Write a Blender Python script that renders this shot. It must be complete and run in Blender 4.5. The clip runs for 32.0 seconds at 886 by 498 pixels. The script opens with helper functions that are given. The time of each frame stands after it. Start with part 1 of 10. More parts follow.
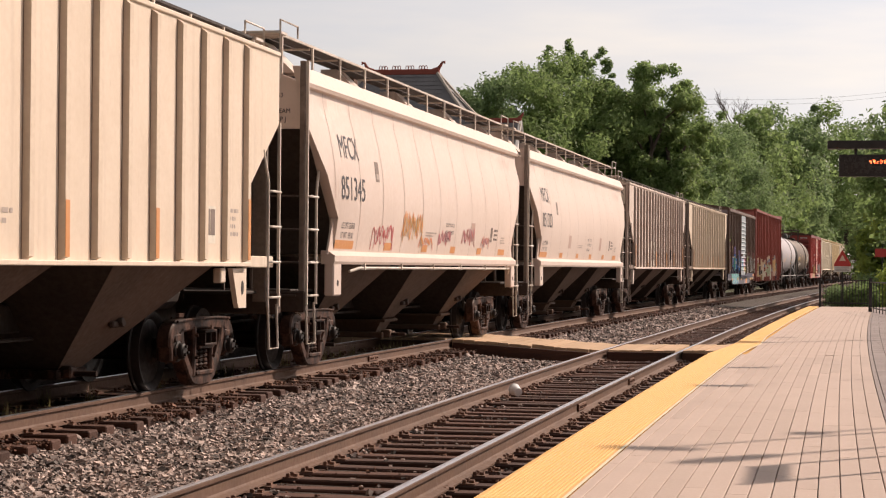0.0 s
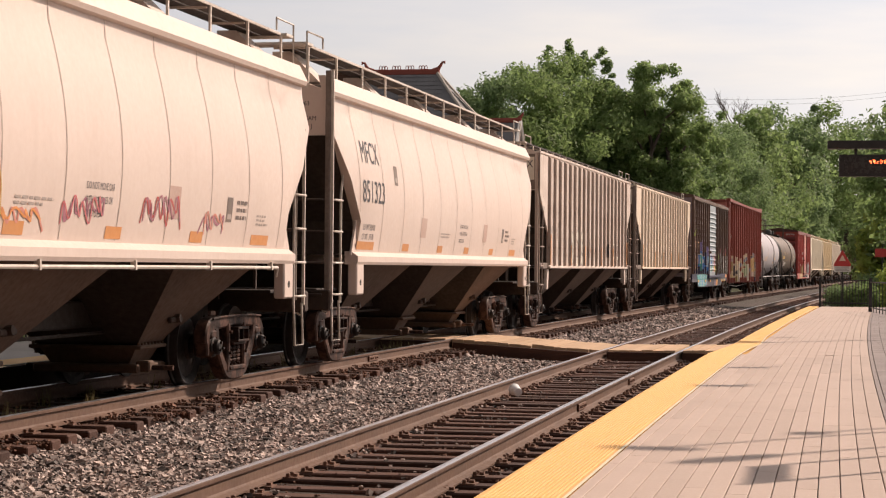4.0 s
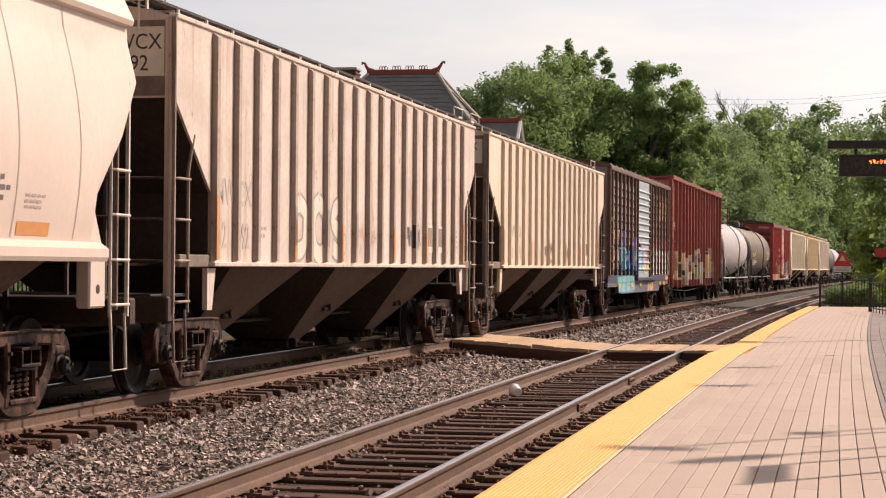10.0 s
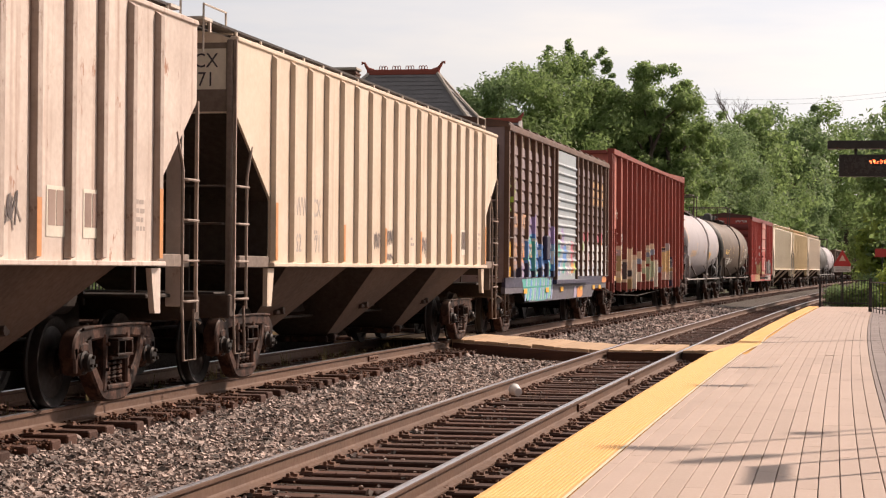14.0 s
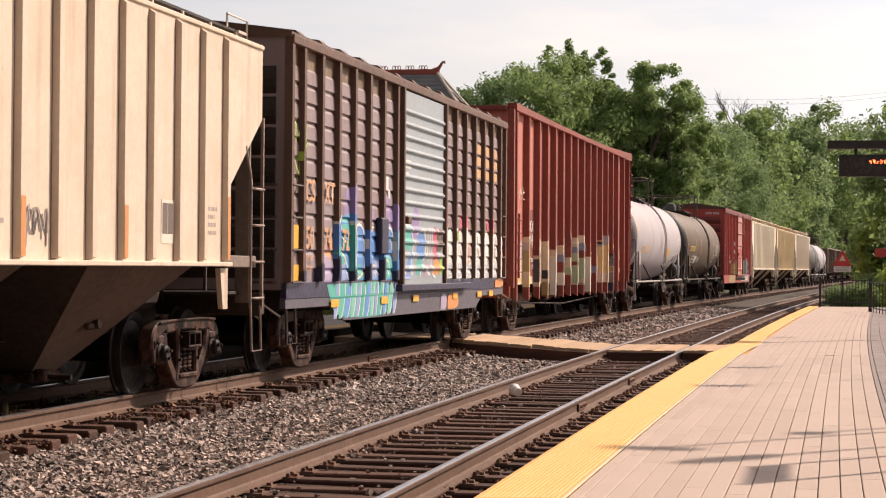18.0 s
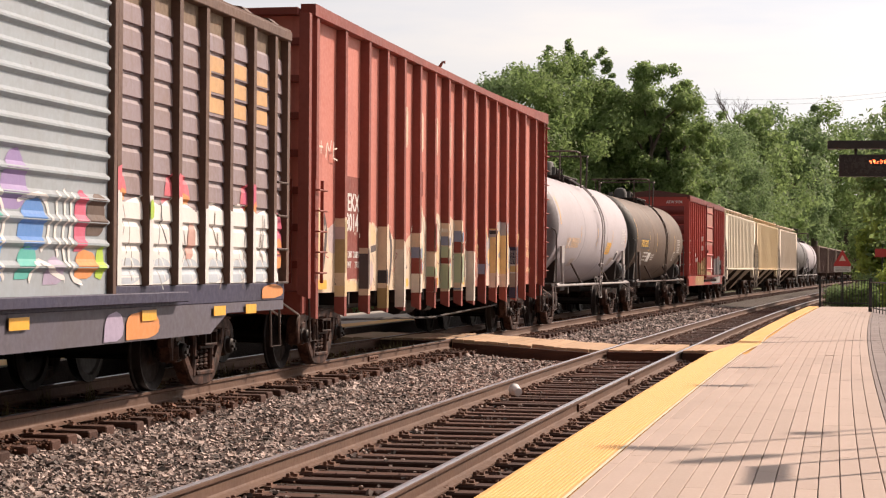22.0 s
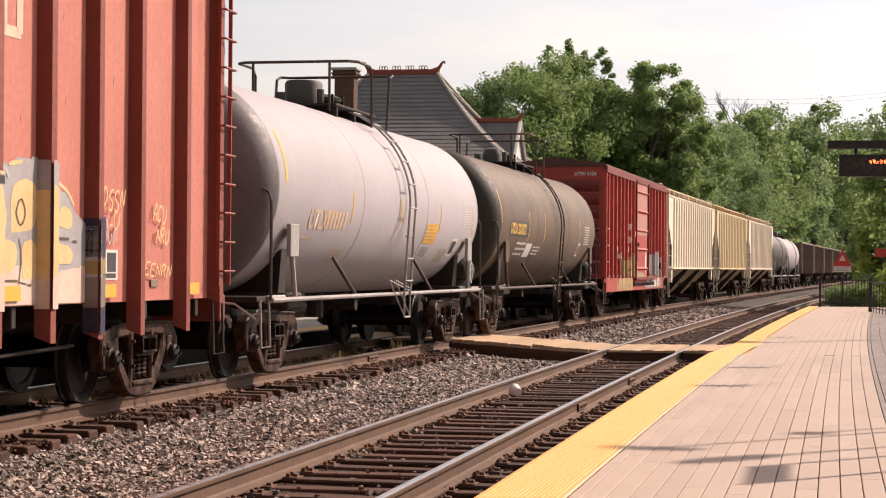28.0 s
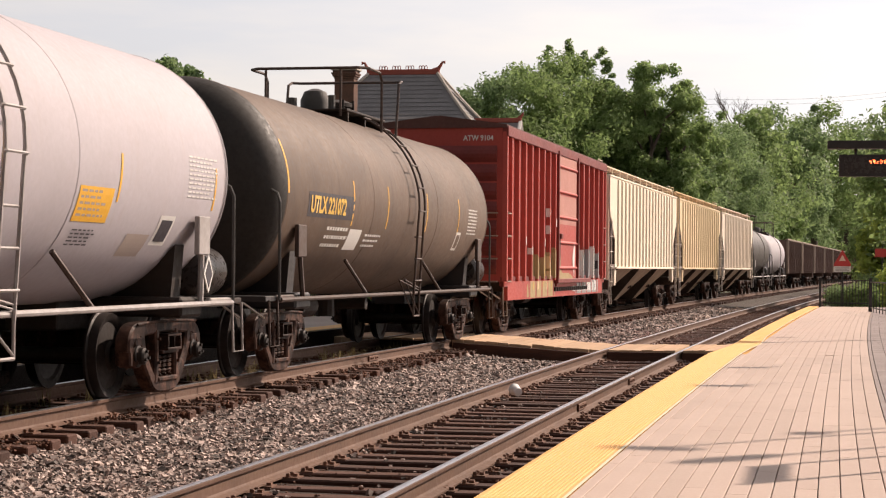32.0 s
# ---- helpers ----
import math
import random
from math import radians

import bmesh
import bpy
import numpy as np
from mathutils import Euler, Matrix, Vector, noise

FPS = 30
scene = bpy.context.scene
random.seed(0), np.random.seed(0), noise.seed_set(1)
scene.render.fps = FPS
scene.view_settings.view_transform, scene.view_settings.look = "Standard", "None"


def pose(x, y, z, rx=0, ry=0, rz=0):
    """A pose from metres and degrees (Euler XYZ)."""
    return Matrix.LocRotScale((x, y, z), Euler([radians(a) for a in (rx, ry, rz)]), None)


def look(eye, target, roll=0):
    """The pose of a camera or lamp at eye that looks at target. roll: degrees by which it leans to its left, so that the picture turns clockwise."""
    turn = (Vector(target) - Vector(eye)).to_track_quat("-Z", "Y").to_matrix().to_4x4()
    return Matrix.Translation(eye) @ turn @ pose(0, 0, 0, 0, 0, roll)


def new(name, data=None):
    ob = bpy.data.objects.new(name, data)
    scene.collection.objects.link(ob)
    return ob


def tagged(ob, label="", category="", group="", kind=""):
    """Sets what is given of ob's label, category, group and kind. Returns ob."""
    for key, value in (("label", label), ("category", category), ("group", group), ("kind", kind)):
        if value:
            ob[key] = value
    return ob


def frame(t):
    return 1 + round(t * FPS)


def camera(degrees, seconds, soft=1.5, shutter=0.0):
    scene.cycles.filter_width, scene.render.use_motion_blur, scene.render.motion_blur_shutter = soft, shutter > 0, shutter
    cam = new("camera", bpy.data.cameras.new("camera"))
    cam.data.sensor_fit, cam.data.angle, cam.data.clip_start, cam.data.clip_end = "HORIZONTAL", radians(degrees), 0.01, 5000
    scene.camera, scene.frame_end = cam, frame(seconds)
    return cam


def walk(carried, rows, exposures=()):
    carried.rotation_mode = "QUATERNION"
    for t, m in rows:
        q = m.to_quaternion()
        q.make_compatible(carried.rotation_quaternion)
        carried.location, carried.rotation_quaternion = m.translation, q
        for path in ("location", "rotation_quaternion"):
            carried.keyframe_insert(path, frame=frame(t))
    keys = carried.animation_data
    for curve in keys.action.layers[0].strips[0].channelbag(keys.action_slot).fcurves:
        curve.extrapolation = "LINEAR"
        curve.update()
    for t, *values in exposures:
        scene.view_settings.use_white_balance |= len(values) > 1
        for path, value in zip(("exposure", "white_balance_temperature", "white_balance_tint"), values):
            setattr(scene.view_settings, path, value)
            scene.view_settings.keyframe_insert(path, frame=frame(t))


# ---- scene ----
# The camera stands still on the platform.
cam = camera(26.0, 32.0, soft=1.2)
EYE = pose(0, 0, 1.438, 90 + 0.53, 0, 10.95) @ pose(0, 0, 0, 0, 0, 0.47)
walk(cam, [(0, EYE), (32.0, EYE)], exposures=[(0, 0.43, 6750, 15), (6.5, 0.44, 6750, 15), (9.5, 0.54, 6750, 15), (14.0, 0.58, 6750, 15), (20.0, 0.62, 6750, 15), (32.0, 0.65, 6750, 15)])

# ---- light ----
SUN_AZ, SUN_EL = 42.0, 36.0          # degrees from +y towards +x, and above the horizon
world = bpy.data.worlds.new("sky")
scene.world = world
world.use_nodes = True
wn = world.node_tree
sky = wn.nodes.new("ShaderNodeTexSky")
sky.sky_type, sky.sun_disc = "NISHITA", False
sky.sun_elevation, sky.sun_rotation = radians(SUN_EL), radians(SUN_AZ)
sky.air_density, sky.dust_density, sky.ozone_density = 1.0, 1.2, 0.8
hsv = wn.nodes.new("ShaderNodeHueSaturation")
hsv.inputs["Saturation"].default_value = 0.16
wn.links.new(sky.outputs[0], hsv.inputs["Color"])
tint = wn.nodes.new("ShaderNodeMix")
tint.data_type, tint.blend_type = "RGBA", "MULTIPLY"
tint.inputs["Factor"].default_value = 1.0
wn.links.new(hsv.outputs[0], tint.inputs["A"])
tint.inputs["B"].default_value = (0.985, 0.96, 0.93, 1)
# thin high cloud: faint cool bands over the haze
geo_in = wn.nodes.new("ShaderNodeTexCoord")
cmap = wn.nodes.new("ShaderNodeMapping")
cmap.inputs["Scale"].default_value = (1.5, 1.5, 9.0)
wn.links.new(geo_in.outputs["Generated"], cmap.inputs["Vector"])
cloud = wn.nodes.new("ShaderNodeTexNoise")
cloud.inputs["Scale"].default_value, cloud.inputs["Detail"].default_value, cloud.inputs["Roughness"].default_value = 2.6, 5.0, 0.55
wn.links.new(cmap.outputs[0], cloud.inputs["Vector"])
veil = wn.nodes.new("ShaderNodeMix")
veil.data_type = "RGBA"
veil.inputs["A"].default_value, veil.inputs["B"].default_value = (0.86, 0.89, 0.945, 1), (1.03, 1.0, 0.97, 1)
cr_ = wn.nodes.new("ShaderNodeMapRange")
cr_.inputs["From Min"].default_value, cr_.inputs["From Max"].default_value = 0.38, 0.62
wn.links.new(cloud.outputs["Fac"], cr_.inputs["Value"])
wn.links.new(cr_.outputs["Result"], veil.inputs["Factor"])
mul = wn.nodes.new("ShaderNodeMix")
mul.data_type, mul.blend_type = "RGBA", "MULTIPLY"
mul.inputs["Factor"].default_value = 1.0
wn.links.new(tint.outputs["Result"], mul.inputs["A"])
wn.links.new(veil.outputs["Result"], mul.inputs["B"])
wn.links.new(mul.outputs["Result"], wn.nodes["Background"].inputs["Color"])
wn.nodes["Background"].inputs["Strength"].default_value = 0.096
sun_data = bpy.data.lights.new("sun", "SUN")
sun_data.energy, sun_data.angle, sun_data.color = 3.6, radians(1.2), (1.0, 0.84, 0.70)
sun = new("sun", sun_data)
sun_dir = Vector((math.sin(radians(SUN_AZ)) * math.cos(radians(SUN_EL)), math.cos(radians(SUN_AZ)) * math.cos(radians(SUN_EL)), math.sin(radians(SUN_EL))))
sun.matrix_world = look(sun_dir * 300, (0, 0, 0))


# ---- plan: the two tracks run parallel and bend gently to the right ----
D0, D_NEAR, Z_NEAR = 8.308, 4.555, -0.162     # far track's centre, the near track's distance and level from it
K0, K1 = 0.00072, -4.45e-06
S_STEP = 0.5
S_MIN = -60
_N = 1000
_psi = [K0 * max(s, 0) + K1 * max(s, 0) ** 2 / 2 if s < 160 else K0 * 160 + K1 * 160 ** 2 / 2 for s in (S_MIN + i * S_STEP for i in range(_N))]
_px, _py = [0.0], [0.0]
for i in range(1, _N):
    a = (_psi[i] + _psi[i - 1]) / 2
    _px.append(_px[-1] + math.sin(a) * S_STEP)
    _py.append(_py[-1] + math.cos(a) * S_STEP)
_i0 = int(-S_MIN / S_STEP)
_ox, _oy = _px[_i0], _py[_i0]


def rail_line(s, e=0.0, z=0.0, near=False):
    """The place e metres to the right of a track's centre, s metres along it, and the heading there in radians."""
    f = (s - S_MIN) / S_STEP
    i = min(max(int(f), 0), _N - 2)
    f -= i
    a = _psi[i] + (_psi[i + 1] - _psi[i]) * f
    x = _px[i] + (_px[i + 1] - _px[i]) * f - _ox - D0
    y = _py[i] + (_py[i + 1] - _py[i]) * f - _oy
    e += D_NEAR if near else 0
    return Vector((x + e * math.cos(a), y - e * math.sin(a), z + (Z_NEAR if near else 0))), a


def on_rail(s, near=False):
    p, a = rail_line(s, near=near)
    return Matrix.Translation(p) @ Matrix.Rotation(-a, 4, "Z")


V0, ACC = 3.947, -0.0087                      # the train's speed at 16 s and its slow braking


def run(t):
    return V0 * (t - 16) + ACC * (t - 16) ** 2 / 2


# ---- mesh helpers ----
class Geo:
    """Gathers plain geometry for one mesh."""

    def __init__(self):
        self.v, self.f = [], []

    def add(self, verts, faces):
        n = len(self.v)
        self.v += [tuple(p) for p in verts]
        self.f += [tuple(i + n for i in f) for f in faces]
        return self

    def box(self, x0, x1, y0, y1, z0, z1):
        return self.add([(x, y, z) for z in (z0, z1) for y in (y0, y1) for x in (x0, x1)],
                        [(0, 2, 3, 1), (4, 5, 7, 6), (0, 1, 5, 4), (2, 6, 7, 3), (0, 4, 6, 2), (1, 3, 7, 5)])

    def block(self, x0, x1, y0, y1, z0, z1, c=0.01):
        """A box whose edges are cut off by c."""
        cx, cy, cz = (x0 + x1) / 2, (y0 + y1) / 2, (z0 + z1) / 2
        hx, hy, hz = abs(x1 - x0) / 2, abs(y1 - y0) / 2, abs(z1 - z0) / 2
        c = min(c, hx * 0.45, hy * 0.45, hz * 0.45)
        rings = [(hx - c, hy - c, -hz), (hx, hy, -hz + c), (hx, hy, hz - c), (hx - c, hy - c, hz)]
        vs = []
        for k, (a, b, z) in enumerate(rings):
            d = 0 if k in (0, 3) else c
            vs += [(cx + x, cy + y, cz + z) for x, y in ((-a + d, -b), (a - d, -b), (a, -b + d), (a, b - d), (a - d, b), (-a + d, b), (-a, b - d), (-a, -b + d))]
        fs = [tuple(range(7, -1, -1)), tuple(range(24, 32))]
        for k in range(3):
            fs += [(8 * k + i, 8 * k + (i + 1) % 8, 8 * k + 8 + (i + 1) % 8, 8 * k + 8 + i) for i in range(8)]
        return self.add(vs, fs)

    def hexa(self, bottom, top):
        """Eight corners: four of the bottom, four of the top, both counter-clockwise from above."""
        return self.add(list(bottom) + list(top), [(3, 2, 1, 0), (4, 5, 6, 7), (0, 1, 5, 4), (1, 2, 6, 5), (2, 3, 7, 6), (3, 0, 4, 7)])

    def prism(self, outline, lo, hi, axis="y"):
        """An outline pushed out from lo to hi along an axis. The outline's points are the other two axes in order x, y, z."""
        put = {"x": lambda a, b, d: (d, a, b), "y": lambda a, b, d: (a, d, b), "z": lambda a, b, d: (a, b, d)}[axis]
        n = len(outline)
        vs = [put(a, b, lo) for a, b in outline] + [put(a, b, hi) for a, b in outline]
        fs = [tuple(range(n - 1, -1, -1)), tuple(range(n, 2 * n))] + [(i, (i + 1) % n, n + (i + 1) % n, n + i) for i in range(n)]
        return self.add(vs, fs)

    def rings(self, rings, cap=True, loop=True):
        n = len(rings[0])
        base = [p for r in rings for p in r]
        fs = []
        for k in range(len(rings) - 1):
            for i in range(n if loop else n - 1):
                j = (i + 1) % n
                fs.append((k * n + i, k * n + j, (k + 1) * n + j, (k + 1) * n + i))
        if cap:
            fs += [tuple(range(n - 1, -1, -1)), tuple(range((len(rings) - 1) * n, len(rings) * n))]
        return self.add(base, fs)

    def cyl(self, p, q, r, n=10, r2=None):
        return self.tube([p, q], [r, r if r2 is None else r2], n)

    def tube(self, pts, r, n=6):
        pts = [Vector(p) for p in pts]
        rs = r if isinstance(r, (list, tuple)) else [r] * len(pts)
        rings, side = [], None
        for i, p in enumerate(pts):
            d = (pts[min(i + 1, len(pts) - 1)] - pts[max(i - 1, 0)]).normalized()
            if side is None:
                side = d.cross(Vector((0, 0, 1)) if abs(d.z) < 0.9 else Vector((1, 0, 0))).normalized()
            side = (side - d * side.dot(d)).normalized()
            up = side.cross(d)
            rings.append([p + (side * math.cos(2 * math.pi * k / n) + up * math.sin(2 * math.pi * k / n)) * rs[i] for k in range(n)])
        return self.rings(rings)

    def lathe(self, profile, n=24, axis="x", at=(0, 0, 0)):
        """Turns (radius, along) pairs round an axis through at."""
        put = {"x": lambda r, h, c, s: (h, r * c, r * s), "y": lambda r, h, c, s: (r * s, h, r * c), "z": lambda r, h, c, s: (r * c, r * s, h)}[axis]
        rings = []
        for r, h in profile:
            rings.append([tuple(a + b for a, b in zip(at, put(r, h, math.cos(2 * math.pi * k / n), math.sin(2 * math.pi * k / n)))) for k in range(n)])
        return self.rings(rings, cap=profile[0][0] > 1e-4 or profile[-1][0] > 1e-4)

    def moved(self, m):
        self.v = [tuple(m @ Vector(p)) for p in self.v]
        return self

    def join(self, other, m=None):
        return self.add([m @ Vector(p) for p in other.v] if m else other.v, other.f)

    def mesh(self, name, mat, smooth=False):
        me = bpy.data.meshes.new(name)
        me.from_pydata(self.v, [], self.f)
        me.materials.append(mat)
        if smooth:
            me.polygons.foreach_set("use_smooth", [True] * len(me.polygons))
            me.set_sharp_from_angle(angle=radians(38))
        me.validate()
        return me


def part(name, geo, mat, parent=None, label="", smooth=False):
    """One mesh object under a thing or under a part."""
    ob = new(name, geo if isinstance(geo, bpy.types.Mesh) else geo.mesh(name, mat, smooth))
    ob.parent = parent
    if label:
        ob["label"] = label
    return ob


def thing(name, label, category, m=None, group="", kind=""):
    ob = new(name)
    ob.empty_display_size = 0.3
    if m is not None:
        ob.matrix_basis = m
    return tagged(ob, label, category, group, kind)


def solo(name, geo, mat, label, category, kind="", group="", smooth=False, m=None):
    ob = part(name, geo, mat, None, "", smooth)
    if m is not None:
        ob.matrix_basis = m
    return tagged(ob, label, category, group, kind)


def lettering(text, size, mat, parent, m, name="lettering", width=1.0, label="", depth=0.0015, align="LEFT", skin=None, bold=0.0):
    """Flat painted letters, in the built-in font; m places the text's plane (x along the line, y up)."""
    cu = bpy.data.curves.new(name, "FONT")
    cu.body, cu.size, cu.align_x, cu.extrude, cu.resolution_u = text, size, align, 0.0 if skin else depth, 3
    cu.offset = bold * size
    tmp = bpy.data.objects.new(name, cu)
    scene.collection.objects.link(tmp)
    me = bpy.data.meshes.new_from_object(tmp.evaluated_get(bpy.context.evaluated_depsgraph_get()))
    bpy.data.objects.remove(tmp)
    bpy.data.curves.remove(cu)
    me.transform(Matrix.Diagonal((width, 1, 1, 1)))
    me.transform(m)
    if skin:
        for v in me.vertices:
            v.co.x = skin(v.co.z) + 0.005
    me.materials.clear()
    me.materials.append(mat)
    return part(name, me, mat, parent, label)


# ---- materials ----
def material(name, rough=0.7, metal=0.0, spec=0.4):
    m = bpy.data.materials.new(name)
    m.use_nodes = True
    b = m.node_tree.nodes["Principled BSDF"]
    b.inputs["Roughness"].default_value, b.inputs["Metallic"].default_value = rough, metal
    b.inputs["Specular IOR Level"].default_value = spec
    return m, m.node_tree.nodes, m.node_tree.links, b


def noise_node(nodes, links, coords, scale, detail=4.0, rough=0.55, stretch=(1, 1, 1), seed=0.0):
    mp = nodes.new("ShaderNodeMapping")
    mp.inputs["Scale"].default_value = stretch
    mp.inputs["Location"].default_value = (seed * 3.1, seed * 1.7, seed * 2.3)
    links.new(coords, mp.inputs["Vector"])
    n = nodes.new("ShaderNodeTexNoise")
    n.inputs["Scale"].default_value, n.inputs["Detail"].default_value, n.inputs["Roughness"].default_value = scale, detail, rough
    links.new(mp.outputs[0], n.inputs["Vector"])
    return n.outputs["Fac"]


def ramp(nodes, links, fac, lo, hi, a=0.0, b=1.0):
    r = nodes.new("ShaderNodeMapRange")
    r.inputs["From Min"].default_value, r.inputs["From Max"].default_value = lo, hi
    r.inputs["To Min"].default_value, r.inputs["To Max"].default_value = a, b
    links.new(fac, r.inputs["Value"])
    return r.outputs["Result"]


def blend(nodes, links, fac, a, b, mode="MIX"):
    m = nodes.new("ShaderNodeMix")
    m.data_type, m.blend_type = "RGBA", mode
    for key, val in (("Factor", fac), ("A", a), ("B", b)):
        if isinstance(val, (int, float)):
            m.inputs[key].default_value = val
        elif isinstance(val, tuple):
            m.inputs[key].default_value = (*val, 1) if len(val) == 3 else val
        else:
            links.new(val, m.inputs[key])
    return m.outputs["Result"]


def bumped(nodes, links, b, height, strength=0.3, dist=0.01):
    bp = nodes.new("ShaderNodeBump")
    bp.inputs["Strength"].default_value, bp.inputs["Distance"].default_value = strength, dist
    links.new(height, bp.inputs["Height"])
    links.new(bp.outputs[0], b.inputs["Normal"])


def surface(name, base, dirt=None, rough=0.65, metal=0.0, coarse=1.2, fine=14.0, amount=0.5, streak=0.0, streak_color=None,
            bump=0.15, bump_dist=0.004, spot=None, spot_color=(0.12, 0.05, 0.025), seed=0.0, spec=0.4, island=0.0, random_ob=0.0, stretch=(1, 1, 1)):
    """A paint or material with grain and stains at two scales, runs down its face, and rust or chips."""
    m, N, L, b = material(name, rough, metal, spec)
    tc = N.new("ShaderNodeTexCoord").outputs["Object"]
    big = noise_node(N, L, tc, coarse, 5, 0.6, stretch, seed)
    small = noise_node(N, L, tc, fine, 6, 0.65, stretch, seed + 5)
    dirt = dirt or tuple(c * 0.6 for c in base)
    col = blend(N, L, ramp(N, L, big, 0.38, 0.72, 0, amount), base, dirt)
    col = blend(N, L, ramp(N, L, small, 0.35, 0.75, 0, amount * 0.6), col, dirt)
    if streak:
        run_ = noise_node(N, L, tc, 1.0, 3, 0.6, (5, 5, 0.22), seed + 9)
        col = blend(N, L, ramp(N, L, run_, 0.55, 0.8, 0, streak), col, streak_color or dirt)
        fleck = noise_node(N, L, tc, 1.0, 4, 0.6, (16, 16, 3.2), seed + 21)
        col = blend(N, L, ramp(N, L, fleck, 0.68, 0.76, 0, min(streak, 0.7)), col, streak_color or dirt)
    if spot is not None:
        sp = noise_node(N, L, tc, 3.3, 8, 0.72, (1, 1, 0.6), seed + 13)
        col = blend(N, L, ramp(N, L, sp, spot, spot + 0.06, 0, 0.85), col, spot_color)
    if island or random_ob:
        if island:
            rnd = N.new("ShaderNodeNewGeometry").outputs["Random Per Island"]
        else:
            rnd = N.new("ShaderNodeObjectInfo").outputs["Random"]
        v = ramp(N, L, rnd, 0, 1, 1 - max(island, random_ob), 1 + max(island, random_ob))
        hs = N.new("ShaderNodeHueSaturation")
        L.new(v, hs.inputs["Value"])
        L.new(col, hs.inputs["Color"])
        col = hs.outputs[0]
    L.new(col, b.inputs["Base Color"])
    L.new(ramp(N, L, small, 0.3, 0.7, max(rough - 0.12, 0.05), min(rough + 0.15, 1)), b.inputs["Roughness"])
    if bump:
        bumped(N, L, b, small, bump, bump_dist)
    return m


M = {}
M["cream"] = surface("cream_paint", (0.74, 0.62, 0.505), (0.56, 0.44, 0.33), 0.6, streak=0.25, streak_color=(0.30, 0.20, 0.13), amount=0.35, spot=0.70)
M["weathered"] = surface("weathered_grey_paint", (0.72, 0.615, 0.545), (0.40, 0.30, 0.25), 0.7, streak=0.85, streak_color=(0.30, 0.145, 0.085), amount=0.5, spot=0.62, spot_color=(0.34, 0.14, 0.07), seed=2)
M["tan"] = surface("tan_paint", (0.73, 0.61, 0.49), (0.52, 0.385, 0.27), 0.65, streak=0.5, streak_color=(0.30, 0.18, 0.09), amount=0.4, spot=0.68, seed=4)
M["yellow_tan"] = surface("pale_yellow_paint", (0.84, 0.74, 0.60), (0.66, 0.54, 0.40), 0.65, streak=0.3, amount=0.3, seed=6)
M["pale"] = surface("pale_pinkish_white_paint", (0.70, 0.57, 0.50), (0.58, 0.455, 0.39), 0.5, streak=0.14, streak_color=(0.46, 0.33, 0.27), amount=0.3, coarse=0.5, seed=7, bump=0.03)
M["rib_grime"] = surface("grimy_rib_paint", (0.30, 0.23, 0.18), (0.14, 0.09, 0.07), 0.75, streak=0.4, amount=0.6, seed=3)
# Grime deepened so that shade under the cars sits in the colour.
M["under"] = surface("shaded_grimy_underside_paint", (0.075, 0.046, 0.033), (0.025, 0.015, 0.011), 0.8, streak=0.4, amount=0.6, coarse=0.9, seed=8)
M["black_steel"] = surface("black_grimy_steel", (0.024, 0.017, 0.014), (0.042, 0.027, 0.02), 0.7, amount=0.7)
M["truck"] = surface("rusty_cast_steel", (0.125, 0.064, 0.046), (0.012, 0.006, 0.005), 0.6, amount=0.9, coarse=4.0, fine=22, bump=0.3, spec=0.15, spot=0.47, spot_color=(0.016, 0.009, 0.007))
M["wheel"] = surface("oily_wheel_steel", (0.024, 0.016, 0.013), (0.012, 0.008, 0.007), 0.6, amount=0.8, metal=0.2)
M["tread"] = surface("bright_worn_steel", (0.36, 0.35, 0.35), (0.2, 0.18, 0.17), 0.22, metal=0.9, amount=0.4, bump=0.02)
M["worn_ladder"] = surface("worn_brown_ladder_paint", (0.40, 0.31, 0.26), (0.12, 0.075, 0.055), 0.65, amount=0.8, fine=9)
M["rail_head"] = surface("polished_rail_head_steel", (0.58, 0.58, 0.62), (0.42, 0.40, 0.40), 0.36, metal=1.0, amount=0.4, bump=0)
M["ladder"] = surface("grimy_white_ladder_paint", (0.74, 0.67, 0.60), (0.3, 0.22, 0.17), 0.6, amount=0.6, fine=9)
M["dark_ladder"] = surface("dark_ladder_paint", (0.06, 0.045, 0.04), (0.12, 0.07, 0.05), 0.6, amount=0.6)
M["box_blue"] = surface("faded_dark_blue_paint", (0.295, 0.24, 0.268), (0.235, 0.15, 0.108), 0.55, spot=0.66, streak=0.55, streak_color=(0.16, 0.10, 0.07), amount=0.5, seed=11)
M["door_grey"] = surface("faded_blue_grey_door_paint", (0.36, 0.415, 0.455), (0.27, 0.27, 0.27), 0.5, spot=0.68, streak=0.5, amount=0.4, seed=12)
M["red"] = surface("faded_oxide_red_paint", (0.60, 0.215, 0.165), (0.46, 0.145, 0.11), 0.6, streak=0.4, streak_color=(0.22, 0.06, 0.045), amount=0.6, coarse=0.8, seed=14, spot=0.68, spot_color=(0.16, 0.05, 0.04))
# Ribs share the sheets' paint; shade on their flanks darkens this copy.
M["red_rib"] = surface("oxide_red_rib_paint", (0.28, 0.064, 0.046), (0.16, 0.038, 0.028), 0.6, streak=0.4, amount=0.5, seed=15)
# Darker copy of the boxcar red that carries the shade of its end.
M["dark_red"] = surface("shaded_boxcar_red_paint", (0.22, 0.036, 0.03), (0.12, 0.023, 0.02), 0.55, streak=0.4, amount=0.5, seed=16)
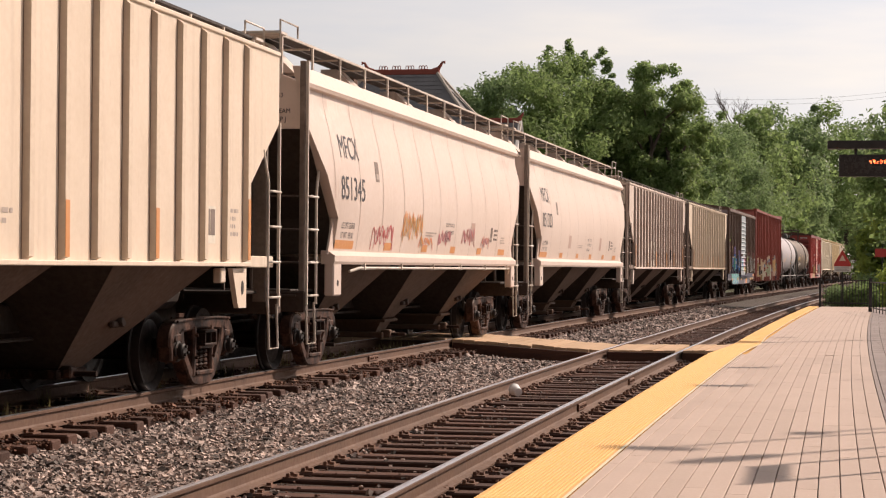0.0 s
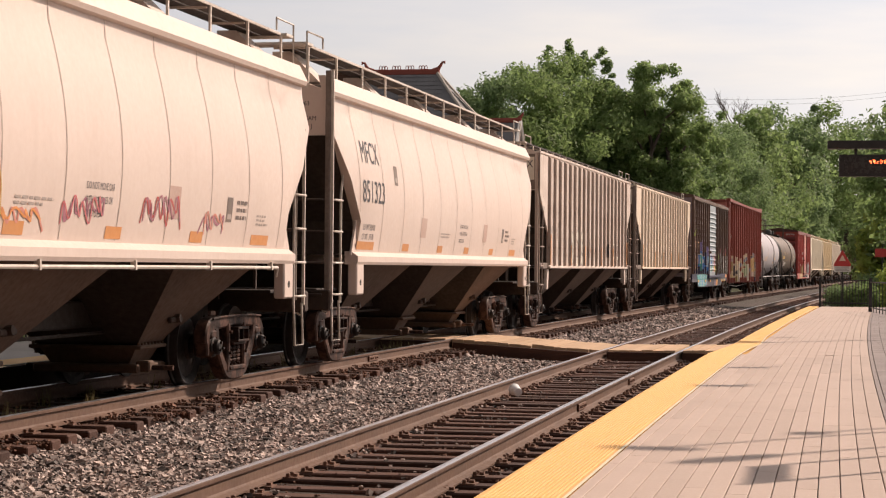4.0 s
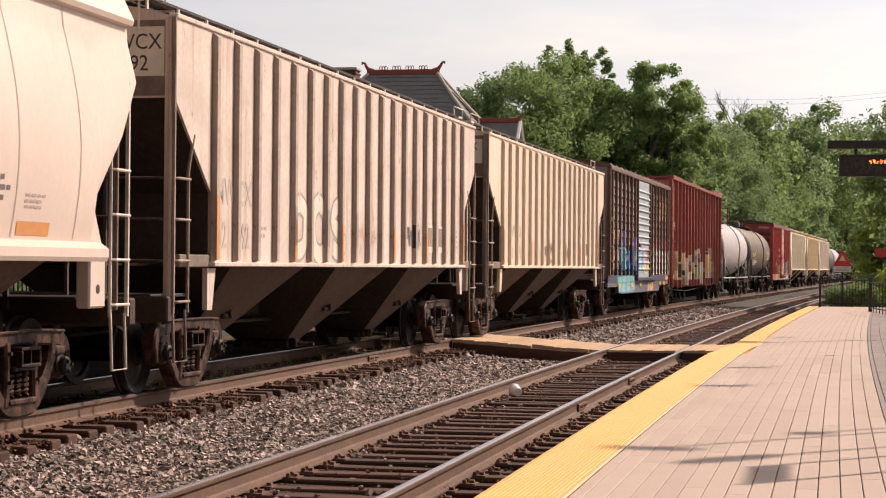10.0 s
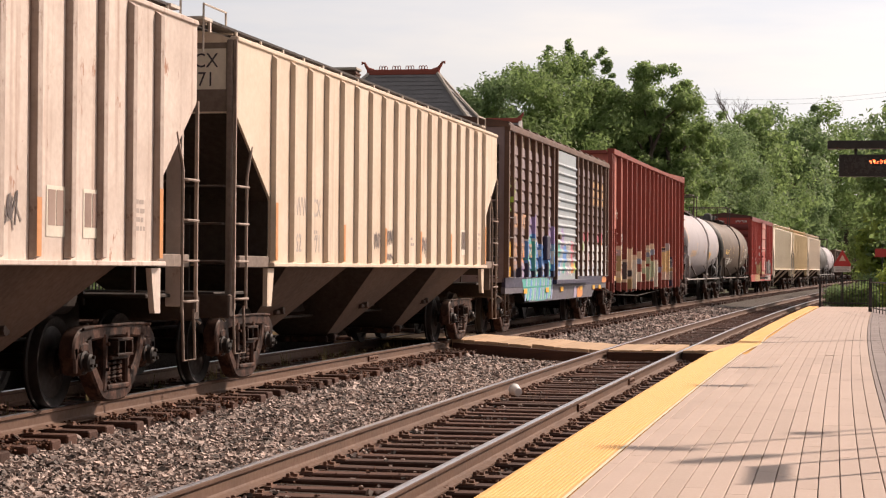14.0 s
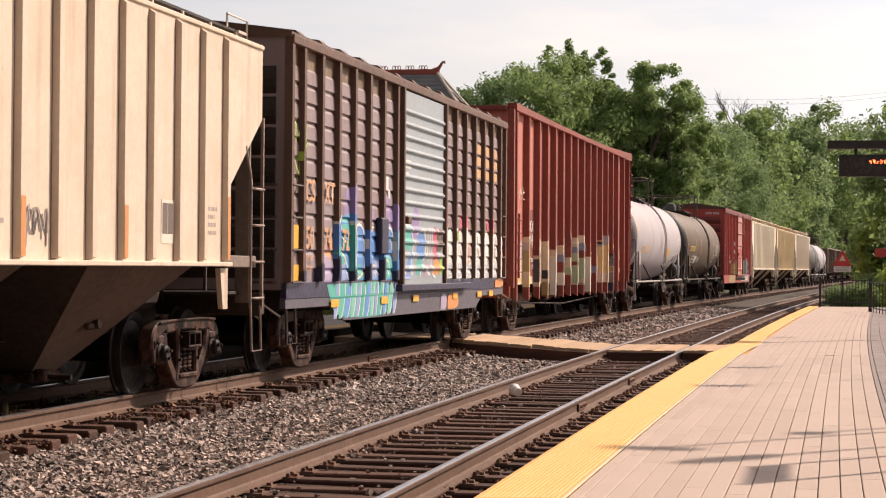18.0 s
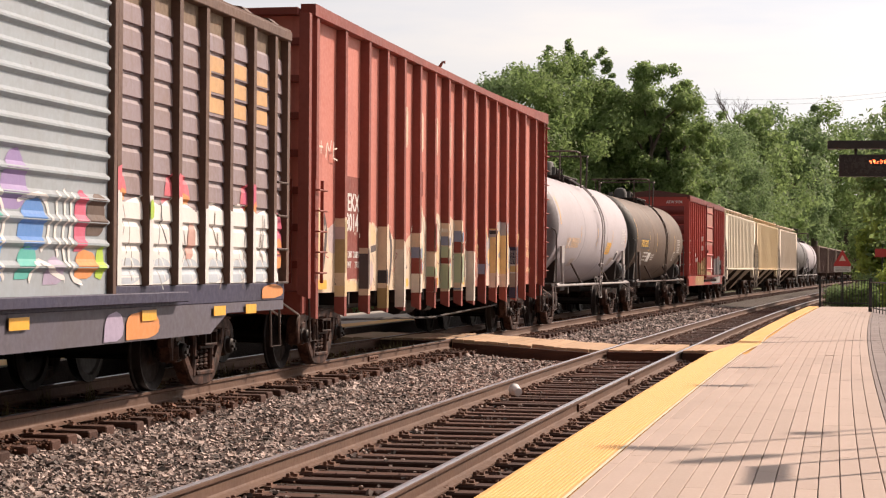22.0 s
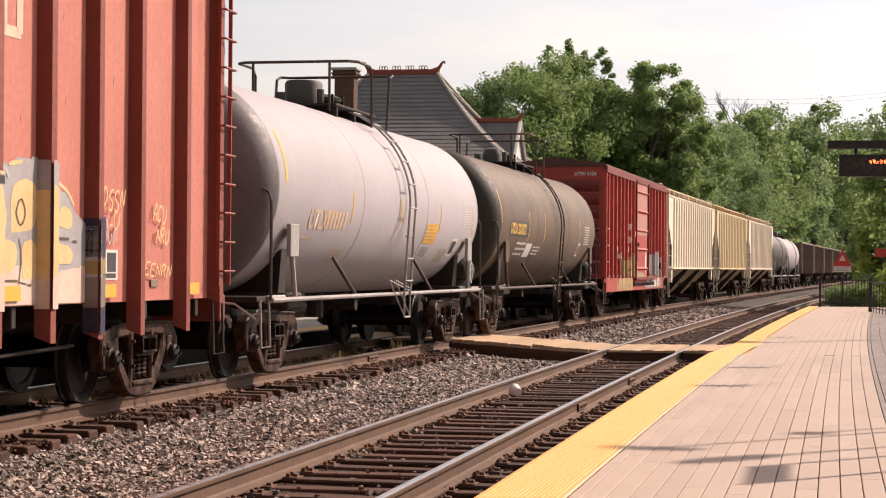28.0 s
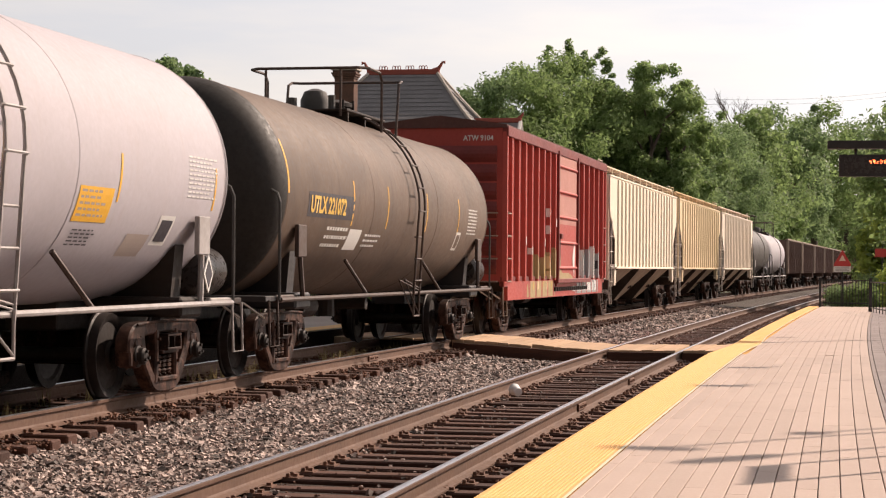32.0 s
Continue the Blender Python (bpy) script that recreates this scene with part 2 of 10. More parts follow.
M["tank_white"] = surface("greyish_white_tank_paint", (0.47, 0.435, 0.465), (0.37, 0.335, 0.345), 0.66, streak=0.3, streak_color=(0.40, 0.32, 0.29), amount=0.4, coarse=0.7, seed=17, bump=0.04, spec=0.25)
M["tank_brown"] = surface("grimy_black_tank_paint", (0.105, 0.074, 0.056), (0.20, 0.138, 0.10), 0.6, streak=0.5, streak_color=(0.05, 0.037, 0.03), amount=0.7, coarse=0.8, seed=18, bump=0.05, spec=0.3)
M["tank_black"] = surface("black_tank_paint", (0.03, 0.028, 0.03), (0.07, 0.055, 0.05), 0.45, amount=0.5)
M["coal_car"] = surface("dark_brown_coal_car_steel", (0.105, 0.062, 0.054), (0.16, 0.092, 0.07), 0.75, amount=0.6)
M["white_mark"] = surface("white_stencil_paint", (0.75, 0.73, 0.70), (0.5, 0.45, 0.4), 0.6, amount=0.3, bump=0)
M["black_mark"] = surface("dark_stencil_paint", (0.045, 0.04, 0.05), (0.1, 0.08, 0.08), 0.6, amount=0.3, bump=0)
M["faded_mark"] = surface("faded_grey_stencil_paint", (0.36, 0.29, 0.26), (0.5, 0.42, 0.36), 0.7, amount=0.5, bump=0)
M["amber_mark"] = surface("amber_reflective_tape", (0.86, 0.47, 0.05), (0.66, 0.32, 0.04), 0.4, amount=0.3, bump=0)
M["orange_mark"] = surface("faded_orange_tape", (0.66, 0.28, 0.09), (0.5, 0.26, 0.14), 0.5, amount=0.4, bump=0)
M["rail"] = surface("brown_rusty_rail", (0.155, 0.085, 0.055), (0.068, 0.036, 0.024), 0.75, amount=0.5, fine=20)
M["tie"] = surface("dark_creosoted_wood", (0.055, 0.023, 0.015), (0.105, 0.046, 0.029), 0.85, amount=0.6, coarse=3, fine=40, bump=0.6, bump_dist=0.01, stretch=(0.15, 1, 1), random_ob=0.3)
M["plate"] = surface("rusty_plate_steel", (0.20, 0.105, 0.07), (0.10, 0.055, 0.04), 0.8, amount=0.6)
M["ballast"] = surface("grey_crushed_stone", (0.41, 0.326, 0.288), (0.105, 0.068, 0.054), 0.7, amount=0.75, fine=30, island=0.92, bump=0.2)
M["rusty_stone"] = surface("rust_stained_stone", (0.17, 0.085, 0.055), (0.06, 0.03, 0.02), 0.85, amount=0.7, fine=30, island=0.8, bump=0.2)
M["bed"] = surface("gravel_bed", (0.11, 0.085, 0.068), (0.03, 0.022, 0.018), 0.9, amount=0.9, coarse=11, fine=34, bump=1.0, bump_dist=0.03)
M["ground"] = surface("earth_and_grass", (0.09, 0.085, 0.045), (0.05, 0.065, 0.025), 0.95, amount=0.8, coarse=0.4, fine=6, bump=0.5, bump_dist=0.03)
M["asphalt"] = surface("worn_asphalt", (0.075, 0.07, 0.066), (0.05, 0.046, 0.044), 0.9, amount=0.6, coarse=0.6, fine=60, bump=0.2)
M["concrete"] = surface("pale_concrete", (0.46, 0.41, 0.36), (0.3, 0.26, 0.22), 0.85, amount=0.5, coarse=0.7, fine=25, bump=0.2)
M["deck"] = surface("pinkish_grey_paving", (0.52, 0.405, 0.345), (0.45, 0.345, 0.29), 0.8, amount=0.5, coarse=0.8, fine=45, bump=0.12, random_ob=0.06)
M["grey_paving"] = surface("grey_paving", (0.30, 0.25, 0.235), (0.22, 0.18, 0.17), 0.85, amount=0.5, fine=40, island=0.12)
M["tactile"] = surface("yellow_tactile_paint", (0.74, 0.43, 0.14), (0.64, 0.365, 0.115), 0.65, amount=0.4, coarse=0.9, fine=35, bump=0.1)
M["white_line"] = surface("cream_edge_line", (0.74, 0.66, 0.47), (0.6, 0.5, 0.35), 0.6, amount=0.3, bump=0)
M["crossing"] = surface("sun_bleached_timber", (0.58, 0.40, 0.26), (0.46, 0.31, 0.19), 0.85, amount=0.6, coarse=2, fine=30, stretch=(0.2, 1, 1), bump=0.4, random_ob=0.12)
M["slate"] = surface("grey_slate", (0.20, 0.19, 0.19), (0.13, 0.125, 0.125), 0.7, amount=0.6, coarse=1.5, fine=12, island=0.25)
M["brick"] = surface("red_brick", (0.26, 0.10, 0.065), (0.15, 0.07, 0.05), 0.85, amount=0.6, coarse=3, fine=22)
M["terracotta"] = surface("red_terracotta", (0.30, 0.07, 0.045), (0.2, 0.06, 0.05), 0.7, amount=0.5)
M["white_trim"] = surface("white_painted_wood", (0.75, 0.72, 0.68), (0.5, 0.47, 0.43), 0.6, amount=0.3)
M["cup_white"] = surface("white_paper", (0.86, 0.85, 0.84), (0.75, 0.73, 0.7), 0.7, amount=0.2, bump=0)
M["sign_black"] = surface("black_powder_coat", (0.022, 0.02, 0.021), (0.05, 0.045, 0.045), 0.5, amount=0.4, bump=0.02)
M["sign_red"] = surface("red_sign_paint", (0.55, 0.05, 0.045), (0.4, 0.06, 0.05), 0.5, amount=0.4, bump=0)
M["bark"] = surface("grey_brown_bark", (0.12, 0.09, 0.07), (0.06, 0.045, 0.035), 0.9, amount=0.7, fine=10, bump=0.6, bump_dist=0.03, stretch=(1, 1, 0.25))
M["wood_chips"] = surface("orange_brown_wood_chips", (0.42, 0.2, 0.09), (0.25, 0.11, 0.05), 0.9, amount=0.7, fine=30, island=0.3)


def leaf_material(name, base, vary):
    m, N, L, b = material(name, 0.55, 0, 0.25)
    rnd = N.new("ShaderNodeNewGeometry").outputs["Random Per Island"]
    tc = N.new("ShaderNodeTexCoord").outputs["Object"]
    big = noise_node(N, L, tc, 0.28, 3)
    col = blend(N, L, rnd, tuple(c * 0.72 for c in base), tuple(c * 1.25 for c in base))
    col = blend(N, L, ramp(N, L, big, 0.4, 0.7, 0, 0.7), col, vary)
    L.new(col, b.inputs["Base Color"])
    tr = N.new("ShaderNodeBsdfTranslucent")
    L.new(col, tr.inputs["Color"])
    mx = N.new("ShaderNodeMixShader")
    mx.inputs[0].default_value = 0.54
    L.new(b.outputs[0], mx.inputs[1])
    L.new(tr.outputs[0], mx.inputs[2])
    L.new(mx.outputs[0], N["Material Output"].inputs["Surface"])
    return m


M["leaf_a"] = leaf_material("fresh_green_leaves", (0.255, 0.35, 0.132), (0.175, 0.255, 0.095))
M["leaf_b"] = leaf_material("dark_green_leaves", (0.235, 0.325, 0.15), (0.165, 0.245, 0.108))
# Very dark leaves, so that the wood out of view bounces little light.
M["leaf_dark"] = leaf_material("deep_green_leaves", (0.055, 0.075, 0.03), (0.04, 0.06, 0.025))
M["dry_grass"] = leaf_material("dry_grass_blades", (0.26, 0.20, 0.10), (0.18, 0.17, 0.07))
M["leaf_c"] = leaf_material("yellow_green_leaves", (0.34, 0.42, 0.10), (0.26, 0.34, 0.08))


# ---- ground, tracks, platform ----
def strip(geo, s_list, lines, near=False):
    """Sweeps an open or closed row of (e, z) points along the line of a track."""
    rings = []
    for s in s_list:
        rings.append([rail_line(s, e, z, near)[0] for e, z in lines])
    return geo.rings(rings, cap=False, loop=False)


def steps(a, b, d):
    n = max(1, int(round((b - a) / d)))
    return [a + (b - a) * i / n for i in range(n + 1)]


def build_ground():
    g = Geo()
    # one sheet out to the horizon, finer near the tracks
    rows = [-300, -60, -20, 0, 20, 40, 60, 80, 100, 120, 150, 180, 220, 260, 320, 430]
    es = [-2500, -600, -150, -50, -20, -8, -4.2, 8.0, 12, 20, 50, 150, 600, 2500]
    zs = [-0.9, -0.9, -0.9, -0.7, -0.55, -0.5, -0.75, -0.75, -0.75, -0.75, -0.7, -0.8, -0.9, -0.9]
    rings = []
    for s in rows:
        q, _ = rail_line(min(max(s, -59), 430))
        rings.append([(q.x + e, s, z) for e, z in zip(es, zs)])
    rings.insert(0, [(p[0], -2500, p[2]) for p in rings[0]])
    rings.append([(p[0], 4000, p[2]) for p in rings[-1]])
    g.rings(rings, cap=False, loop=False)
    solo("ground", g, M["ground"], "earth and rough grass beside the railway line", "ground", kind="structure")
    # stone bed under both tracks, with shoulders
    b = Geo()
    line = [(-3.6, -0.72), (-2.2, -0.27), (-1.3, -0.205), (0.95, -0.235), (1.3, -0.30), (1.75, -0.345), (2.3, -0.385), (3.0, -0.41), (4.0, -0.395), (5.6, -0.42), (6.12, -0.5)]
    strip(b, steps(-55, 430, 3), line)
    solo("ballast_bed", b, M["bed"], "grey crushed stone bed under the two tracks", "ballast", kind="structure")


# Black that puts the shade under the train into the ground colour.
M["shade_bed"] = surface("shade_black_gravel", (0.016, 0.011, 0.009), (0.03, 0.02, 0.016), 0.95, amount=0.8, coarse=9, fine=34, bump=1.0, bump_dist=0.03)
M["rusty_bed"] = surface("rust_brown_gravel", (0.075, 0.05, 0.038), (0.03, 0.018, 0.013), 0.95, amount=0.9, coarse=10, fine=34, bump=1.0, bump_dist=0.03)


def build_shade_and_rust_beds():
    """Ballast coloured black for the shade under the train, and fouled by rust between the near rails."""
    for lines, mat, name, label in (([(-2.2, -0.258), (-1.3, -0.193), (0.66, -0.215)], M["shade_bed"], "oiled_ballast", "gravel between the far rails, black with the train's shade"), ([(3.72, -0.375), (5.35, -0.40)], M["rusty_bed"], "rusty_ballast", "rust-brown fine gravel between the near rails")):
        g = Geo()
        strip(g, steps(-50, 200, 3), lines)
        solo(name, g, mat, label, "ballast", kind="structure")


RAIL = [(-0.076, -0.18), (0.076, -0.18), (0.076, -0.166), (0.02, -0.148), (0.009, -0.13), (0.009, -0.045), (0.034, -0.034), (0.037, -0.008), (0.028, 0.0), (-0.028, 0.0), (-0.037, -0.008), (-0.034, -0.034), (-0.009, -0.045), (-0.009, -0.13), (-0.02, -0.148), (-0.076, -0.166)]
TIE_STEP = 0.547


def build_track(name, near, label):
    track = thing(name, label, "track", kind="structure")
    ss = steps(-50, 60, 2) + steps(60, 430, 5)[1:]
    for k, e0 in enumerate((-0.7525, 0.7525)):
        g = Geo()
        rings = [[rail_line(s, e0 + e, z, near)[0] for e, z in RAIL] for s in ss]
        g.rings(rings)
        rail = part("rail", g, M["rail"], track)
        h = Geo()
        strip(h, ss, [(e0 + q, 0.0035 - 3.6 * q * q) for q in (0.034, 0.026, 0.017, 0.008, 0.0, -0.008, -0.017, -0.026, -0.034)], near)
        h.f = [tuple(reversed(f)) for f in h.f]
        part("running_surface", h, M["rail_head"], rail, "polished steel running surface", True)
    # wooden ties: each one near by on its own, the far ones joined
    tie = Geo().block(-1.3, 1.3, -0.115, 0.115, -0.36, -0.185, 0.015)
    me = tie.mesh("tie", M["tie"])
    rnd = random.Random(5 if near else 6)
    far = Geo()
    plates, spikes = Geo(), Geo()
    n0 = 0
    s = 8.0
    while s < 330:
        m = on_rail(s + rnd.uniform(-0.05, 0.05), near) @ pose(rnd.uniform(-0.05, 0.05), 0, rnd.uniform(-0.012, 0.004), 0, rnd.uniform(-0.3, 0.3), rnd.uniform(-1.5, 1.5))
        if n0 < 150:
            ob = part("tie", me, M["tie"], track)
            ob.matrix_basis = m
        else:
            far.join(tie, m)
        if s < 120:
            for e0 in (-0.7525, 0.7525):
                plates.join(Geo().box(e0 - 0.18, e0 + 0.18, -0.09, 0.09, -0.186, -0.174), m)
                for d in (-1, 1):
                    for w in (-0.06, 0.06):
                        spikes.join(Geo().block(e0 + d * 0.088 - 0.017, e0 + d * 0.088 + 0.017, w - 0.017, w + 0.017, -0.19, -0.142, 0.006), m)
                    # spring anchors against the tie
                    spikes.join(Geo().box(e0 + d * 0.14 - 0.02, e0 + d * 0.14 + 0.02, -0.03, 0.03, -0.18, -0.150), m)
        s += TIE_STEP
        n0 += 1
    ob = part("tie_plates", plates, M["plate"], track, "rusty steel tie plates")
    ob["kind"] = "stuff"
    ob = part("spikes", spikes, M["plate"], track, "rusty spikes and anchors")
    ob["kind"] = "stuff"
    ob = part("far_ties", far, M["tie"], track)
    ob["kind"] = "stuff"
    # bolted joints on the rails
    for s0, e0 in ((23.5, 0.7525), (29.0, 0.7525)) if near else ((31.2, 0.7525),):
        g = Geo()
        g.block(e0 + 0.012, e0 + 0.04, -0.3, 0.3, -0.135, -0.05, 0.008)
        for w in (-0.22, -0.09, 0.09, 0.22):
            g.cyl((e0 + 0.03, w, -0.09), (e0 + 0.06, w, -0.09), 0.016, 6)
        ob = part("joint_bar", g, M["plate"], track, "rusty bolted joint bar")
        ob.matrix_basis = on_rail(s0, near)


def stone_meshes(seed, n):
    """Some crushed stones, as vertex arrays round the origin, all with the same faces."""
    rng = np.random.RandomState(seed)
    v = np.array([(x, y, z) for z in (-1, 1) for y in (-1, 1) for x in (-1, 1)]) * 0.62
    f = np.array([(0, 2, 1), (1, 2, 3), (4, 5, 6), (5, 7, 6), (0, 1, 4), (1, 5, 4), (2, 6, 3), (3, 6, 7), (0, 4, 2), (2, 4, 6), (1, 3, 5), (3, 7, 5)])
    return [v * rng.uniform(0.5, 1.2, (8, 3)) * rng.uniform(0.65, 1.3, (1, 3)) for _ in range(n)], f


def scatter(name, places, sizes, mat, seed, label, category):
    """Crushed stones at places, turned at random, in one mesh."""
    rng = np.random.RandomState(seed)
    kinds, f = stone_meshes(seed, 12)
    n = len(places)
    q = rng.normal(size=(n, 4))
    q /= np.linalg.norm(q, axis=1)[:, None]
    w, x, y, z = q.T
    R = np.stack([1 - 2 * (y * y + z * z), 2 * (x * y - z * w), 2 * (x * z + y * w), 2 * (x * y + z * w), 1 - 2 * (x * x + z * z), 2 * (y * z - x * w), 2 * (x * z - y * w), 2 * (y * z + x * w), 1 - 2 * (x * x + y * y)], axis=1).reshape(n, 3, 3)
    base = np.array(kinds)[rng.randint(0, 12, n)]
    V = np.einsum("nij,nkj->nki", R, base) * np.asarray(sizes)[:, None, None]
    V[:, :, 2] *= 0.75
    V += np.asarray(places)[:, None, :]
    F = (f[None] + (np.arange(n) * 8)[:, None, None]).reshape(-1)
    me = bpy.data.meshes.new(name)
    me.vertices.add(n * 8)
    me.vertices.foreach_set("co", V.reshape(-1).astype(np.float32))
    me.loops.add(n * 36)
    me.loops.foreach_set("vertex_index", F.astype(np.int32))
    me.polygons.add(n * 12)
    me.polygons.foreach_set("loop_start", np.arange(0, n * 36, 3, dtype=np.int32))
    me.materials.append(mat)
    me.update(calc_edges=True)
    me.validate()
    me.shade_flat()
    return tagged(new(name, me), label, category, kind="stuff")


BED = [(-3.6, -0.72), (-2.2, -0.27), (-1.3, -0.205), (0.95, -0.235), (1.3, -0.30), (1.75, -0.345), (2.3, -0.385), (3.0, -0.41), (4.0, -0.395), (5.6, -0.42), (6.12, -0.5)]


def build_ballast():
    rng = np.random.RandomState(3)
    spots, sizes = [], []
    be, bz = [p[0] for p in BED], [p[1] for p in BED]
    # (e from, e to, s from, s to, stones a square metre, size)
    for e0, e1, s0, s1, dens, size in ((1.0, 3.95, 12, 24, 760, 0.039), (1.0, 3.95, 24, 34, 540, 0.043), (1.0, 3.95, 34, 48, 300, 0.053), (1.0, 3.95, 48, 90, 120, 0.066), (3.95, 6.1, 11, 32, 45, 0.03), (3.95, 6.1, 32, 70, 22, 0.042)):
        n = int((e1 - e0) * (s1 - s0) * dens)
        for e, s, r in zip(rng.uniform(e0, e1, n), rng.uniform(s0, s1, n), rng.lognormal(0, 0.28, n)):
            z = float(np.interp(e, be, bz)) + rng.uniform(-0.010, 0.018)
            if abs(abs(e) - 0.7525) < 0.1 or abs(abs(e - D_NEAR) - 0.7525) < 0.1:
                continue
            if 37.2 < s < 40.9 and e > 0.7:
                continue
            if e > 3.25 and e < 5.86:
                # between and beside the near track's ties the stones lie low, in patches
                if noise.noise((e * 1.3, s * 0.8, 0)) < 0.06:
                    continue
                z = Z_NEAR - 0.235 + rng.uniform(-0.02, 0.055)
            p, _ = rail_line(s, e, z)
            spots.append(p[:])
            sizes.append(size * r * 0.75)
    scatter("ballast_stones", spots, sizes, M["ballast"], 8, "grey and rust-tinged crushed stones between the tracks", "ballast")
    # rust-stained chips between and over the ends of the far track's ties, and between the near track's
    spots, sizes = [], []
    for e0, e1, s0, s1, n, z0, z1 in ((0.84, 1.34, 12, 38, 5200, -0.232, -0.168), (0.84, 1.3, 41, 80, 2500, -0.232, -0.165), (D_NEAR - 1.3, D_NEAR + 1.3, 11, 37, 5200, Z_NEAR - 0.25, Z_NEAR - 0.178), (-0.6, 0.6, 12, 60, 1200, -0.21, -0.17)):
        for e, s_, r in zip(rng.uniform(e0, e1, n), rng.uniform(s0, s1, n), rng.lognormal(0, 0.3, n)):
            if abs(abs(e) - 0.7525) < 0.1 or abs(abs(e - D_NEAR) - 0.7525) < 0.1 or noise.noise((e * 1.1 + 7, s_ * 0.6, 3)) < -0.12:
                continue
            p, _ = rail_line(s_, e, rng.uniform(z0, z1 - 0.02 * (e > 1.1 and e < 2)))
            spots.append(p[:])
            sizes.append((0.018 if e < 2 else 0.013) * r)
    scatter("rusty_stones", spots, sizes, M["rusty_stone"], 10, "small rust-brown stones and debris among the ties", "ballast")
    # a heap past the crossing
    spots, sizes = [], []
    for k in range(1500):
        a, r = rng.uniform(0, 6.28), rng.uniform(0, 1) ** 0.7
        x, y = 1.1 * r * math.cos(a), 5.0 * r * math.sin(a)
        p, _ = rail_line(69 + y, 2.45 + x, -0.4 + 0.24 * (1 - r) + rng.uniform(0, 0.03))
        spots.append(p[:])
        sizes.append(0.06 * rng.uniform(0.6, 1.4))
    scatter("stone_heap", spots, sizes, M["ballast"], 9, "low heap of crushed stone beside the track", "gravel")


# platform: edge offsets from the near track's centre
P_TOP = 0.04
Z_P = P_TOP - Z_NEAR
P_BREAK, P_END = 32.2, 75.0


def build_platform():
    g = Geo()
    rings = []
    for s in steps(-30, P_BREAK, 2.2):
        rings.append([rail_line(s, e, z, True)[0] for e, z in ((1.74, -0.32), (1.74, Z_P - 0.065), (12.0, Z_P - 0.065), (12.0, -0.5))])
    g.rings(rings, loop=False)
    rings = []
    for s in steps(P_BREAK, P_END, 2.2):
        e = 1.74 + 0.13 * min(1, (s - P_BREAK) / 4)
        rings.append([rail_line(s, e, z, True)[0] for e, z in ((e, -0.32), (e, Z_P - 0.065), (12.0, Z_P - 0.065), (12.0, -0.5))])
    g.rings(rings, loop=False)
    plat = solo("platform", g, M["concrete"], "low station platform with pinkish paving and yellow edge strip", "platform", kind="structure")
    # yellow strip with raised ridges along the edge
    def edge(s):
        k = min(max((s - P_BREAK) / 4, 0), 1)
        return 1.69 + 0.15 * k, 2.215 + (0.02 + 0.10 * max(0, 1 - abs(s - 36.5) / 4)) * k
    panel_s = steps(-7, P_BREAK, 1.22) + steps(P_BREAK, P_END, 1.22)[1:]
    for a, b in zip(panel_s, panel_s[1:]):
        t = Geo()
        (a0, a1), (b0, b1) = edge(a), edge(b)
        cols = 16
        pts = []
        for s, (e0, e1) in ((a + 0.002, (a0, a1)), (b - 0.002, (b0, b1))):
            row = [(e0, -0.06), (e0, 0.0)]
            for k in range(cols):
                u0 = e0 + 0.03 + (e1 - e0 - 0.05) * k / cols
                w = (e1 - e0 - 0.05) / cols
                row += [(u0 + w * 0.1, 0.0), (u0 + w * 0.25, 0.009), (u0 + w * 0.55, 0.009), (u0 + w * 0.7, 0.0)]
            row += [(e1, 0.0), (e1, -0.065)]
            pts.append([rail_line(s, e, Z_P + z, True)[0] for e, z in row])
        t.rings(pts, cap=False, loop=False)
        part("tactile_panel", t, M["tactile"], plat, "ridged yellow warning panel" if a < -6 else "")
    l = Geo()
    rings = [[rail_line(s, edge(s)[1] + d, Z_P + 0.004, True)[0] for d in (0.0, 0.025)] for s in steps(-7, P_BREAK, 2) + steps(P_BREAK, P_END, 1)[1:]]
    l.rings(rings, cap=False, loop=False)
    part("edge_line", l, M["white_line"], plat, "pale cream painted line")
    # paving boards running along the platform
    rnd = random.Random(3)
    w = 0.1405
    for i in range(15):
        e0 = 2.185 + i * w
        s = -5 - rnd.uniform(0, 3)
        while s < P_BREAK:
            n = rnd.choice((2.44, 3.05, 3.66))
            s1 = min(s + n, P_BREAK)
            if s1 - s > 0.2:
                t = Geo()
                q = [[rail_line(u, e, Z_P + z, True)[0] for e, z in ((max(e0, 2.24) + 0.0035, -0.065), (max(e0, 2.24) + 0.0035, -0.003), (max(e0, 2.24) + 0.007, 0.0), (e0 + w - 0.007, 0.0), (e0 + w - 0.0035, -0.003), (e0 + w - 0.0035, -0.065))] for u in (s + 0.0045, (s + s1) / 2, s1 - 0.0045)]
                t.rings(q)
                part("paving_board", t, M["deck"], plat)
            s = s1
    # finer paving past the break, joined
    far = Geo()
    for i in range(14):
        e0 = 2.325 + i * w
        s = P_BREAK + 0.02
        while s < P_END - 0.3:
            s1 = min(s + 1.22, P_END)
            q = [[rail_line(u, e, Z_P + z, True)[0] for e, z in ((e0 + 0.003, -0.065), (e0 + 0.004, 0.0), (e0 + w - 0.004, 0.0), (e0 + w - 0.003, -0.065))] for u in (s + 0.004, s1 - 0.004)]
            far.rings(q)
            s = s1
    ob = part("far_paving", far, M["deck"], plat)
    ob["kind"] = "stuff"
    # narrow kerb course, then a grey strip beyond it
    k_ = Geo()
    k_.rings([[rail_line(s, e, Z_P + z, True)[0] for e, z in ((4.302, -0.065), (4.302, -0.008), (4.354, -0.008), (4.354, -0.065))] for s in steps(-6, P_END, 2)])
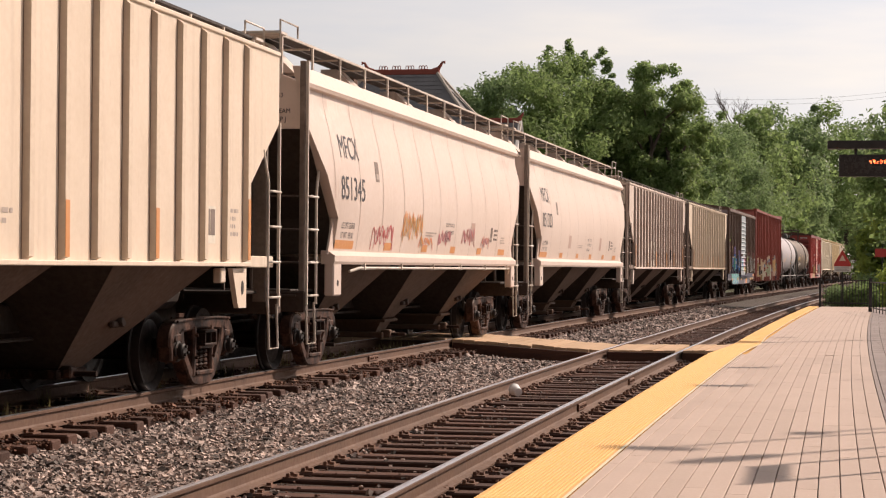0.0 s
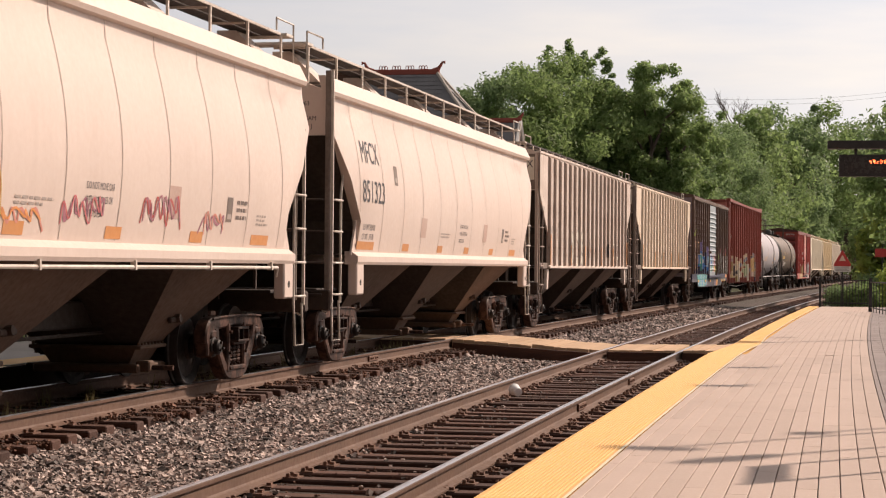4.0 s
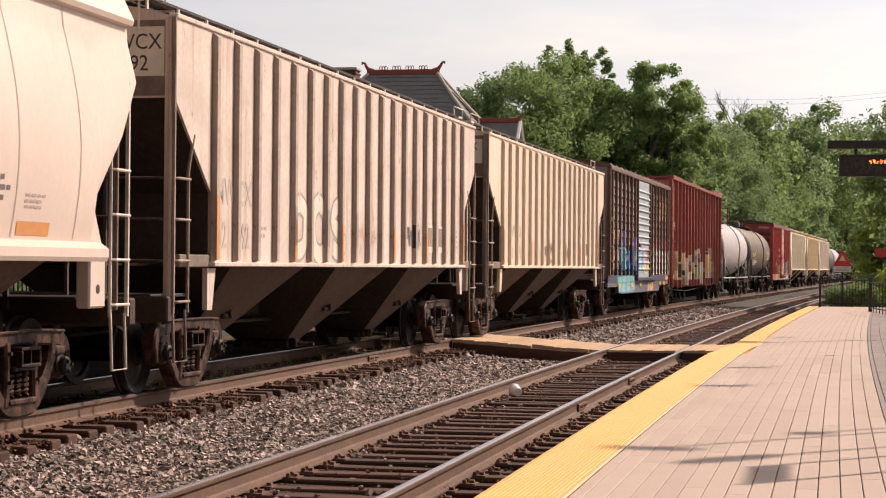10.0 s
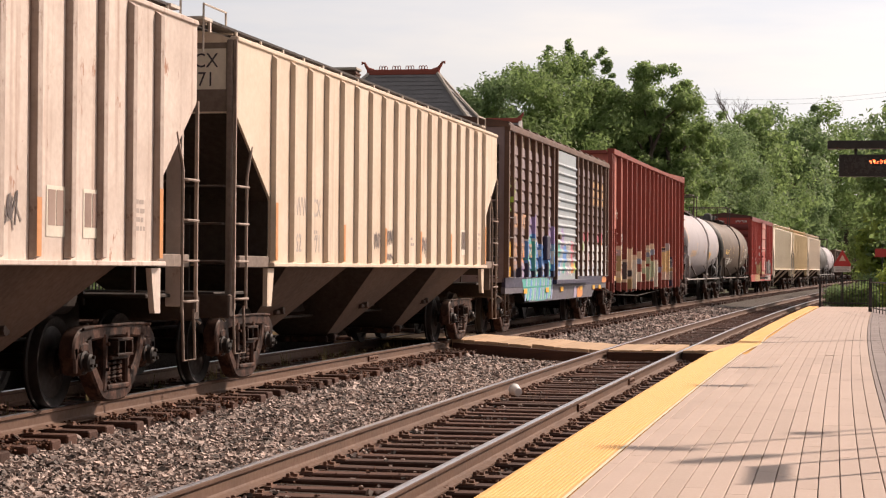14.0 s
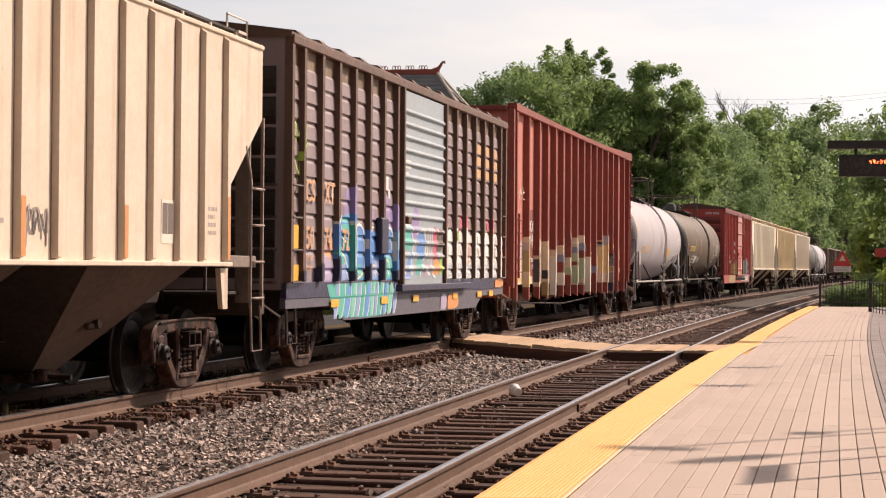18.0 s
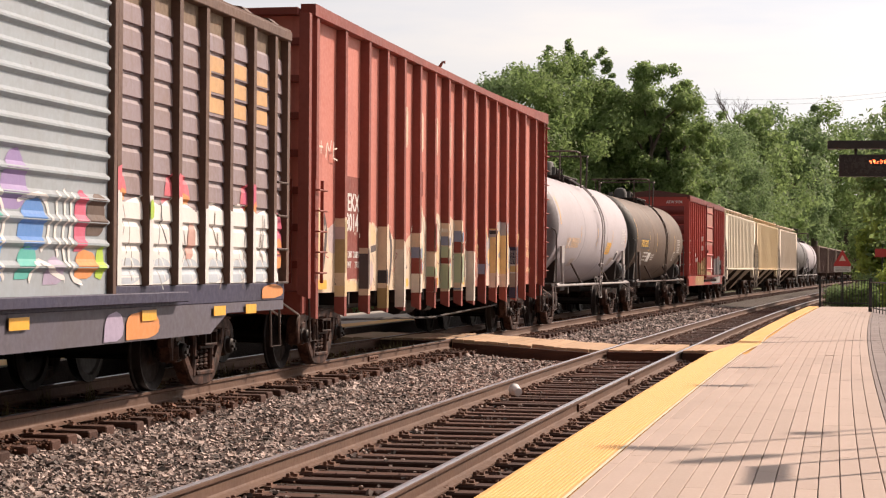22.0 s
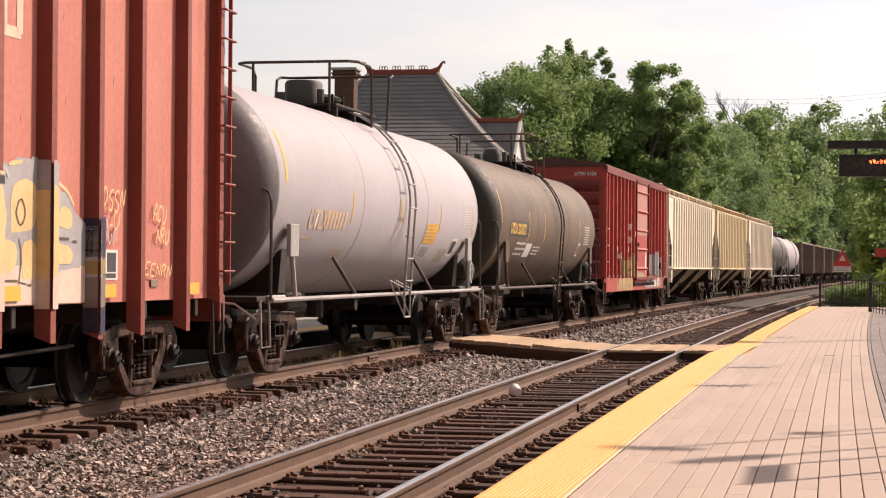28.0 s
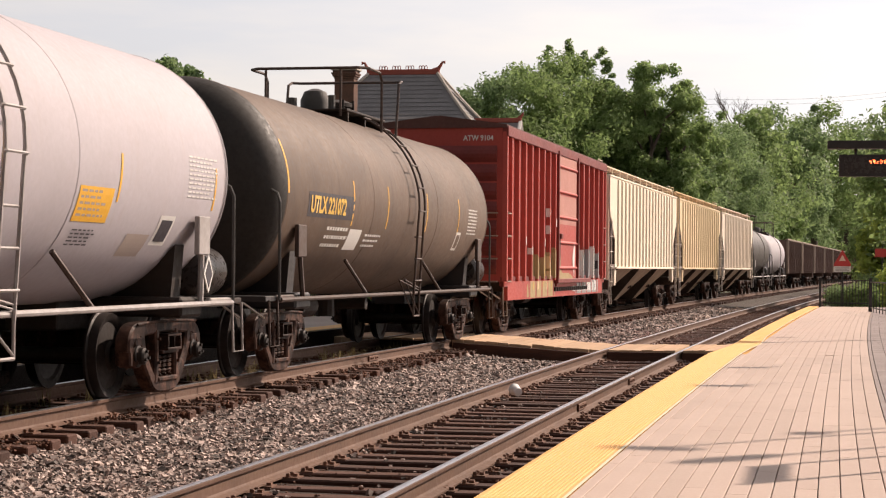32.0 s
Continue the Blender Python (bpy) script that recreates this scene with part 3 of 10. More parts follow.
    part("kerb_course", k_, M["grey_paving"], plat)
    far = Geo()
    for i in range(14):
        e0 = 4.36 + i * 0.205
        s = -6.0
        while s < P_END - 0.3:
            q = [[rail_line(u, e, Z_P + z, True)[0] for e, z in ((e0 + 0.003, -0.065), (e0 + 0.004, -0.004), (e0 + 0.201, -0.004), (e0 + 0.202, -0.065))] for u in (s + 0.004, s + 0.4)]
            far.rings(q)
            s += 0.405
    ob = part("grey_paving", far, M["grey_paving"], plat)
    ob["kind"] = "stuff"


def build_crossing():
    c = thing("track_crossing", "sun-bleached timber walkway laid level across both tracks", "crossing", kind="structure")
    wob = random.Random(14)
    # planks along the rails, between them and out to the platform
    def bay(e0, e1, z0, z1, near, n):
        w = (e1 - e0) / n
        for i in range(n):
            g = Geo()
            za, zb = z0 + (z1 - z0) * i / n, z0 + (z1 - z0) * (i + 1) / n
            s0, s1 = 37.5 + wob.uniform(-0.07, 0.07), 40.6 + wob.uniform(-0.05, 0.05)
            lift = wob.uniform(-0.012, 0.014)
            za, zb = za + lift, zb + lift + wob.uniform(-0.008, 0.008)
            q = [[rail_line(s, e, z, near)[0] for e, z in ((e0 + i * w + 0.004, za - 0.2), (e0 + i * w + 0.004, za), (e0 + (i + 1) * w - 0.004, zb), (e0 + (i + 1) * w - 0.004, zb - 0.2))] for s in (s0, s1)]
            g.rings(q)
            part("plank", g, M["crossing"], c)
    bay(0.80, D_NEAR - 0.80, 0.0, Z_NEAR, False, 13)
    bay(-0.66, 0.66, 0.0, 0.0, True, 6)
    bay(0.80, 1.66, 0.0, 0.05, True, 4)
    bay(-0.66, 0.66, 0.0, 0.0, False, 6)
    bay(-2.6, -0.80, 0.05, 0.0, False, 8)
    g = Geo()
    for s in (37.42, 40.68):
        g.rings([[rail_line(s + d, e, z, False)[0] for d, z in ((-0.08, za), (0.08, za), (0.08, zb), (-0.08, zb))] for e, za, zb in ((0.84, -0.40, -0.06), (2.2, -0.45, -0.14), (D_NEAR - 0.84, -0.5, Z_NEAR - 0.06))])
    part("end_timber", g, M["tie"], c, "dark creosoted end timbers")
    for near, e0, e1 in ((True, -0.66, 0.66), (True, 0.80, 1.66), (False, -0.66, 0.66)):
        g = Geo()
        g.rings([[rail_line(37.42 + d, e, z, near)[0] for d, z in ((-0.07, -0.30), (0.07, -0.30), (0.07, -0.03), (-0.07, -0.03))] for e in (e0, e1)])
        part("end_timber", g, M["tie"], c, "dark creosoted end timber")


build_ground()
build_track("track_far", False, "railway track with wooden ties under the freight train")
build_track("track_near", True, "empty railway track with wooden ties beside the platform")
build_platform()
build_crossing()


# Slope faces get the funnels' shade in their colour, with some brake dust.
M["slope_grime_shade"] = surface("brake_dust_and_shade", (0.056, 0.038, 0.029), (0.02, 0.013, 0.01), 0.85, amount=0.7, streak=0.4, coarse=0.9, seed=35)
# Lit counterpart for the same funnels' side sheets.
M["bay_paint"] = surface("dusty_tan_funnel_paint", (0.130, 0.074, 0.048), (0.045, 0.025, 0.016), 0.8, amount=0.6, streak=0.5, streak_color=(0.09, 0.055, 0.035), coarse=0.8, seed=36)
M["worn_red"] = surface("worn_reddish_stencil_paint", (0.46, 0.30, 0.25), (0.62, 0.48, 0.41), 0.7, amount=0.8, fine=22, bump=0)
M["worn_brown"] = surface("worn_brown_stencil_paint", (0.24, 0.16, 0.13), (0.42, 0.31, 0.26), 0.7, amount=0.8, fine=20, bump=0)
M["weld_rust"] = surface("rusty_weld_stain", (0.20, 0.105, 0.07), (0.34, 0.20, 0.14), 0.85, amount=0.8, fine=9, bump=0)
M["dark_plate"] = surface("worn_dark_stencil_paint", (0.13, 0.10, 0.09), (0.3, 0.23, 0.19), 0.7, amount=0.7, fine=20, bump=0)
M["seam"] = surface("grimy_seam", (0.47, 0.365, 0.31), (0.36, 0.27, 0.22), 0.7, bump=0)
# Dark end tone: shade of the gaps between cars put into grimy paint.
M["end_shade_grime"] = surface("shaded_grimy_end_paint", (0.27, 0.21, 0.175), (0.10, 0.07, 0.055), 0.75, streak=0.5, amount=0.8, seed=33)


# ---- the freight train: x to the platform, y along the track away from the camera, z from the rail tops ----
MOVING = []      # (thing, place along the train)
WHEELS = []      # wheelsets that turn, with their seats

AXLE_Z, WHEEL_R = 0.457, 0.457


def smooth_line(pts, times=2):
    for _ in range(times):
        out = [pts[0]]
        for (a, b), (c, d) in zip(pts, pts[1:]):
            out += [(a * 0.75 + c * 0.25, b * 0.75 + d * 0.25), (a * 0.25 + c * 0.75, b * 0.25 + d * 0.75)]
        pts = out + [pts[-1]]
    return pts


def beam(geo, pts, widths, x0, x1, c=0.022, times=2):
    """A cast member of chamfered section along a line of (y, z) points, from x0 to x1 across, its width varying along it."""
    n0 = len(pts)
    line = smooth_line([(a, b) for a, b in pts], times) if times else list(pts)
    n = len(line)
    rings = []
    for i, (y, z) in enumerate(line):
        (ya, za), (yb, zb) = line[max(i - 1, 0)], line[min(i + 1, n - 1)]
        l = math.hypot(yb - ya, zb - za) or 1
        ny, nz = -(zb - za) / l, (yb - ya) / l
        u = i / (n - 1) * (n0 - 1)
        k = min(int(u), n0 - 2)
        h = (widths[k] + (widths[k + 1] - widths[k]) * (u - k)) / 2
        d = min(c, h * 0.6)
        ring = [(x0, -h + d), (x0, h - d), (x0 + d, h), (x1 - d, h), (x1, h - d), (x1, -h + d), (x1 - d, -h), (x0 + d, -h)]
        rings.append([(x, y + ny * q, z + nz * q) for x, q in ring])
    return geo.rings(rings)


def make_truck_meshes():
    frame_g, bolster = Geo(), Geo()
    for side in (-1, 1):
        x0, x1 = sorted((side * 0.93, side * 1.10))
        g = frame_g
        # cast side frame: arched top chord, bowl-shaped tension member, columns, pedestal jaws
        beam(g, [(-1.10, 0.50), (-1.08, 0.64), (-0.92, 0.73), (-0.5, 0.745), (0, 0.75), (0.5, 0.745), (0.92, 0.73), (1.08, 0.64), (1.10, 0.50)], [0.10, 0.15, 0.17, 0.15, 0.12, 0.15, 0.17, 0.15, 0.10], x0, x1)
        beam(g, [(-0.76, 0.70), (-0.69, 0.46), (-0.52, 0.28), (-0.36, 0.13), (-0.2, 0.095), (0.2, 0.095), (0.36, 0.13), (0.52, 0.28), (0.69, 0.46), (0.76, 0.70)], [0.16, 0.13, 0.14, 0.15, 0.15, 0.15, 0.15, 0.14, 0.13, 0.16], x0, x1)
        # raised lips along the outer edges of the casting
        xo0, xo1 = sorted((side * 1.10, side * 1.125))
        beam(g, [(-0.95, 0.79), (-0.5, 0.812), (0, 0.808), (0.5, 0.812), (0.95, 0.79)], [0.03] * 5, xo0, xo1, 0.008)
        for d in (-1, 1):
            beam(g, [(d * 0.31, 0.72), (d * 0.30, 0.45), (d * 0.33, 0.14)], [0.12, 0.085, 0.13], x0 - 0.012, x1 + 0.012)
            beam(g, [(d * 1.09, 0.60), (d * 1.07, 0.36)], [0.11, 0.08], x0, x1, 0.02, 0)
            # bearing adapter and axle box
            g.block(side * 1.0 - 0.11, side * 1.0 + 0.11, d * 0.889 - 0.12, d * 0.889 + 0.12, 0.55, 0.66, 0.03)
            g.block(side * 1.0 - 0.13, side * 1.0 + 0.13, d * 0.889 - 0.13, d * 0.889 + 0.13, 0.33, 0.57, 0.06)
        g.block(x0 - 0.03, x1 + 0.03, -0.30, 0.30, 0.15, 0.20, 0.02)
        # bolster end: a hollow box
        a, b = sorted((side * 0.62, side * 1.10))
        bolster.block(a, b, -0.21, 0.21, 0.50, 0.67, 0.03)
        a, b = sorted((side * 1.08, side * 1.20))
        for q in ((-0.22, 0.22, 0.645, 0.675), (-0.22, 0.22, 0.49, 0.52), (-0.22, -0.185, 0.52, 0.645), (0.185, 0.22, 0.52, 0.645), (-0.02, 0.0, 0.52, 0.645)):
            bolster.block(a, b, *q, 0.008)
        bolster.block(*sorted((side * 1.09, side * 1.15)), -0.26, 0.26, 0.455, 0.495, 0.012)
        # friction wedges and column bolts
        for d in (-1, 1):
            for z in (0.36, 0.62):
                bolster.cyl((side * 1.11, d * 0.315, z), (side * 1.145, d * 0.315, z), 0.02, 6)
    bolster.block(-0.7, 0.7, -0.2, 0.2, 0.45, 0.72, 0.04)
    bolster.cyl((0, 0, 0.7), (0, 0, 0.84), 0.19, 14)
    for d in (-1, 1):
        bolster.block(-0.9, 0.9, d * 0.37 - 0.05, d * 0.37 + 0.05, 0.33, 0.43, 0.02)
        for sx in (-0.75, 0.75):
            bolster.block(sx - 0.06, sx + 0.06, d * 0.36, d * 0.46, 0.28, 0.62, 0.02)
    frame_g.join(bolster)
    spring = Geo()
    for dy in (-0.165, 0.0, 0.165):
        pts = []
        for k in range(46):
            a = 2 * math.pi * k / 9
            pts.append((0.058 * math.cos(a), dy + 0.058 * math.sin(a), 0.215 + 0.25 * k / 45))
        spring.tube(pts, 0.02, 5)
    ws = Geo()
    ws.cyl((-1.02, 0, 0), (1.02, 0, 0), 0.085, 12)
    for d in (-1, 1):
        prof = [(0.02, 0.09), (0.14, 0.09), (0.16, 0.05), (0.36, 0.02), (0.385, 0.045), (0.45, 0.062), (0.459, 0.03), (0.465, -0.03), (0.487, -0.045), (0.487, -0.07), (0.40, -0.075), (0.37, -0.045), (0.16, -0.02), (0.13, -0.075), (0.02, -0.075)]
        ws.lathe([(r, d * (0.735 + h)) for r, h in prof][::-d], 32, "x")
        # bearing end cap with three bolts
        ws.lathe([(0.001, d * 1.19), (0.07, d * 1.19), (0.09, d * 1.17), (0.095, d * 1.12), (0.12, d * 1.11), (0.12, d * 0.99)][::-d], 18, "x")
        for k in range(3):
            a = 2 * math.pi * k / 3
            ws.cyl((d * 1.18, 0.055 * math.cos(a), 0.055 * math.sin(a)), (d * 1.215, 0.055 * math.cos(a), 0.055 * math.sin(a)), 0.018, 6)
    rim = Geo()
    for d in (-1, 1):
        rim.lathe([(0.4605, d * 0.766), (0.4665, d * 0.712)][::-d], 32, "x")
    return frame_g.mesh("truck", M["truck"], True), spring.mesh("spring", M["truck"], True), ws.mesh("wheelset", M["wheel"], True), rim.mesh("tread", M["rail_head"], True)


TRUCK, SPRING, WHEELSET, RIM = make_truck_meshes()


def add_trucks(car, centre, near_view=True, base=1.778, shift=0.0):
    for y in (shift - centre, shift + centre):
        t = part("truck", TRUCK, None, car, "rusty cast steel truck")
        t.location = (0, y, 0)
        for d in (-1, 1):
            w = part("wheelset", WHEELSET, None, t, "two steel wheels on an axle")
            w.location = (0, d * base / 2, AXLE_Z)
            WHEELS.append((w, d * base / 2, y, car, near_view))
            s = part("coil_spring", SPRING, None, t)
            s.location = (d * 1.02, 0, 0)


def add_couplers(car, half, z=0.86, shift=0.0):
    off = Matrix.Translation((0, shift, 0))
    for d in (-1, 1):
        g = Geo()
        g.block(-0.07, 0.07, *sorted((d * (half - 0.75), d * (half - 0.18))), z - 0.09, z + 0.07, 0.02)
        g.block(-0.13, 0.11, *sorted((d * (half - 0.28), d * (half + 0.0))), z - 0.14, z + 0.14, 0.04)
        part("coupler", g.moved(off), M["truck"], car, "rusty knuckle coupler")
        part("air_hose", Geo().tube([(0.16, d * (half - 0.7), z - 0.1), (0.2, d * (half - 0.45), z - 0.3), (0.12, d * (half - 0.15), z - 0.42), (0.05, d * (half - 0.01), z - 0.38)], 0.022, 6).moved(off), M["black_steel"], car, "black rubber air hose")
        u = Geo().tube([(0.15, d * (half - 0.30), z + 0.18), (0.5, d * (half - 0.42), z + 0.16), (1.15, d * (half - 0.45), z + 0.10), (1.42, d * (half - 0.45), z - 0.08)], 0.015, 5).moved(off)
        part("uncoupling_lever", u, M["ladder"], car)


def ladder(car, x, y, z0, z1, w, n, mat, along="y", out=0.06, r=0.014, name="ladder"):
    """Two stiles and n rungs; along: the way in which the rungs run."""
    g = Geo()
    ends = [(x, y - w / 2), (x, y + w / 2)] if along == "y" else [(x - w / 2, y), (x + w / 2, y)]
    for a, b in ends:
        g.box(a - 0.022, a + 0.022, b - 0.012, b + 0.012, z0, z1)
    rails = part(name, g, mat, car)
    for k in range(n):
        z = z0 + (z1 - z0) * (k + 0.5) / n
        (a0, b0), (a1, b1) = ends
        if along == "y":
            part("rung", Geo().tube([(a0, b0, z), (a0 + out, b0 + 0.01, z), (a1 + out, b1 - 0.01, z), (a1, b1, z)], r, 6), mat, rails)
        else:
            o = out
            part("rung", Geo().tube([(a0, b0, z), (a0 + 0.01, b0 + o, z), (a1 - 0.01, b1 + o, z), (a1, b1, z)], r, 6), mat, rails)
    return rails


def stirrup(geo, x, y, z0, z1, w):
    geo.tube([(x, y - w / 2, z1), (x + 0.02, y - w / 2, z0), (x + 0.02, y + w / 2, z0), (x, y + w / 2, z1)], 0.016, 6)


def patch(geo, x, y0, y1, z0, z1, t=0.003):
    """A thin painted or stuck-on rectangle on a side at x, which may be a curve over z."""
    if callable(x):
        rows = []
        for k in range(5):
            z = z0 + (z1 - z0) * k / 4
            rows.append([(x(z) + t, y0, z), (x(z) + t, y1, z)])
        geo.rings(rows, cap=False, loop=False)
    else:
        geo.box(x, x + t, y0, y1, z0, z1)


def stencils(car, x_at, y0, y1, z0, z1, rows, mat, rnd, name="stencil_lines"):
    """Lines of lettering too small to read, as bars."""
    g = Geo()
    for k in range(rows):
        z = z1 - (z1 - z0) * (k + 0.2) / rows
        h = (z1 - z0) / rows * 0.5
        y = y0
        end = y1 - rnd.uniform(0, 0.35) * (y1 - y0)
        while y < end:
            w = rnd.uniform(0.05, 0.13)
            patch(g, x_at, y, min(y + w, end), z - h, z)
            y += w + 0.03
    ob = part(name, g, mat, car)
    ob["kind"] = "stuff"
    return ob


GLYPHS = {
    "O": [[(0.5, 1), (0.08, 0.85), (0.0, 0.5), (0.08, 0.12), (0.5, 0), (0.92, 0.12), (1, 0.5), (0.92, 0.85), (0.5, 1)]],
    "C": [[(0.95, 0.8), (0.6, 1), (0.1, 0.9), (0, 0.5), (0.1, 0.1), (0.6, 0), (0.95, 0.2)]],
    "S": [[(0.95, 0.82), (0.6, 1), (0.1, 0.9), (0.08, 0.6), (0.9, 0.42), (0.95, 0.12), (0.5, 0), (0.05, 0.14)]],
    "E": [[(0.95, 0.95), (0.1, 1), (0.0, 0.5), (0.1, 0), (0.95, 0.05)], [(0.1, 0.52), (0.8, 0.5)]],
    "N": [[(0.05, 0), (0.1, 1), (0.5, 0.55), (0.9, 0), (0.95, 1)]],
    "A": [[(0, 0), (0.2, 0.75), (0.5, 1), (0.8, 0.75), (1, 0)], [(0.15, 0.4), (0.85, 0.38)]],
    "U": [[(0.05, 1), (0.0, 0.35), (0.3, 0), (0.75, 0.05), (1, 0.4), (0.95, 1)]],
    "R": [[(0.05, 0), (0.0, 0.6), (0.1, 0.98), (0.8, 0.95), (0.9, 0.6), (0.2, 0.45)], [(0.45, 0.45), (1, 0)]],
    "D": [[(0.05, 0), (0.05, 1), (0.65, 0.95), (1, 0.55), (0.75, 0.1), (0.05, 0)]],
    "G": [[(0.95, 0.85), (0.5, 1), (0.05, 0.8), (0, 0.3), (0.4, 0), (0.95, 0.12), (0.95, 0.45), (0.55, 0.45)]],
}


def painted_stroke(geo, x_at, pts, width, lift):
    """A band of paint along a line of (y, z) points, its end a hair prouder than its start."""
    rows = []
    n = len(pts)
    for i, (y, z) in enumerate(pts):
        (ya, za), (yb, zb) = pts[max(i - 1, 0)], pts[min(i + 1, n - 1)]
        l = math.hypot(yb - ya, zb - za) or 1
        ny, nz = -(zb - za) / l * width / 2, (yb - ya) / l * width / 2
        q = lift + 0.0012 * i / n
        rows.append([(x_at(z + nz) + q, y + ny, z + nz), (x_at(z - nz) + q, y - ny, z - nz)])
    geo.rings(rows, cap=False, loop=False)
    return geo


def sprayed_letters(car, x_at, text, y0, y1, z0, z1, rnd, fills, line, fat=0.3, edge=0.035, shine=None, lean=0.0, lift=0.004):
    """Fat sprayed letters, each an outline and a fill, with a thin streak of light on some."""
    n = len(text)
    w = (y1 - y0) / n
    for k, ch in enumerate(text):
        a, b = w * rnd.uniform(0.66, 0.78), (z1 - z0) * rnd.uniform(0.68, 0.8)
        oy, oz = y0 + w * k + (w - a) / 2, z0 + (z1 - z0 - b) * rnd.uniform(0.3, 0.7)
        tilt = lean + rnd.uniform(-0.1, 0.1)
        t = fat * min(a, b)
        for j, line_pts in enumerate(GLYPHS[ch]):
            pts = smooth_line([(oy + a * (p + rnd.uniform(-0.04, 0.04)) + tilt * b * (q - 0.5), oz + b * (q + rnd.uniform(-0.03, 0.03))) for p, q in line_pts])
            l0 = lift + 0.004 * j
            if line:
                part("graffiti", painted_stroke(Geo(), x_at, pts, t + 2 * edge, l0), line, car, "sprayed graffiti letter outline")
            part("graffiti", painted_stroke(Geo(), x_at, pts, t, l0 + 0.002), fills[(k + j) % len(fills)], car, "sprayed graffiti letter fill")
            if shine and j == 0:
                m_ = len(pts)
                hp = [(y - t * 0.22, z + t * 0.1) for y, z in pts[m_ // 8: m_ // 2]]
                part("graffiti", painted_stroke(Geo(), x_at, hp, max(t * 0.13, 0.012), l0 + 0.0042), shine, car, "thin sprayed highlight stroke")


def paint_on_post(car, x0, y, depth, a, b, z0, z1, face, side):
    """Spray paint that ran over a post: on its outer face and on its near flank."""
    if face:
        g = Geo()
        patch(g, x0 + depth + 0.001, y - b + 0.002, y + b - 0.002, z0, z1)
        part("graffiti", g, face, car, "sprayed paint across the post")
    if side:
        g = Geo()
        g.add([(x0 + 0.004, y - a - 0.002, z0), (x0 + depth - 0.004, y - b - 0.003, z0), (x0 + depth - 0.004, y - b - 0.003, z1), (x0 + 0.004, y - a - 0.002, z1)], [(0, 1, 2, 3)])
        part("graffiti", g, side, car, "sprayed paint across the post")


class Side:
    """The side of a car as a spray can meets it: sheets between posts, the posts' faces and their near flanks."""

    def __init__(self, x_at, posts, y0, y1, half_base, half_face, depth, x_post, z_sheet=0.0, z_post=0.0):
        self.cells, self.flanks = [], []
        ys = sorted(posts)
        edges = [y0] + [q for y in ys for q in (y - half_base, y + half_base)] + [y1]
        for a, b in zip(edges[0::2], edges[1::2]):
            if b - a > 0.02:
                self.cells.append((a, b, x_at, z_sheet))
        for y in ys:
            self.cells.append((y - half_face, y + half_face, lambda z: x_post + depth, z_post))
            self.flanks.append((y - half_base, x_post, y - half_face, x_post + depth))
        self.z_post = z_post
        self.layer = 0

    def rows(self, ring, z):
        ys = []
        for (ya, za), (yb, zb) in zip(ring, ring[1:] + ring[:1]):
            if (za <= z < zb) or (zb <= z < za):
                ys.append(ya + (yb - ya) * (z - za) / (zb - za))
        ys.sort()
        return list(zip(ys[0::2], ys[1::2]))

    def spray(self, car, ring, mat, label, dz=0.028):
        """Lays a closed outline of (y, z) points on the side, over all that was sprayed before."""
        g = Geo()
        z0, z1 = min(q for _, q in ring), max(q for _, q in ring)
        n = max(2, int((z1 - z0) / dz))
        lo, hi = min(q for q, _ in ring), max(q for q, _ in ring)
        lift = 0.003 + 0.0003 * self.layer
        self.layer += 0.1 if hi - lo < 0.07 else 1
        for i in range(n):
            za, zb = z0 + (z1 - z0) * i / n + 1e-5, z0 + (z1 - z0) * (i + 1) / n - 1e-5
            ra, rb = self.rows(ring, za), self.rows(ring, zb)
            if len(ra) != len(rb):
                ra = rb = self.rows(ring, (za + zb) / 2)
            for (a0, a1), (b0, b1) in zip(ra, rb):
                for c0, c1, x, foot in self.cells:
                    if max(a1, b1) <= c0 or min(a0, b0) >= c1 or za < foot:
                        continue
                    p0, p1, q0, q1 = [min(max(v, c0), c1) for v in (a0, a1, b0, b1)]
                    if p1 - p0 > 1e-4 or q1 - q0 > 1e-4:
                        g.add([(x(za) + lift, p0, za), (x(za) + lift, p1, za), (x(zb) + lift, q1, zb), (x(zb) + lift, q0, zb)], [(0, 1, 2, 3)])
                for ya, xa, yb, xb in self.flanks:
                    ym = (ya + yb) / 2
                    if za > self.z_post and (a0 + b0) / 2 <= ym <= (a1 + b1) / 2:
                        g.add([(xa + 0.004, ya - lift, za), (xb - 0.001, yb - lift, za), (xb - 0.001, yb - lift, zb), (xa + 0.004, ya - lift, zb)], [(0, 1, 2, 3)])
        if g.f:
            part("graffiti", g, mat, car, label)

    def line(self, car, pts, width, mat, label="thin sprayed outline"):
        self.spray(car, band(smooth_line(pts), width), mat, label, 0.02)


def band(pts, width):
    """The closed outline of a stroke of the given width along a line of (y, z) points."""
    left, right = [], []
    n = len(pts)
    for i, (y, z) in enumerate(pts):
        (ya, za), (yb, zb) = pts[max(i - 1, 0)], pts[min(i + 1, n - 1)]
        l = math.hypot(yb - ya, zb - za) or 1
        ny, nz = -(zb - za) / l * width / 2, (yb - ya) / l * width / 2
        left.append((y + ny, z + nz))
        right.append((y - ny, z - nz))
    return left + right[::-1]


def puff(pts):
    """A closed outline with rounded corners."""
    return smooth_line(pts + pts[:1], 2)[:-1]


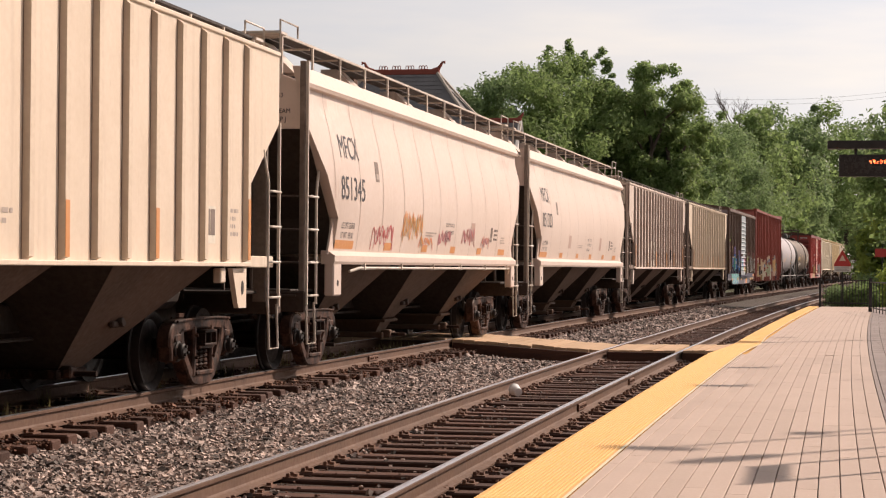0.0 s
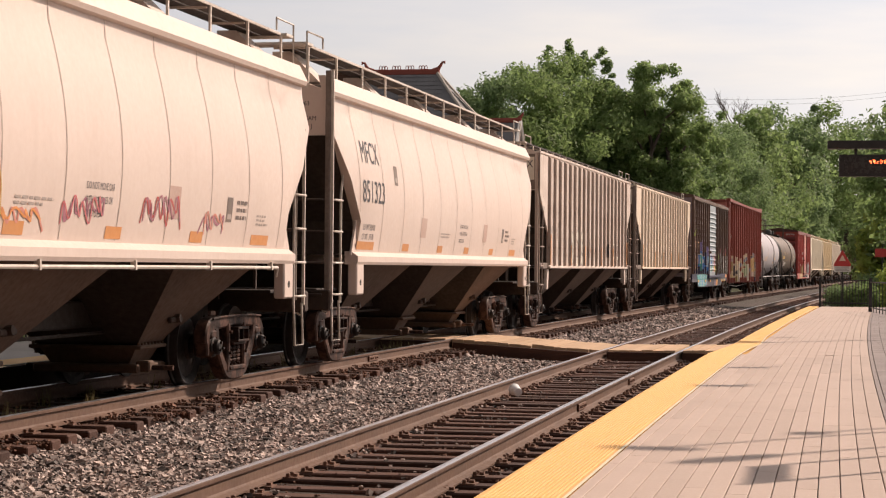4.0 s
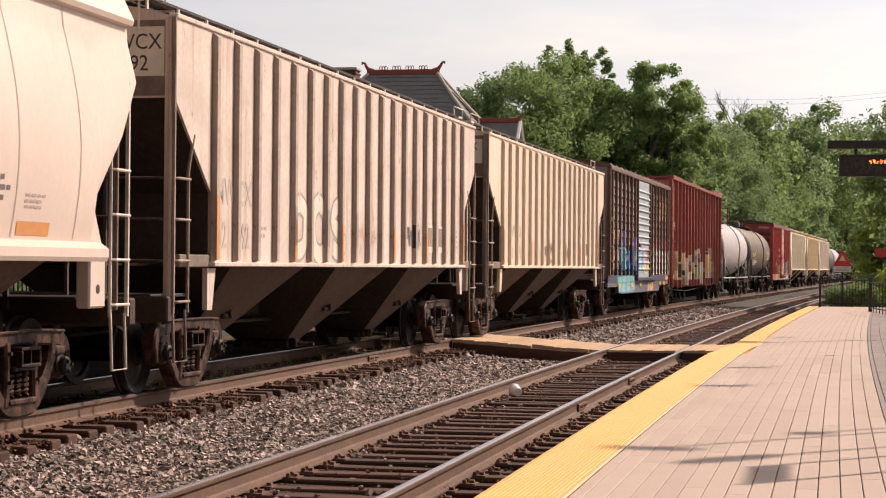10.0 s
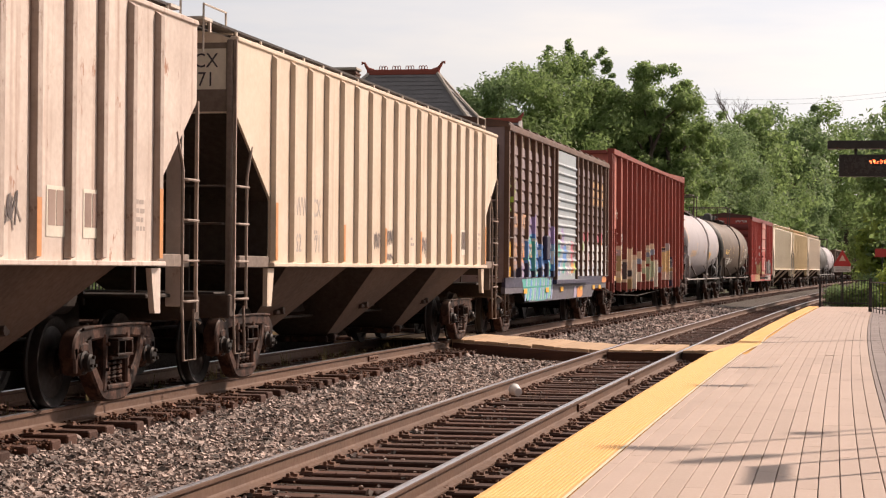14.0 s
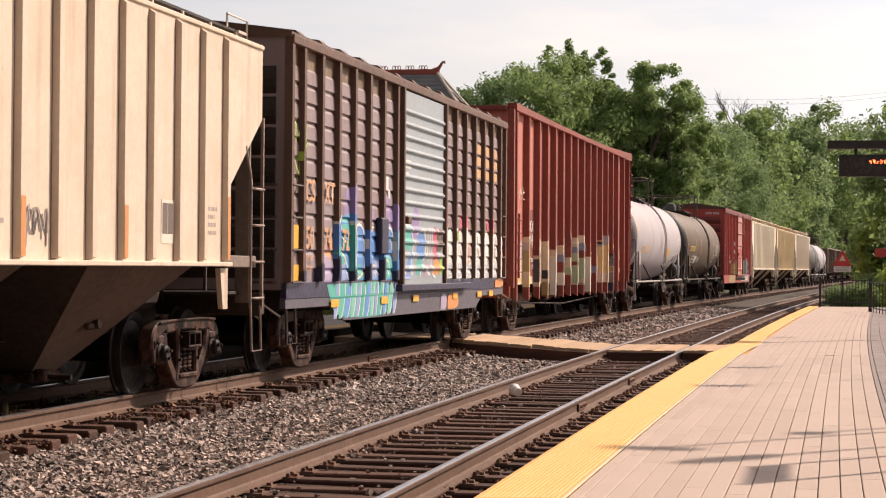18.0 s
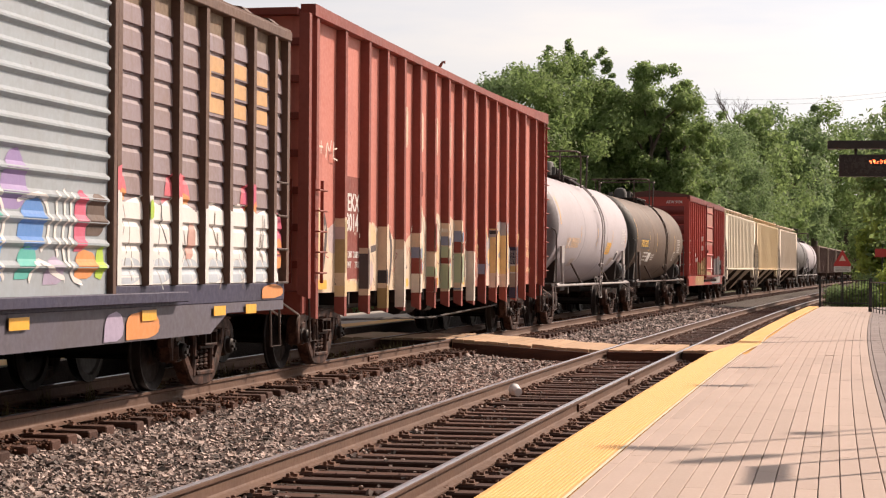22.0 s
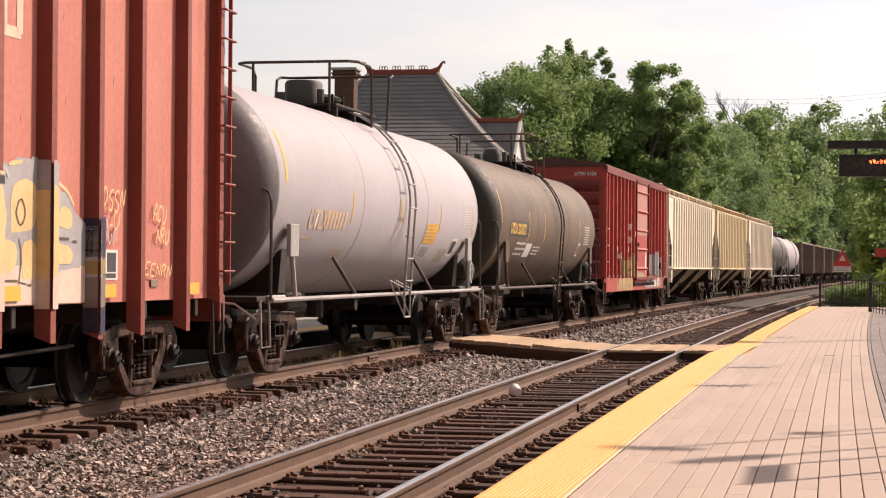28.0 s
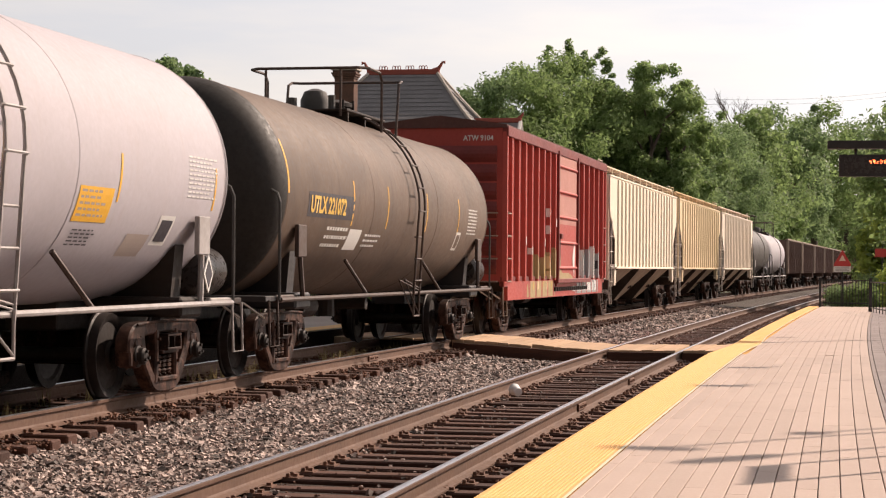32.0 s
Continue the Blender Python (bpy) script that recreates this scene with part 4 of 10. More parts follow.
def hopper_hull(side_x, top, z_sill, T, cut_z, cut_low, cut, roof_z, n=8):
    """A covered hopper's shell: upright upper ends, and lower ends that slope inwards. side_x(z) gives its half width."""
    def low(y):
        a = T - abs(y)
        if a <= 0.001:
            return cut_z
        if a < cut:
            return cut_z + (cut_low - cut_z) * a / cut
        return z_sill
    ys = [-T, -T + cut * 0.5, -T + cut - 0.002, -T + cut + 0.002]
    ys += [-T + cut + (T - cut) * 2 * k / 10 for k in range(1, 10)]
    ys += [T - cut - 0.002, T - cut + 0.002, T - cut * 0.5, T]
    rings = []
    for y in ys:
        lo = low(y)
        zs = [lo + (top - lo) * k / n for k in range(n + 1)]
        ring = [(side_x(z), y, z) for z in zs]
        xt = side_x(top)
        ring += [(xt * f, y, top + (roof_z - top) * g_) for f, g_ in ((0.8, 0.45), (0.45, 0.85), (0.0, 1.0), (-0.45, 0.85), (-0.8, 0.45))]
        ring += [(-side_x(z), y, z) for z in reversed(zs)]
        rings.append(ring)
    return Geo().rings(rings)


def hopper_bays(car, ys, half, z_top, mat, zb=0.30, xb=0.36, b=0.30, neck=False, sheet="bay_paint"):
    """Funnels under a hopper car: painted side sheets, slope sheets between whose dark colour holds their shade and
    dirt, and an outlet gate.
    """
    for y in ys:
        ht = half * 0.66
        lo = [(-xb, y - b, zb), (xb, y - b, zb), (xb, y + b, zb), (-xb, y + b, zb)]
        hi = [(-1.46, y - ht, z_top), (1.46, y - ht, z_top), (1.46, y + ht, z_top), (-1.46, y + ht, z_top)]
        bay = part("hopper_bay", Geo().hexa(lo, hi), M["slope_grime_shade"], car, "discharge funnel with shade and dirt in its dark colour")
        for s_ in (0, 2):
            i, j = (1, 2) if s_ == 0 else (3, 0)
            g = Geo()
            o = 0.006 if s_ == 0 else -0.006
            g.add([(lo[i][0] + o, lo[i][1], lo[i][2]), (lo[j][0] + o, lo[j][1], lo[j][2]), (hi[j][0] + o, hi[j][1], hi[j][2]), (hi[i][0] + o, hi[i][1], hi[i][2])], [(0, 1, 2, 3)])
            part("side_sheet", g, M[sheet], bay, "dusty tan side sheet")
        o = Geo()
        if neck:
            # bolted flange, and a flared neck down to the gate
            o.block(-xb - 0.1, xb + 0.1, y - b - 0.12, y + b + 0.12, zb - 0.03, zb + 0.015, 0.01)
            for s_ in (-1, 1):
                for q in range(9):
                    o.cyl((s_ * (xb + 0.06), y - b - 0.08 + (2 * b + 0.16) * q / 8, zb + 0.01), (s_ * (xb + 0.06), y - b - 0.08 + (2 * b + 0.16) * q / 8, zb + 0.045), 0.016, 6)
            o.hexa([(-xb + 0.12, y - b + 0.06, 0.27), (xb - 0.12, y - b + 0.06, 0.27), (xb - 0.12, y + b - 0.06, 0.27), (-xb + 0.12, y + b - 0.06, 0.27)], [(-xb, y - b - 0.02, zb - 0.03), (xb, y - b - 0.02, zb - 0.03), (xb, y + b + 0.02, zb - 0.03), (-xb, y + b + 0.02, zb - 0.03)])
        zg = 0.28 if neck else zb
        o.block(-xb - 0.06, xb + 0.06, y - b - 0.1, y + b + 0.1, zg - 0.08, zg + 0.02, 0.02)
        o.block(xb, xb + 0.17, y - b - 0.02, y - b + 0.16, zg - 0.07, zg + 0.06, 0.02)
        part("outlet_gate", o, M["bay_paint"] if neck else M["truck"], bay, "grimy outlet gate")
        part("gate_shaft", Geo().cyl((-xb - 0.2, y - b + 0.08, zg - 0.02), (xb + 0.42, y - b + 0.08, zg - 0.02), 0.03, 8), M["truck"], bay)
        h = Geo()
        zc = 0.80
        xc = xb + (1.46 - xb) * (zc - zb) / (z_top - zb)
        h.cyl((xc - 0.06, y + 0.05, zc), (xc + 0.12, y + 0.05, zc + 0.02), 0.05, 8)
        h.block(xc + 0.02, xc + 0.08, y - 0.14, y + 0.24, zc - 0.03, zc + 0.03, 0.015)
        part("vibrator_bracket", h, mat, bay)


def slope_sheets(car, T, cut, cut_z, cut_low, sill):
    """The sloping end floors under a hopper's upright ends, as dark covers that carry shade and grime in their colour.
    """
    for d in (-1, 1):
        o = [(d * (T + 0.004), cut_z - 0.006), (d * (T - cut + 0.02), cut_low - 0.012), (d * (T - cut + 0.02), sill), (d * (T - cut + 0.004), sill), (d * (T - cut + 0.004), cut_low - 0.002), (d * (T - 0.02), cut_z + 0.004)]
        part("slope_sheet", Geo().prism(o[::d], -1.47, 1.47, "x"), M["slope_grime_shade"], car, "dark slope sheet with shade and grime in its colour")


def bent_ladder(car, x, d, T, z_high, mat, rungs=4, w=0.46):
    """A side ladder: an upright stile at the corner, one that bends in to the hull, and rungs."""
    g = Geo()
    ya, yb = d * (T + 0.02), d * (T + 0.02 - w)
    g.box(x - 0.006, x + 0.03, *sorted((ya - 0.017, ya + 0.017)), 0.92, z_high)
    g.tube([(x + 0.012, yb, 0.92), (x + 0.012, yb, 2.44), (x + 0.012, yb - d * 0.03, 2.54), (x + 0.004, yb - d * 0.2, 2.86)], 0.019, 6)
    rails = part("ladder", g, mat, car)
    for k in range(rungs):
        z = 1.04 + 0.44 * k
        part("rung", Geo().tube([(x + 0.01, ya, z), (x + 0.05, ya - d * 0.04, z), (x + 0.05, yb + d * 0.04, z), (x + 0.012, yb, z)], 0.016, 6), mat, rails)


def end_frame(car, half, T, z_top, post_mat, rung_mat, sill_z=0.98, inset=0.0):
    """End platforms, corner posts, ladders and steps of a hopper car."""
    for d in (-1, 1):
        y = d * (half - 0.42)
        g = Geo()
        g.block(-1.5, 1.5, *sorted((y - d * 0.09, y + d * 0.09)), sill_z - 0.16, sill_z + 0.12, 0.02)
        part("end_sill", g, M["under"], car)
        for sx in (-1, 1):
            p = Geo()
            if d < 0:
                p.block(*sorted((sx * 1.405, sx * 1.47)), *sorted((d * (T + 0.0), d * (T + 0.06))), sill_z, z_top, 0.008)
                p.block(*sorted((sx * 1.455, sx * 1.475)), *sorted((d * (T - 0.05), d * (T + 0.055))), sill_z, z_top, 0.004)
            elif inset:
                p.block(*sorted((sx * 1.36, sx * 1.42)), *sorted((d * (T - 0.24), d * (T - 0.2))), sill_z, 3.2, 0.008)
            else:
                p.block(*sorted((sx * 1.24, sx * 1.42)), *sorted((d * (T - 0.24), d * (T - 0.18))), sill_z, 2.98, 0.008)
            part("corner_post", p, post_mat, car)
        bent_ladder(car, 1.49, d, T - (inset if d > 0 else 0), z_top if d < 0 else 3.24, rung_mat)
        r = Geo()
        r.box(0.74, 0.775, *sorted((d * (T + 0.06), d * (T + 0.10))), 1.0, 2.6)
        for k in range(4):
            z = 1.04 + 0.44 * k
            r.tube([(1.40, d * (T + 0.03), z), (1.38, d * (T + 0.1), z), (0.80, d * (T + 0.1), z), (0.757, d * (T + 0.08), z)], 0.014, 5)
        part("end_ladder", r, M["dark_ladder"], car)
        s = Geo()
        stirrup(s, 1.49, d * (T - 0.2 - (inset if d > 0 else 0)), 0.40, 0.95, 0.38)
        part("sill_step", s, rung_mat, car)
        b = Geo()
        b.block(-1.3, 1.3, *sorted((d * (T - 1.0), d * (half - 0.35))), 1.08, 1.12, 0.01)
        b.box(-0.95, -0.9, *sorted((d * (T - 1.0), d * (T - 0.95))), 1.0, 2.3)
        b.box(0.55, 0.60, *sorted((d * (T - 1.0), d * (T - 0.95))), 1.0, 2.3)
        part("end_platform", b, M["black_steel"], car)
        if d == -1:
            w = Geo()
            w.lathe([(0.27, y - 0.1), (0.29, y - 0.09), (0.27, y - 0.08)], 20, "y", (-0.7, 0, 2.0))
            for k in range(4):
                a = k * math.pi / 4
                w.cyl((-0.7 - 0.27 * math.cos(a), y - 0.09, 2.0 - 0.27 * math.sin(a)), (-0.7 + 0.27 * math.cos(a), y - 0.09, 2.0 + 0.27 * math.sin(a)), 0.01, 5)
            w.cyl((-0.7, y - 0.08, 2.0), (-0.7, y + 0.4, 2.0), 0.03, 6)
            w.box(-0.73, -0.67, y + 0.1, y + 0.2, 1.1, 2.0)
            part("hand_brake", w, M["black_steel"], car)
    c = Geo()
    c.block(-0.16, 0.16, -half + 0.5, half - 0.5, 0.72, 1.02, 0.02)
    part("centre_sill", c, M["black_steel"], car)
    part("brake_cylinder", Geo().cyl((-0.55, half - 2.5, 1.15), (-0.55, half - 1.9, 1.15), 0.14, 12), M["black_steel"], car)
    part("air_reservoir", Geo().cyl((0.5, half - 2.9, 1.1), (0.5, half - 1.9, 1.1), 0.2, 12), M["black_steel"], car)
    part("brake_pipe", Geo().tube([(0.25, -half + 0.6, 0.66), (0.25, half - 0.6, 0.66)], 0.022, 6), M["black_steel"], car)


END = Matrix(((1, 0, 0, 0), (0, 0, -1, 0), (0, 1, 0, 0), (0, 0, 0, 1)))


def roof_walk(car, T, z_roof, mat, dark, posts=0.9, x=0.78, z_up=0.26, end_platform=True):
    """Running boards on supports along both sides of the roof, hatches between them."""
    g = Geo()
    for sx in (-1, 1):
        for k in range(2):
            g.box(*sorted((sx * (x + k * 0.26), sx * (x + 0.22 + k * 0.26))), -T, T, z_roof + z_up - 0.02, z_roof + z_up + 0.015)
    walk_ = part("running_board", g, dark, car, "dark steel running boards")
    n = int(2 * T / posts)
    for sx in (-1, 1):
        for k in range(n + 1):
            s = Geo()
            y = -T + 0.03 + (2 * T - 0.06) * k / n
            s.box(*sorted((sx * (x + 0.49), sx * (x + 0.515))), y - 0.022, y + 0.022, z_roof - 0.2, z_roof + z_up - 0.012)
            s.box(*sorted((sx * x, sx * (x + 0.46))), y - 0.02, y + 0.02, z_roof + z_up - 0.045, z_roof + z_up - 0.02)
            part("board_support", s, mat, walk_)
        s = Geo()
        s.box(*sorted((sx * (x + 0.482), sx * (x + 0.50))), -T, T, z_roof + z_up - 0.012, z_roof + z_up + 0.02)
        part("board_edge", s, mat if z_up > 0.2 else dark, walk_)
    for k in range(6):
        y = -T + 2 * T * (k + 0.5) / 6
        h = Geo()
        h.block(-0.42, 0.42, y - T / 6 + 0.12, y + T / 6 - 0.12, z_roof - 0.03, z_roof + 0.16, 0.04)
        part("roof_hatch", h, dark, car)
    for d in (-1, 1):
        e = Geo()
        e.box(-1.2, 1.2, *sorted((d * (T - 0.02), d * (T + 0.32))), z_roof + z_up - 0.02, z_roof + z_up + 0.015)
        for sx in (-1.2, 1.2):
            e.tube([(sx, d * (T - 0.5), z_roof + z_up), (sx, d * (T - 0.5), z_roof + z_up + 0.16), (sx, d * (T + 0.3), z_roof + z_up + 0.16), (sx, d * (T + 0.3), z_roof - 0.3)], 0.014, 5)
        part("end_walk", e, mat, car)


def ribbed_hopper(name, label, S0, S1, skin, rib_mat, ribs, rung, span, cut=1.40, deep=0.064, top=4.08, sill=1.45, seed=0, marks=None, detail=True, walk_post=None, tail=0.0, plates=(), weld=0.0):
    """A covered hopper with upright outside ribs on its sides."""
    mid, half = (S0 + S1) / 2, (S1 - S0) / 2
    T = half - 0.50
    car = thing(name, label, "hopper car", group="freight train")
    rnd = random.Random(seed)
    hull = hopper_hull(lambda z: 1.50, top, sill, T, 3.22, 2.25, cut, top + 0.2, 1)
    body = part("body", hull, skin, car)
    for sx in (-1, 1):
        part("top_chord", Geo().block(*sorted((sx * 1.42, sx * 1.525)), -T, T, top - 0.015, top + 0.045, 0.012), skin, car)
        part("side_sill", Geo().block(*sorted((sx * 1.40, sx * (1.5 + deep + 0.012))), -T + cut - 0.05, T - cut + 0.05, sill - 0.03, sill + 0.02, 0.008), skin, car)
        # gussets over the trucks
        for d in (-1, 1):
            y = d * (T - cut + 0.05)
            w_ = 0.50 if seed == 0 else 0.34 if seed == 1 else 0.24
            c = Geo().prism([(y + d * 0.04, sill - 0.52), (y + d * 0.04, sill - 0.05), (y - d * w_, sill - 0.05), (y - d * w_ * 0.6, sill - 0.46), (y - d * w_ * 0.5, sill - 0.52)][::-d], *sorted((sx * 1.44, sx * 1.50)), "x")
            gus = part("gusset", c, skin, car)
            if seed:
                part("end_beam", Geo().block(*sorted((sx * 1.40, sx * 1.50)), *sorted((d * (T - cut), d * (T - 0.2))), sill - 0.04, sill + 0.10, 0.01), M["end_shade_grime"], car)
                continue
            hole = Geo().lathe([(0.05, sx * 1.499), (0.05, sx * 1.504)][::sx], 14, "x", (0, 0, 0))
            hole.v = [(a, y - d * 0.12 + b, sill - 0.28 + 1.7 * c_) for a, b, c_ in hole.v]
            part("hole", hole, M["black_steel"], gus)
            part("jack_pad", Geo().block(*sorted((sx * 1.42, sx * 1.52)), y - d * 0.9 - 0.09, y - d * 0.9 + 0.09, sill - 0.22, sill - 0.05, 0.015), skin, car)
            part("end_beam", Geo().block(*sorted((sx * 1.40, sx * 1.50)), *sorted((d * (T - cut), d * (T - 0.2))), sill - 0.04, sill + 0.10, 0.01), skin, car)
    rg = {}
    for sx in (-1, 1):
        for k in range(ribs):
            y = -span + 2 * span * k / (ribs - 1)
            zlo = sill + 0.03
            key = "rib"
            if key not in rg:
                a, b = 0.07, 0.052
                g = Geo()
                g.hexa([(0, -a, zlo), (deep, -b, zlo + 0.02), (deep, b, zlo + 0.02), (0, a, zlo)], [(0, -a, top - 0.02), (deep, -b, top - 0.07), (deep, b, top - 0.07), (0, a, top - 0.02)])
                rg[key] = g.mesh("rib", rib_mat)
            ob = part("rib", rg[key], rib_mat, car)
            ob.matrix_basis = pose(sx * 1.5, y, 0, 0, 0, 0 if sx > 0 else 180)
            if detail and sx > 0:
                w_ = weld if weld else 0.02
                g = Geo()
                for d in (-1, 1):
                    z_a, wob_ = sill + 0.02, [rnd.uniform(0.35, 1.0) for _ in range(13)]
                    w_ = min(w_, 0.022) if d < 0 else w_
                    rows = [[(1.5025, y + d * 0.068, z_a + (top - 0.03 - z_a) * q / 12), (1.5025, y + d * (0.07 + w_ * wob_[q]), z_a + (top - 0.03 - z_a) * q / 12)][::d] for q in range(13)]
                    g.rings(rows, cap=False, loop=False)
                part("weld_rust", g, M["weld_rust"], ob, "rust bleeding from the weld").matrix_parent_inverse = ob.matrix_basis.inverted()
    third = 2 * (T - cut) / 3
    hopper_bays(car, [-third, -0.05, third * 0.95], third / 2 - 0.06, sill - 0.03, M["under"], sheet="bay_pale" if seed == 1 else "bay_paint")
    slope_sheets(car, T, cut, 3.22, 2.25, sill)
    # This sheet darkens the car end to carry its shade as well as grime.
    if seed in (2, 4):
        for d in (-1, 1):
            part("end_sheet", Geo().box(-1.46, 1.46, *sorted((d * (T + 0.001), d * (T + 0.005))), 3.24, top - 0.03), M["end_shade_grime"], car, "grimy upper end sheet with shade in its colour")
    end_frame(car, half, T, top, skin if seed in (1, 2) else M["end_shade_grime"], rung)
    if seed == 1:
        roof_walk(car, T, top + 0.09, skin, M["pale_board"], walk_post, x=0.84, z_up=0.21)
    else:
        roof_walk(car, T, top + 0.13, M["ladder"], M["black_steel"], walk_post or 0.95, x=0.66, z_up=0.10)
    add_couplers(car, half + tail / 2, shift=tail / 2)
    add_trucks(car, half + tail / 2 - 2.2, shift=tail / 2)
    if detail:
        for k in marks or ():
            g = Geo()
            y = -span + 2 * span * k / (ribs - 1)
            patch(g, 1.5 + deep + 0.001, y - 0.05, y + 0.05, 1.50, 2.22 if k in (0, ribs - 1) else 2.02)
            part("reflector", g, M["orange_mark"], car, "faded orange reflective strip")
        at = lambda z: 1.5
        step = 2 * span / (ribs - 1)
        # framed stencil panels with dark fields, and small lines of text beside them
        for y, z, w, h in plates:
            g = Geo()
            patch(g, 1.503, y, y + w, z, z + h)
            pl = part("stencil_panel", g, M["spray_ivory"], car, "pale framed stencil panel")
            for f0, f1 in ((0.08, 0.47), (0.53, 0.92)):
                g = Geo()
                patch(g, 1.506, y + w * f0, y + w * f1, z + h * 0.22, z + h * 0.92)
                part("panel_field", g, M["dark_plate"] if seed != 2 else M["worn_brown"], pl, "worn dark field")
        for k, rows in ((2, 2), (ribs - 2, 4), (ribs // 2, 2)):
            y = -span + step * k + 0.2
            stencils(car, at, y, y + step - 0.45, 1.75, 1.75 + 0.09 * rows, rows, M["faded_mark"], rnd)
    MOVING.append((car, mid))
    return car, mid, half, T, span


def scribble(car, x_at, ya, yb, za, zb, names, n, rnd, width=0.03):
    """A sprayed tag: sharp up and down strokes that lean and overlap."""
    for m_, name_ in enumerate(names):
        pts = []
        for k in range(2 * n + 1):
            up = k % 2
            pts.append((ya + (yb - ya) * k / (2 * n) + rnd.uniform(-0.12, 0.12) - (0.06 if up else 0), (zb - rnd.uniform(0, 0.22) * (zb - za)) if up else za + rnd.uniform(0, 0.4) * (zb - za)))
        part("graffiti", painted_stroke(Geo(), x_at, smooth_line(pts), width - 0.006 * m_, 0.004 + 0.002 * m_), M["spray_" + name_], car, "sprayed graffiti scrawl")


def smooth_hopper(name, label, S0, S1, number, seed, graffiti):
    """A covered hopper with plain bulging sides and a heavy top rail."""
    mid, half = (S0 + S1) / 2, (S1 - S0) / 2
    T = half - 0.42
    car = thing(name, label, "hopper car", group="freight train")
    rnd = random.Random(seed)
    skin = M["pale"]
    top, sill = 3.86, 1.60
    def sx_(z):
        u = (z - sill) / (top - sill)
        return 1.50 + 0.13 * math.sin(min(max(u * 1.05 + 0.05, 0), 1) * math.pi) - 0.10 * max(u, 0) ** 2
    cut = 1.22
    body = part("body", hopper_hull(sx_, top, sill, T, 3.26, 2.1, cut, top + 0.3, 10), skin, car, smooth=True)
    xt = sx_(top)
    for s in (-1, 1):
        c = Geo()
        # top rail: a deep band that leans out, with a lip
        c.prism([(s * (xt - 0.05), top - 0.06), (s * (xt + 0.07), top - 0.03), (s * (xt + 0.09), top + 0.02), (s * (xt - 0.02), top + 0.24), (s * (xt - 0.12), top + 0.24)][::s], -T, T, "y")
        part("top_rail", c, skin, car)
        c = Geo()
        # side sill with rounded flare
        c.prism([(s * 1.42, sill - 0.14), (s * 1.60, sill - 0.14), (s * 1.62, sill - 0.10), (s * 1.62, sill - 0.02), (s * 1.52, sill + 0.05), (s * 1.42, sill + 0.05)][::s], -T + cut - 0.25, T - cut + 0.25, "y")
        part("side_sill", c, skin, car)
        for d in (-1, 1):
            y = d * (T - cut + 0.22)
            gus = part("gusset", Geo().block(*sorted((s * 1.46, s * 1.60)), *sorted((y, y - d * 0.40)), 1.02, sill - 0.1, 0.02), skin, car)
            part("hole", Geo().lathe([(0.045, s * 1.599), (0.045, s * 1.604)][::s], 14, "x", (0, d * (T - cut + 0.02), 1.2)), M["black_steel"], gus)
        for d in (-1, 1):
            ya = d * (T - cut)
            part("corner_plate", Geo().prism([(ya, 2.12), (ya + d * 0.30, sill), (ya - d * 0.05, sill), (ya - d * 0.05, 2.12)][::-d], *sorted((s * 1.50, s * 1.53)), "x"), skin, car)
    # panel seams
    for k in range(11):
        g = Geo()
        y = -7.12 + 1.37 * k
        for i in range(10):
            lo = sill + 0.06 if abs(y) < 7 else 2.22
            z0, z1 = lo + (top - 0.04 - lo) * i / 10, lo + (top - 0.04 - lo) * (i + 1) / 10
            g.add([(sx_(z0) + 0.003, y - 0.009, z0), (sx_(z0) + 0.003, y + 0.009, z0), (sx_(z1) + 0.003, y + 0.009, z1), (sx_(z1) + 0.003, y - 0.009, z1)], [(0, 1, 2, 3)])
        part("seam", g, M["seam"], car)
    # pipe under the sill
    p = Geo()
    p.tube([(1.52, -T + cut + 0.9, sill - 0.24), (1.60, -T + cut + 1.2, sill - 0.19), (1.60, T - cut - 0.5, sill - 0.19), (1.56, T - cut - 0.42, sill - 0.30)], 0.022, 6)
    for k in range(6):
        y = -T + cut + 1.4 + (2 * T - 2 * cut - 2.2) * k / 5
        p.box(1.57, 1.63, y - 0.02, y + 0.02, sill - 0.22, sill - 0.12)
    if graffiti:
        part("sill_pipe", p, M["ladder"], car, "white pipe under the side sill")
    third = 2 * (T - cut) / 3
    hopper_bays(car, [-third, 0, third], third / 2 - 0.08, sill - 0.12, M["under"], 0.50, 0.58, 0.36, True)
    slope_sheets(car, T, cut, 3.26, 2.1, sill)
    for text, x_, z in (("2 5063", 1.16, 3.68), ("WHEEL", 0.98, 3.58), ("BRAKE BEAM", 1.26, 3.47), ("GEAR GRP J", 1.2, 3.36)):
        lettering(text, 0.088, M["black_mark"], car, Matrix.Translation((x_, -T - 0.005, z)) @ END, "end_stencil", 0.95, align="RIGHT")
    end_frame(car, half, T, top + 0.3, M["end_shade_grime"], M["ladder"], inset=0.2)
    # roof: raised running boards over the top rail, with bracket plates
    roof_walk(car, T, top + 0.34, M["ladder"], M["black_steel"], 1.45, 0.62, 0.32)
    for k in range(5):
        y = -T + 0.6 + (2 * T - 1.2) * k / 4
        for s in (-1, 1):
            b = Geo().prism([(s * 0.5, top + 0.2), (s * 1.2, top + 0.18), (s * 0.75, top + 0.62), (s * 0.5, top + 0.62)][::s], y - 0.25, y + 0.25, "y")
            part("roof_bracket", b, M["weathered"], car)
    add_couplers(car, half)
    add_trucks(car, half - 2.2)
    at = sx_
    side = Matrix.Rotation(radians(90), 4, "X")
    side = Matrix(((0, 0, 1, 0), (1, 0, 0, 0), (0, 1, 0, 0), (0, 0, 0, 1)))
    y0 = -6.83 if graffiti else -7.0
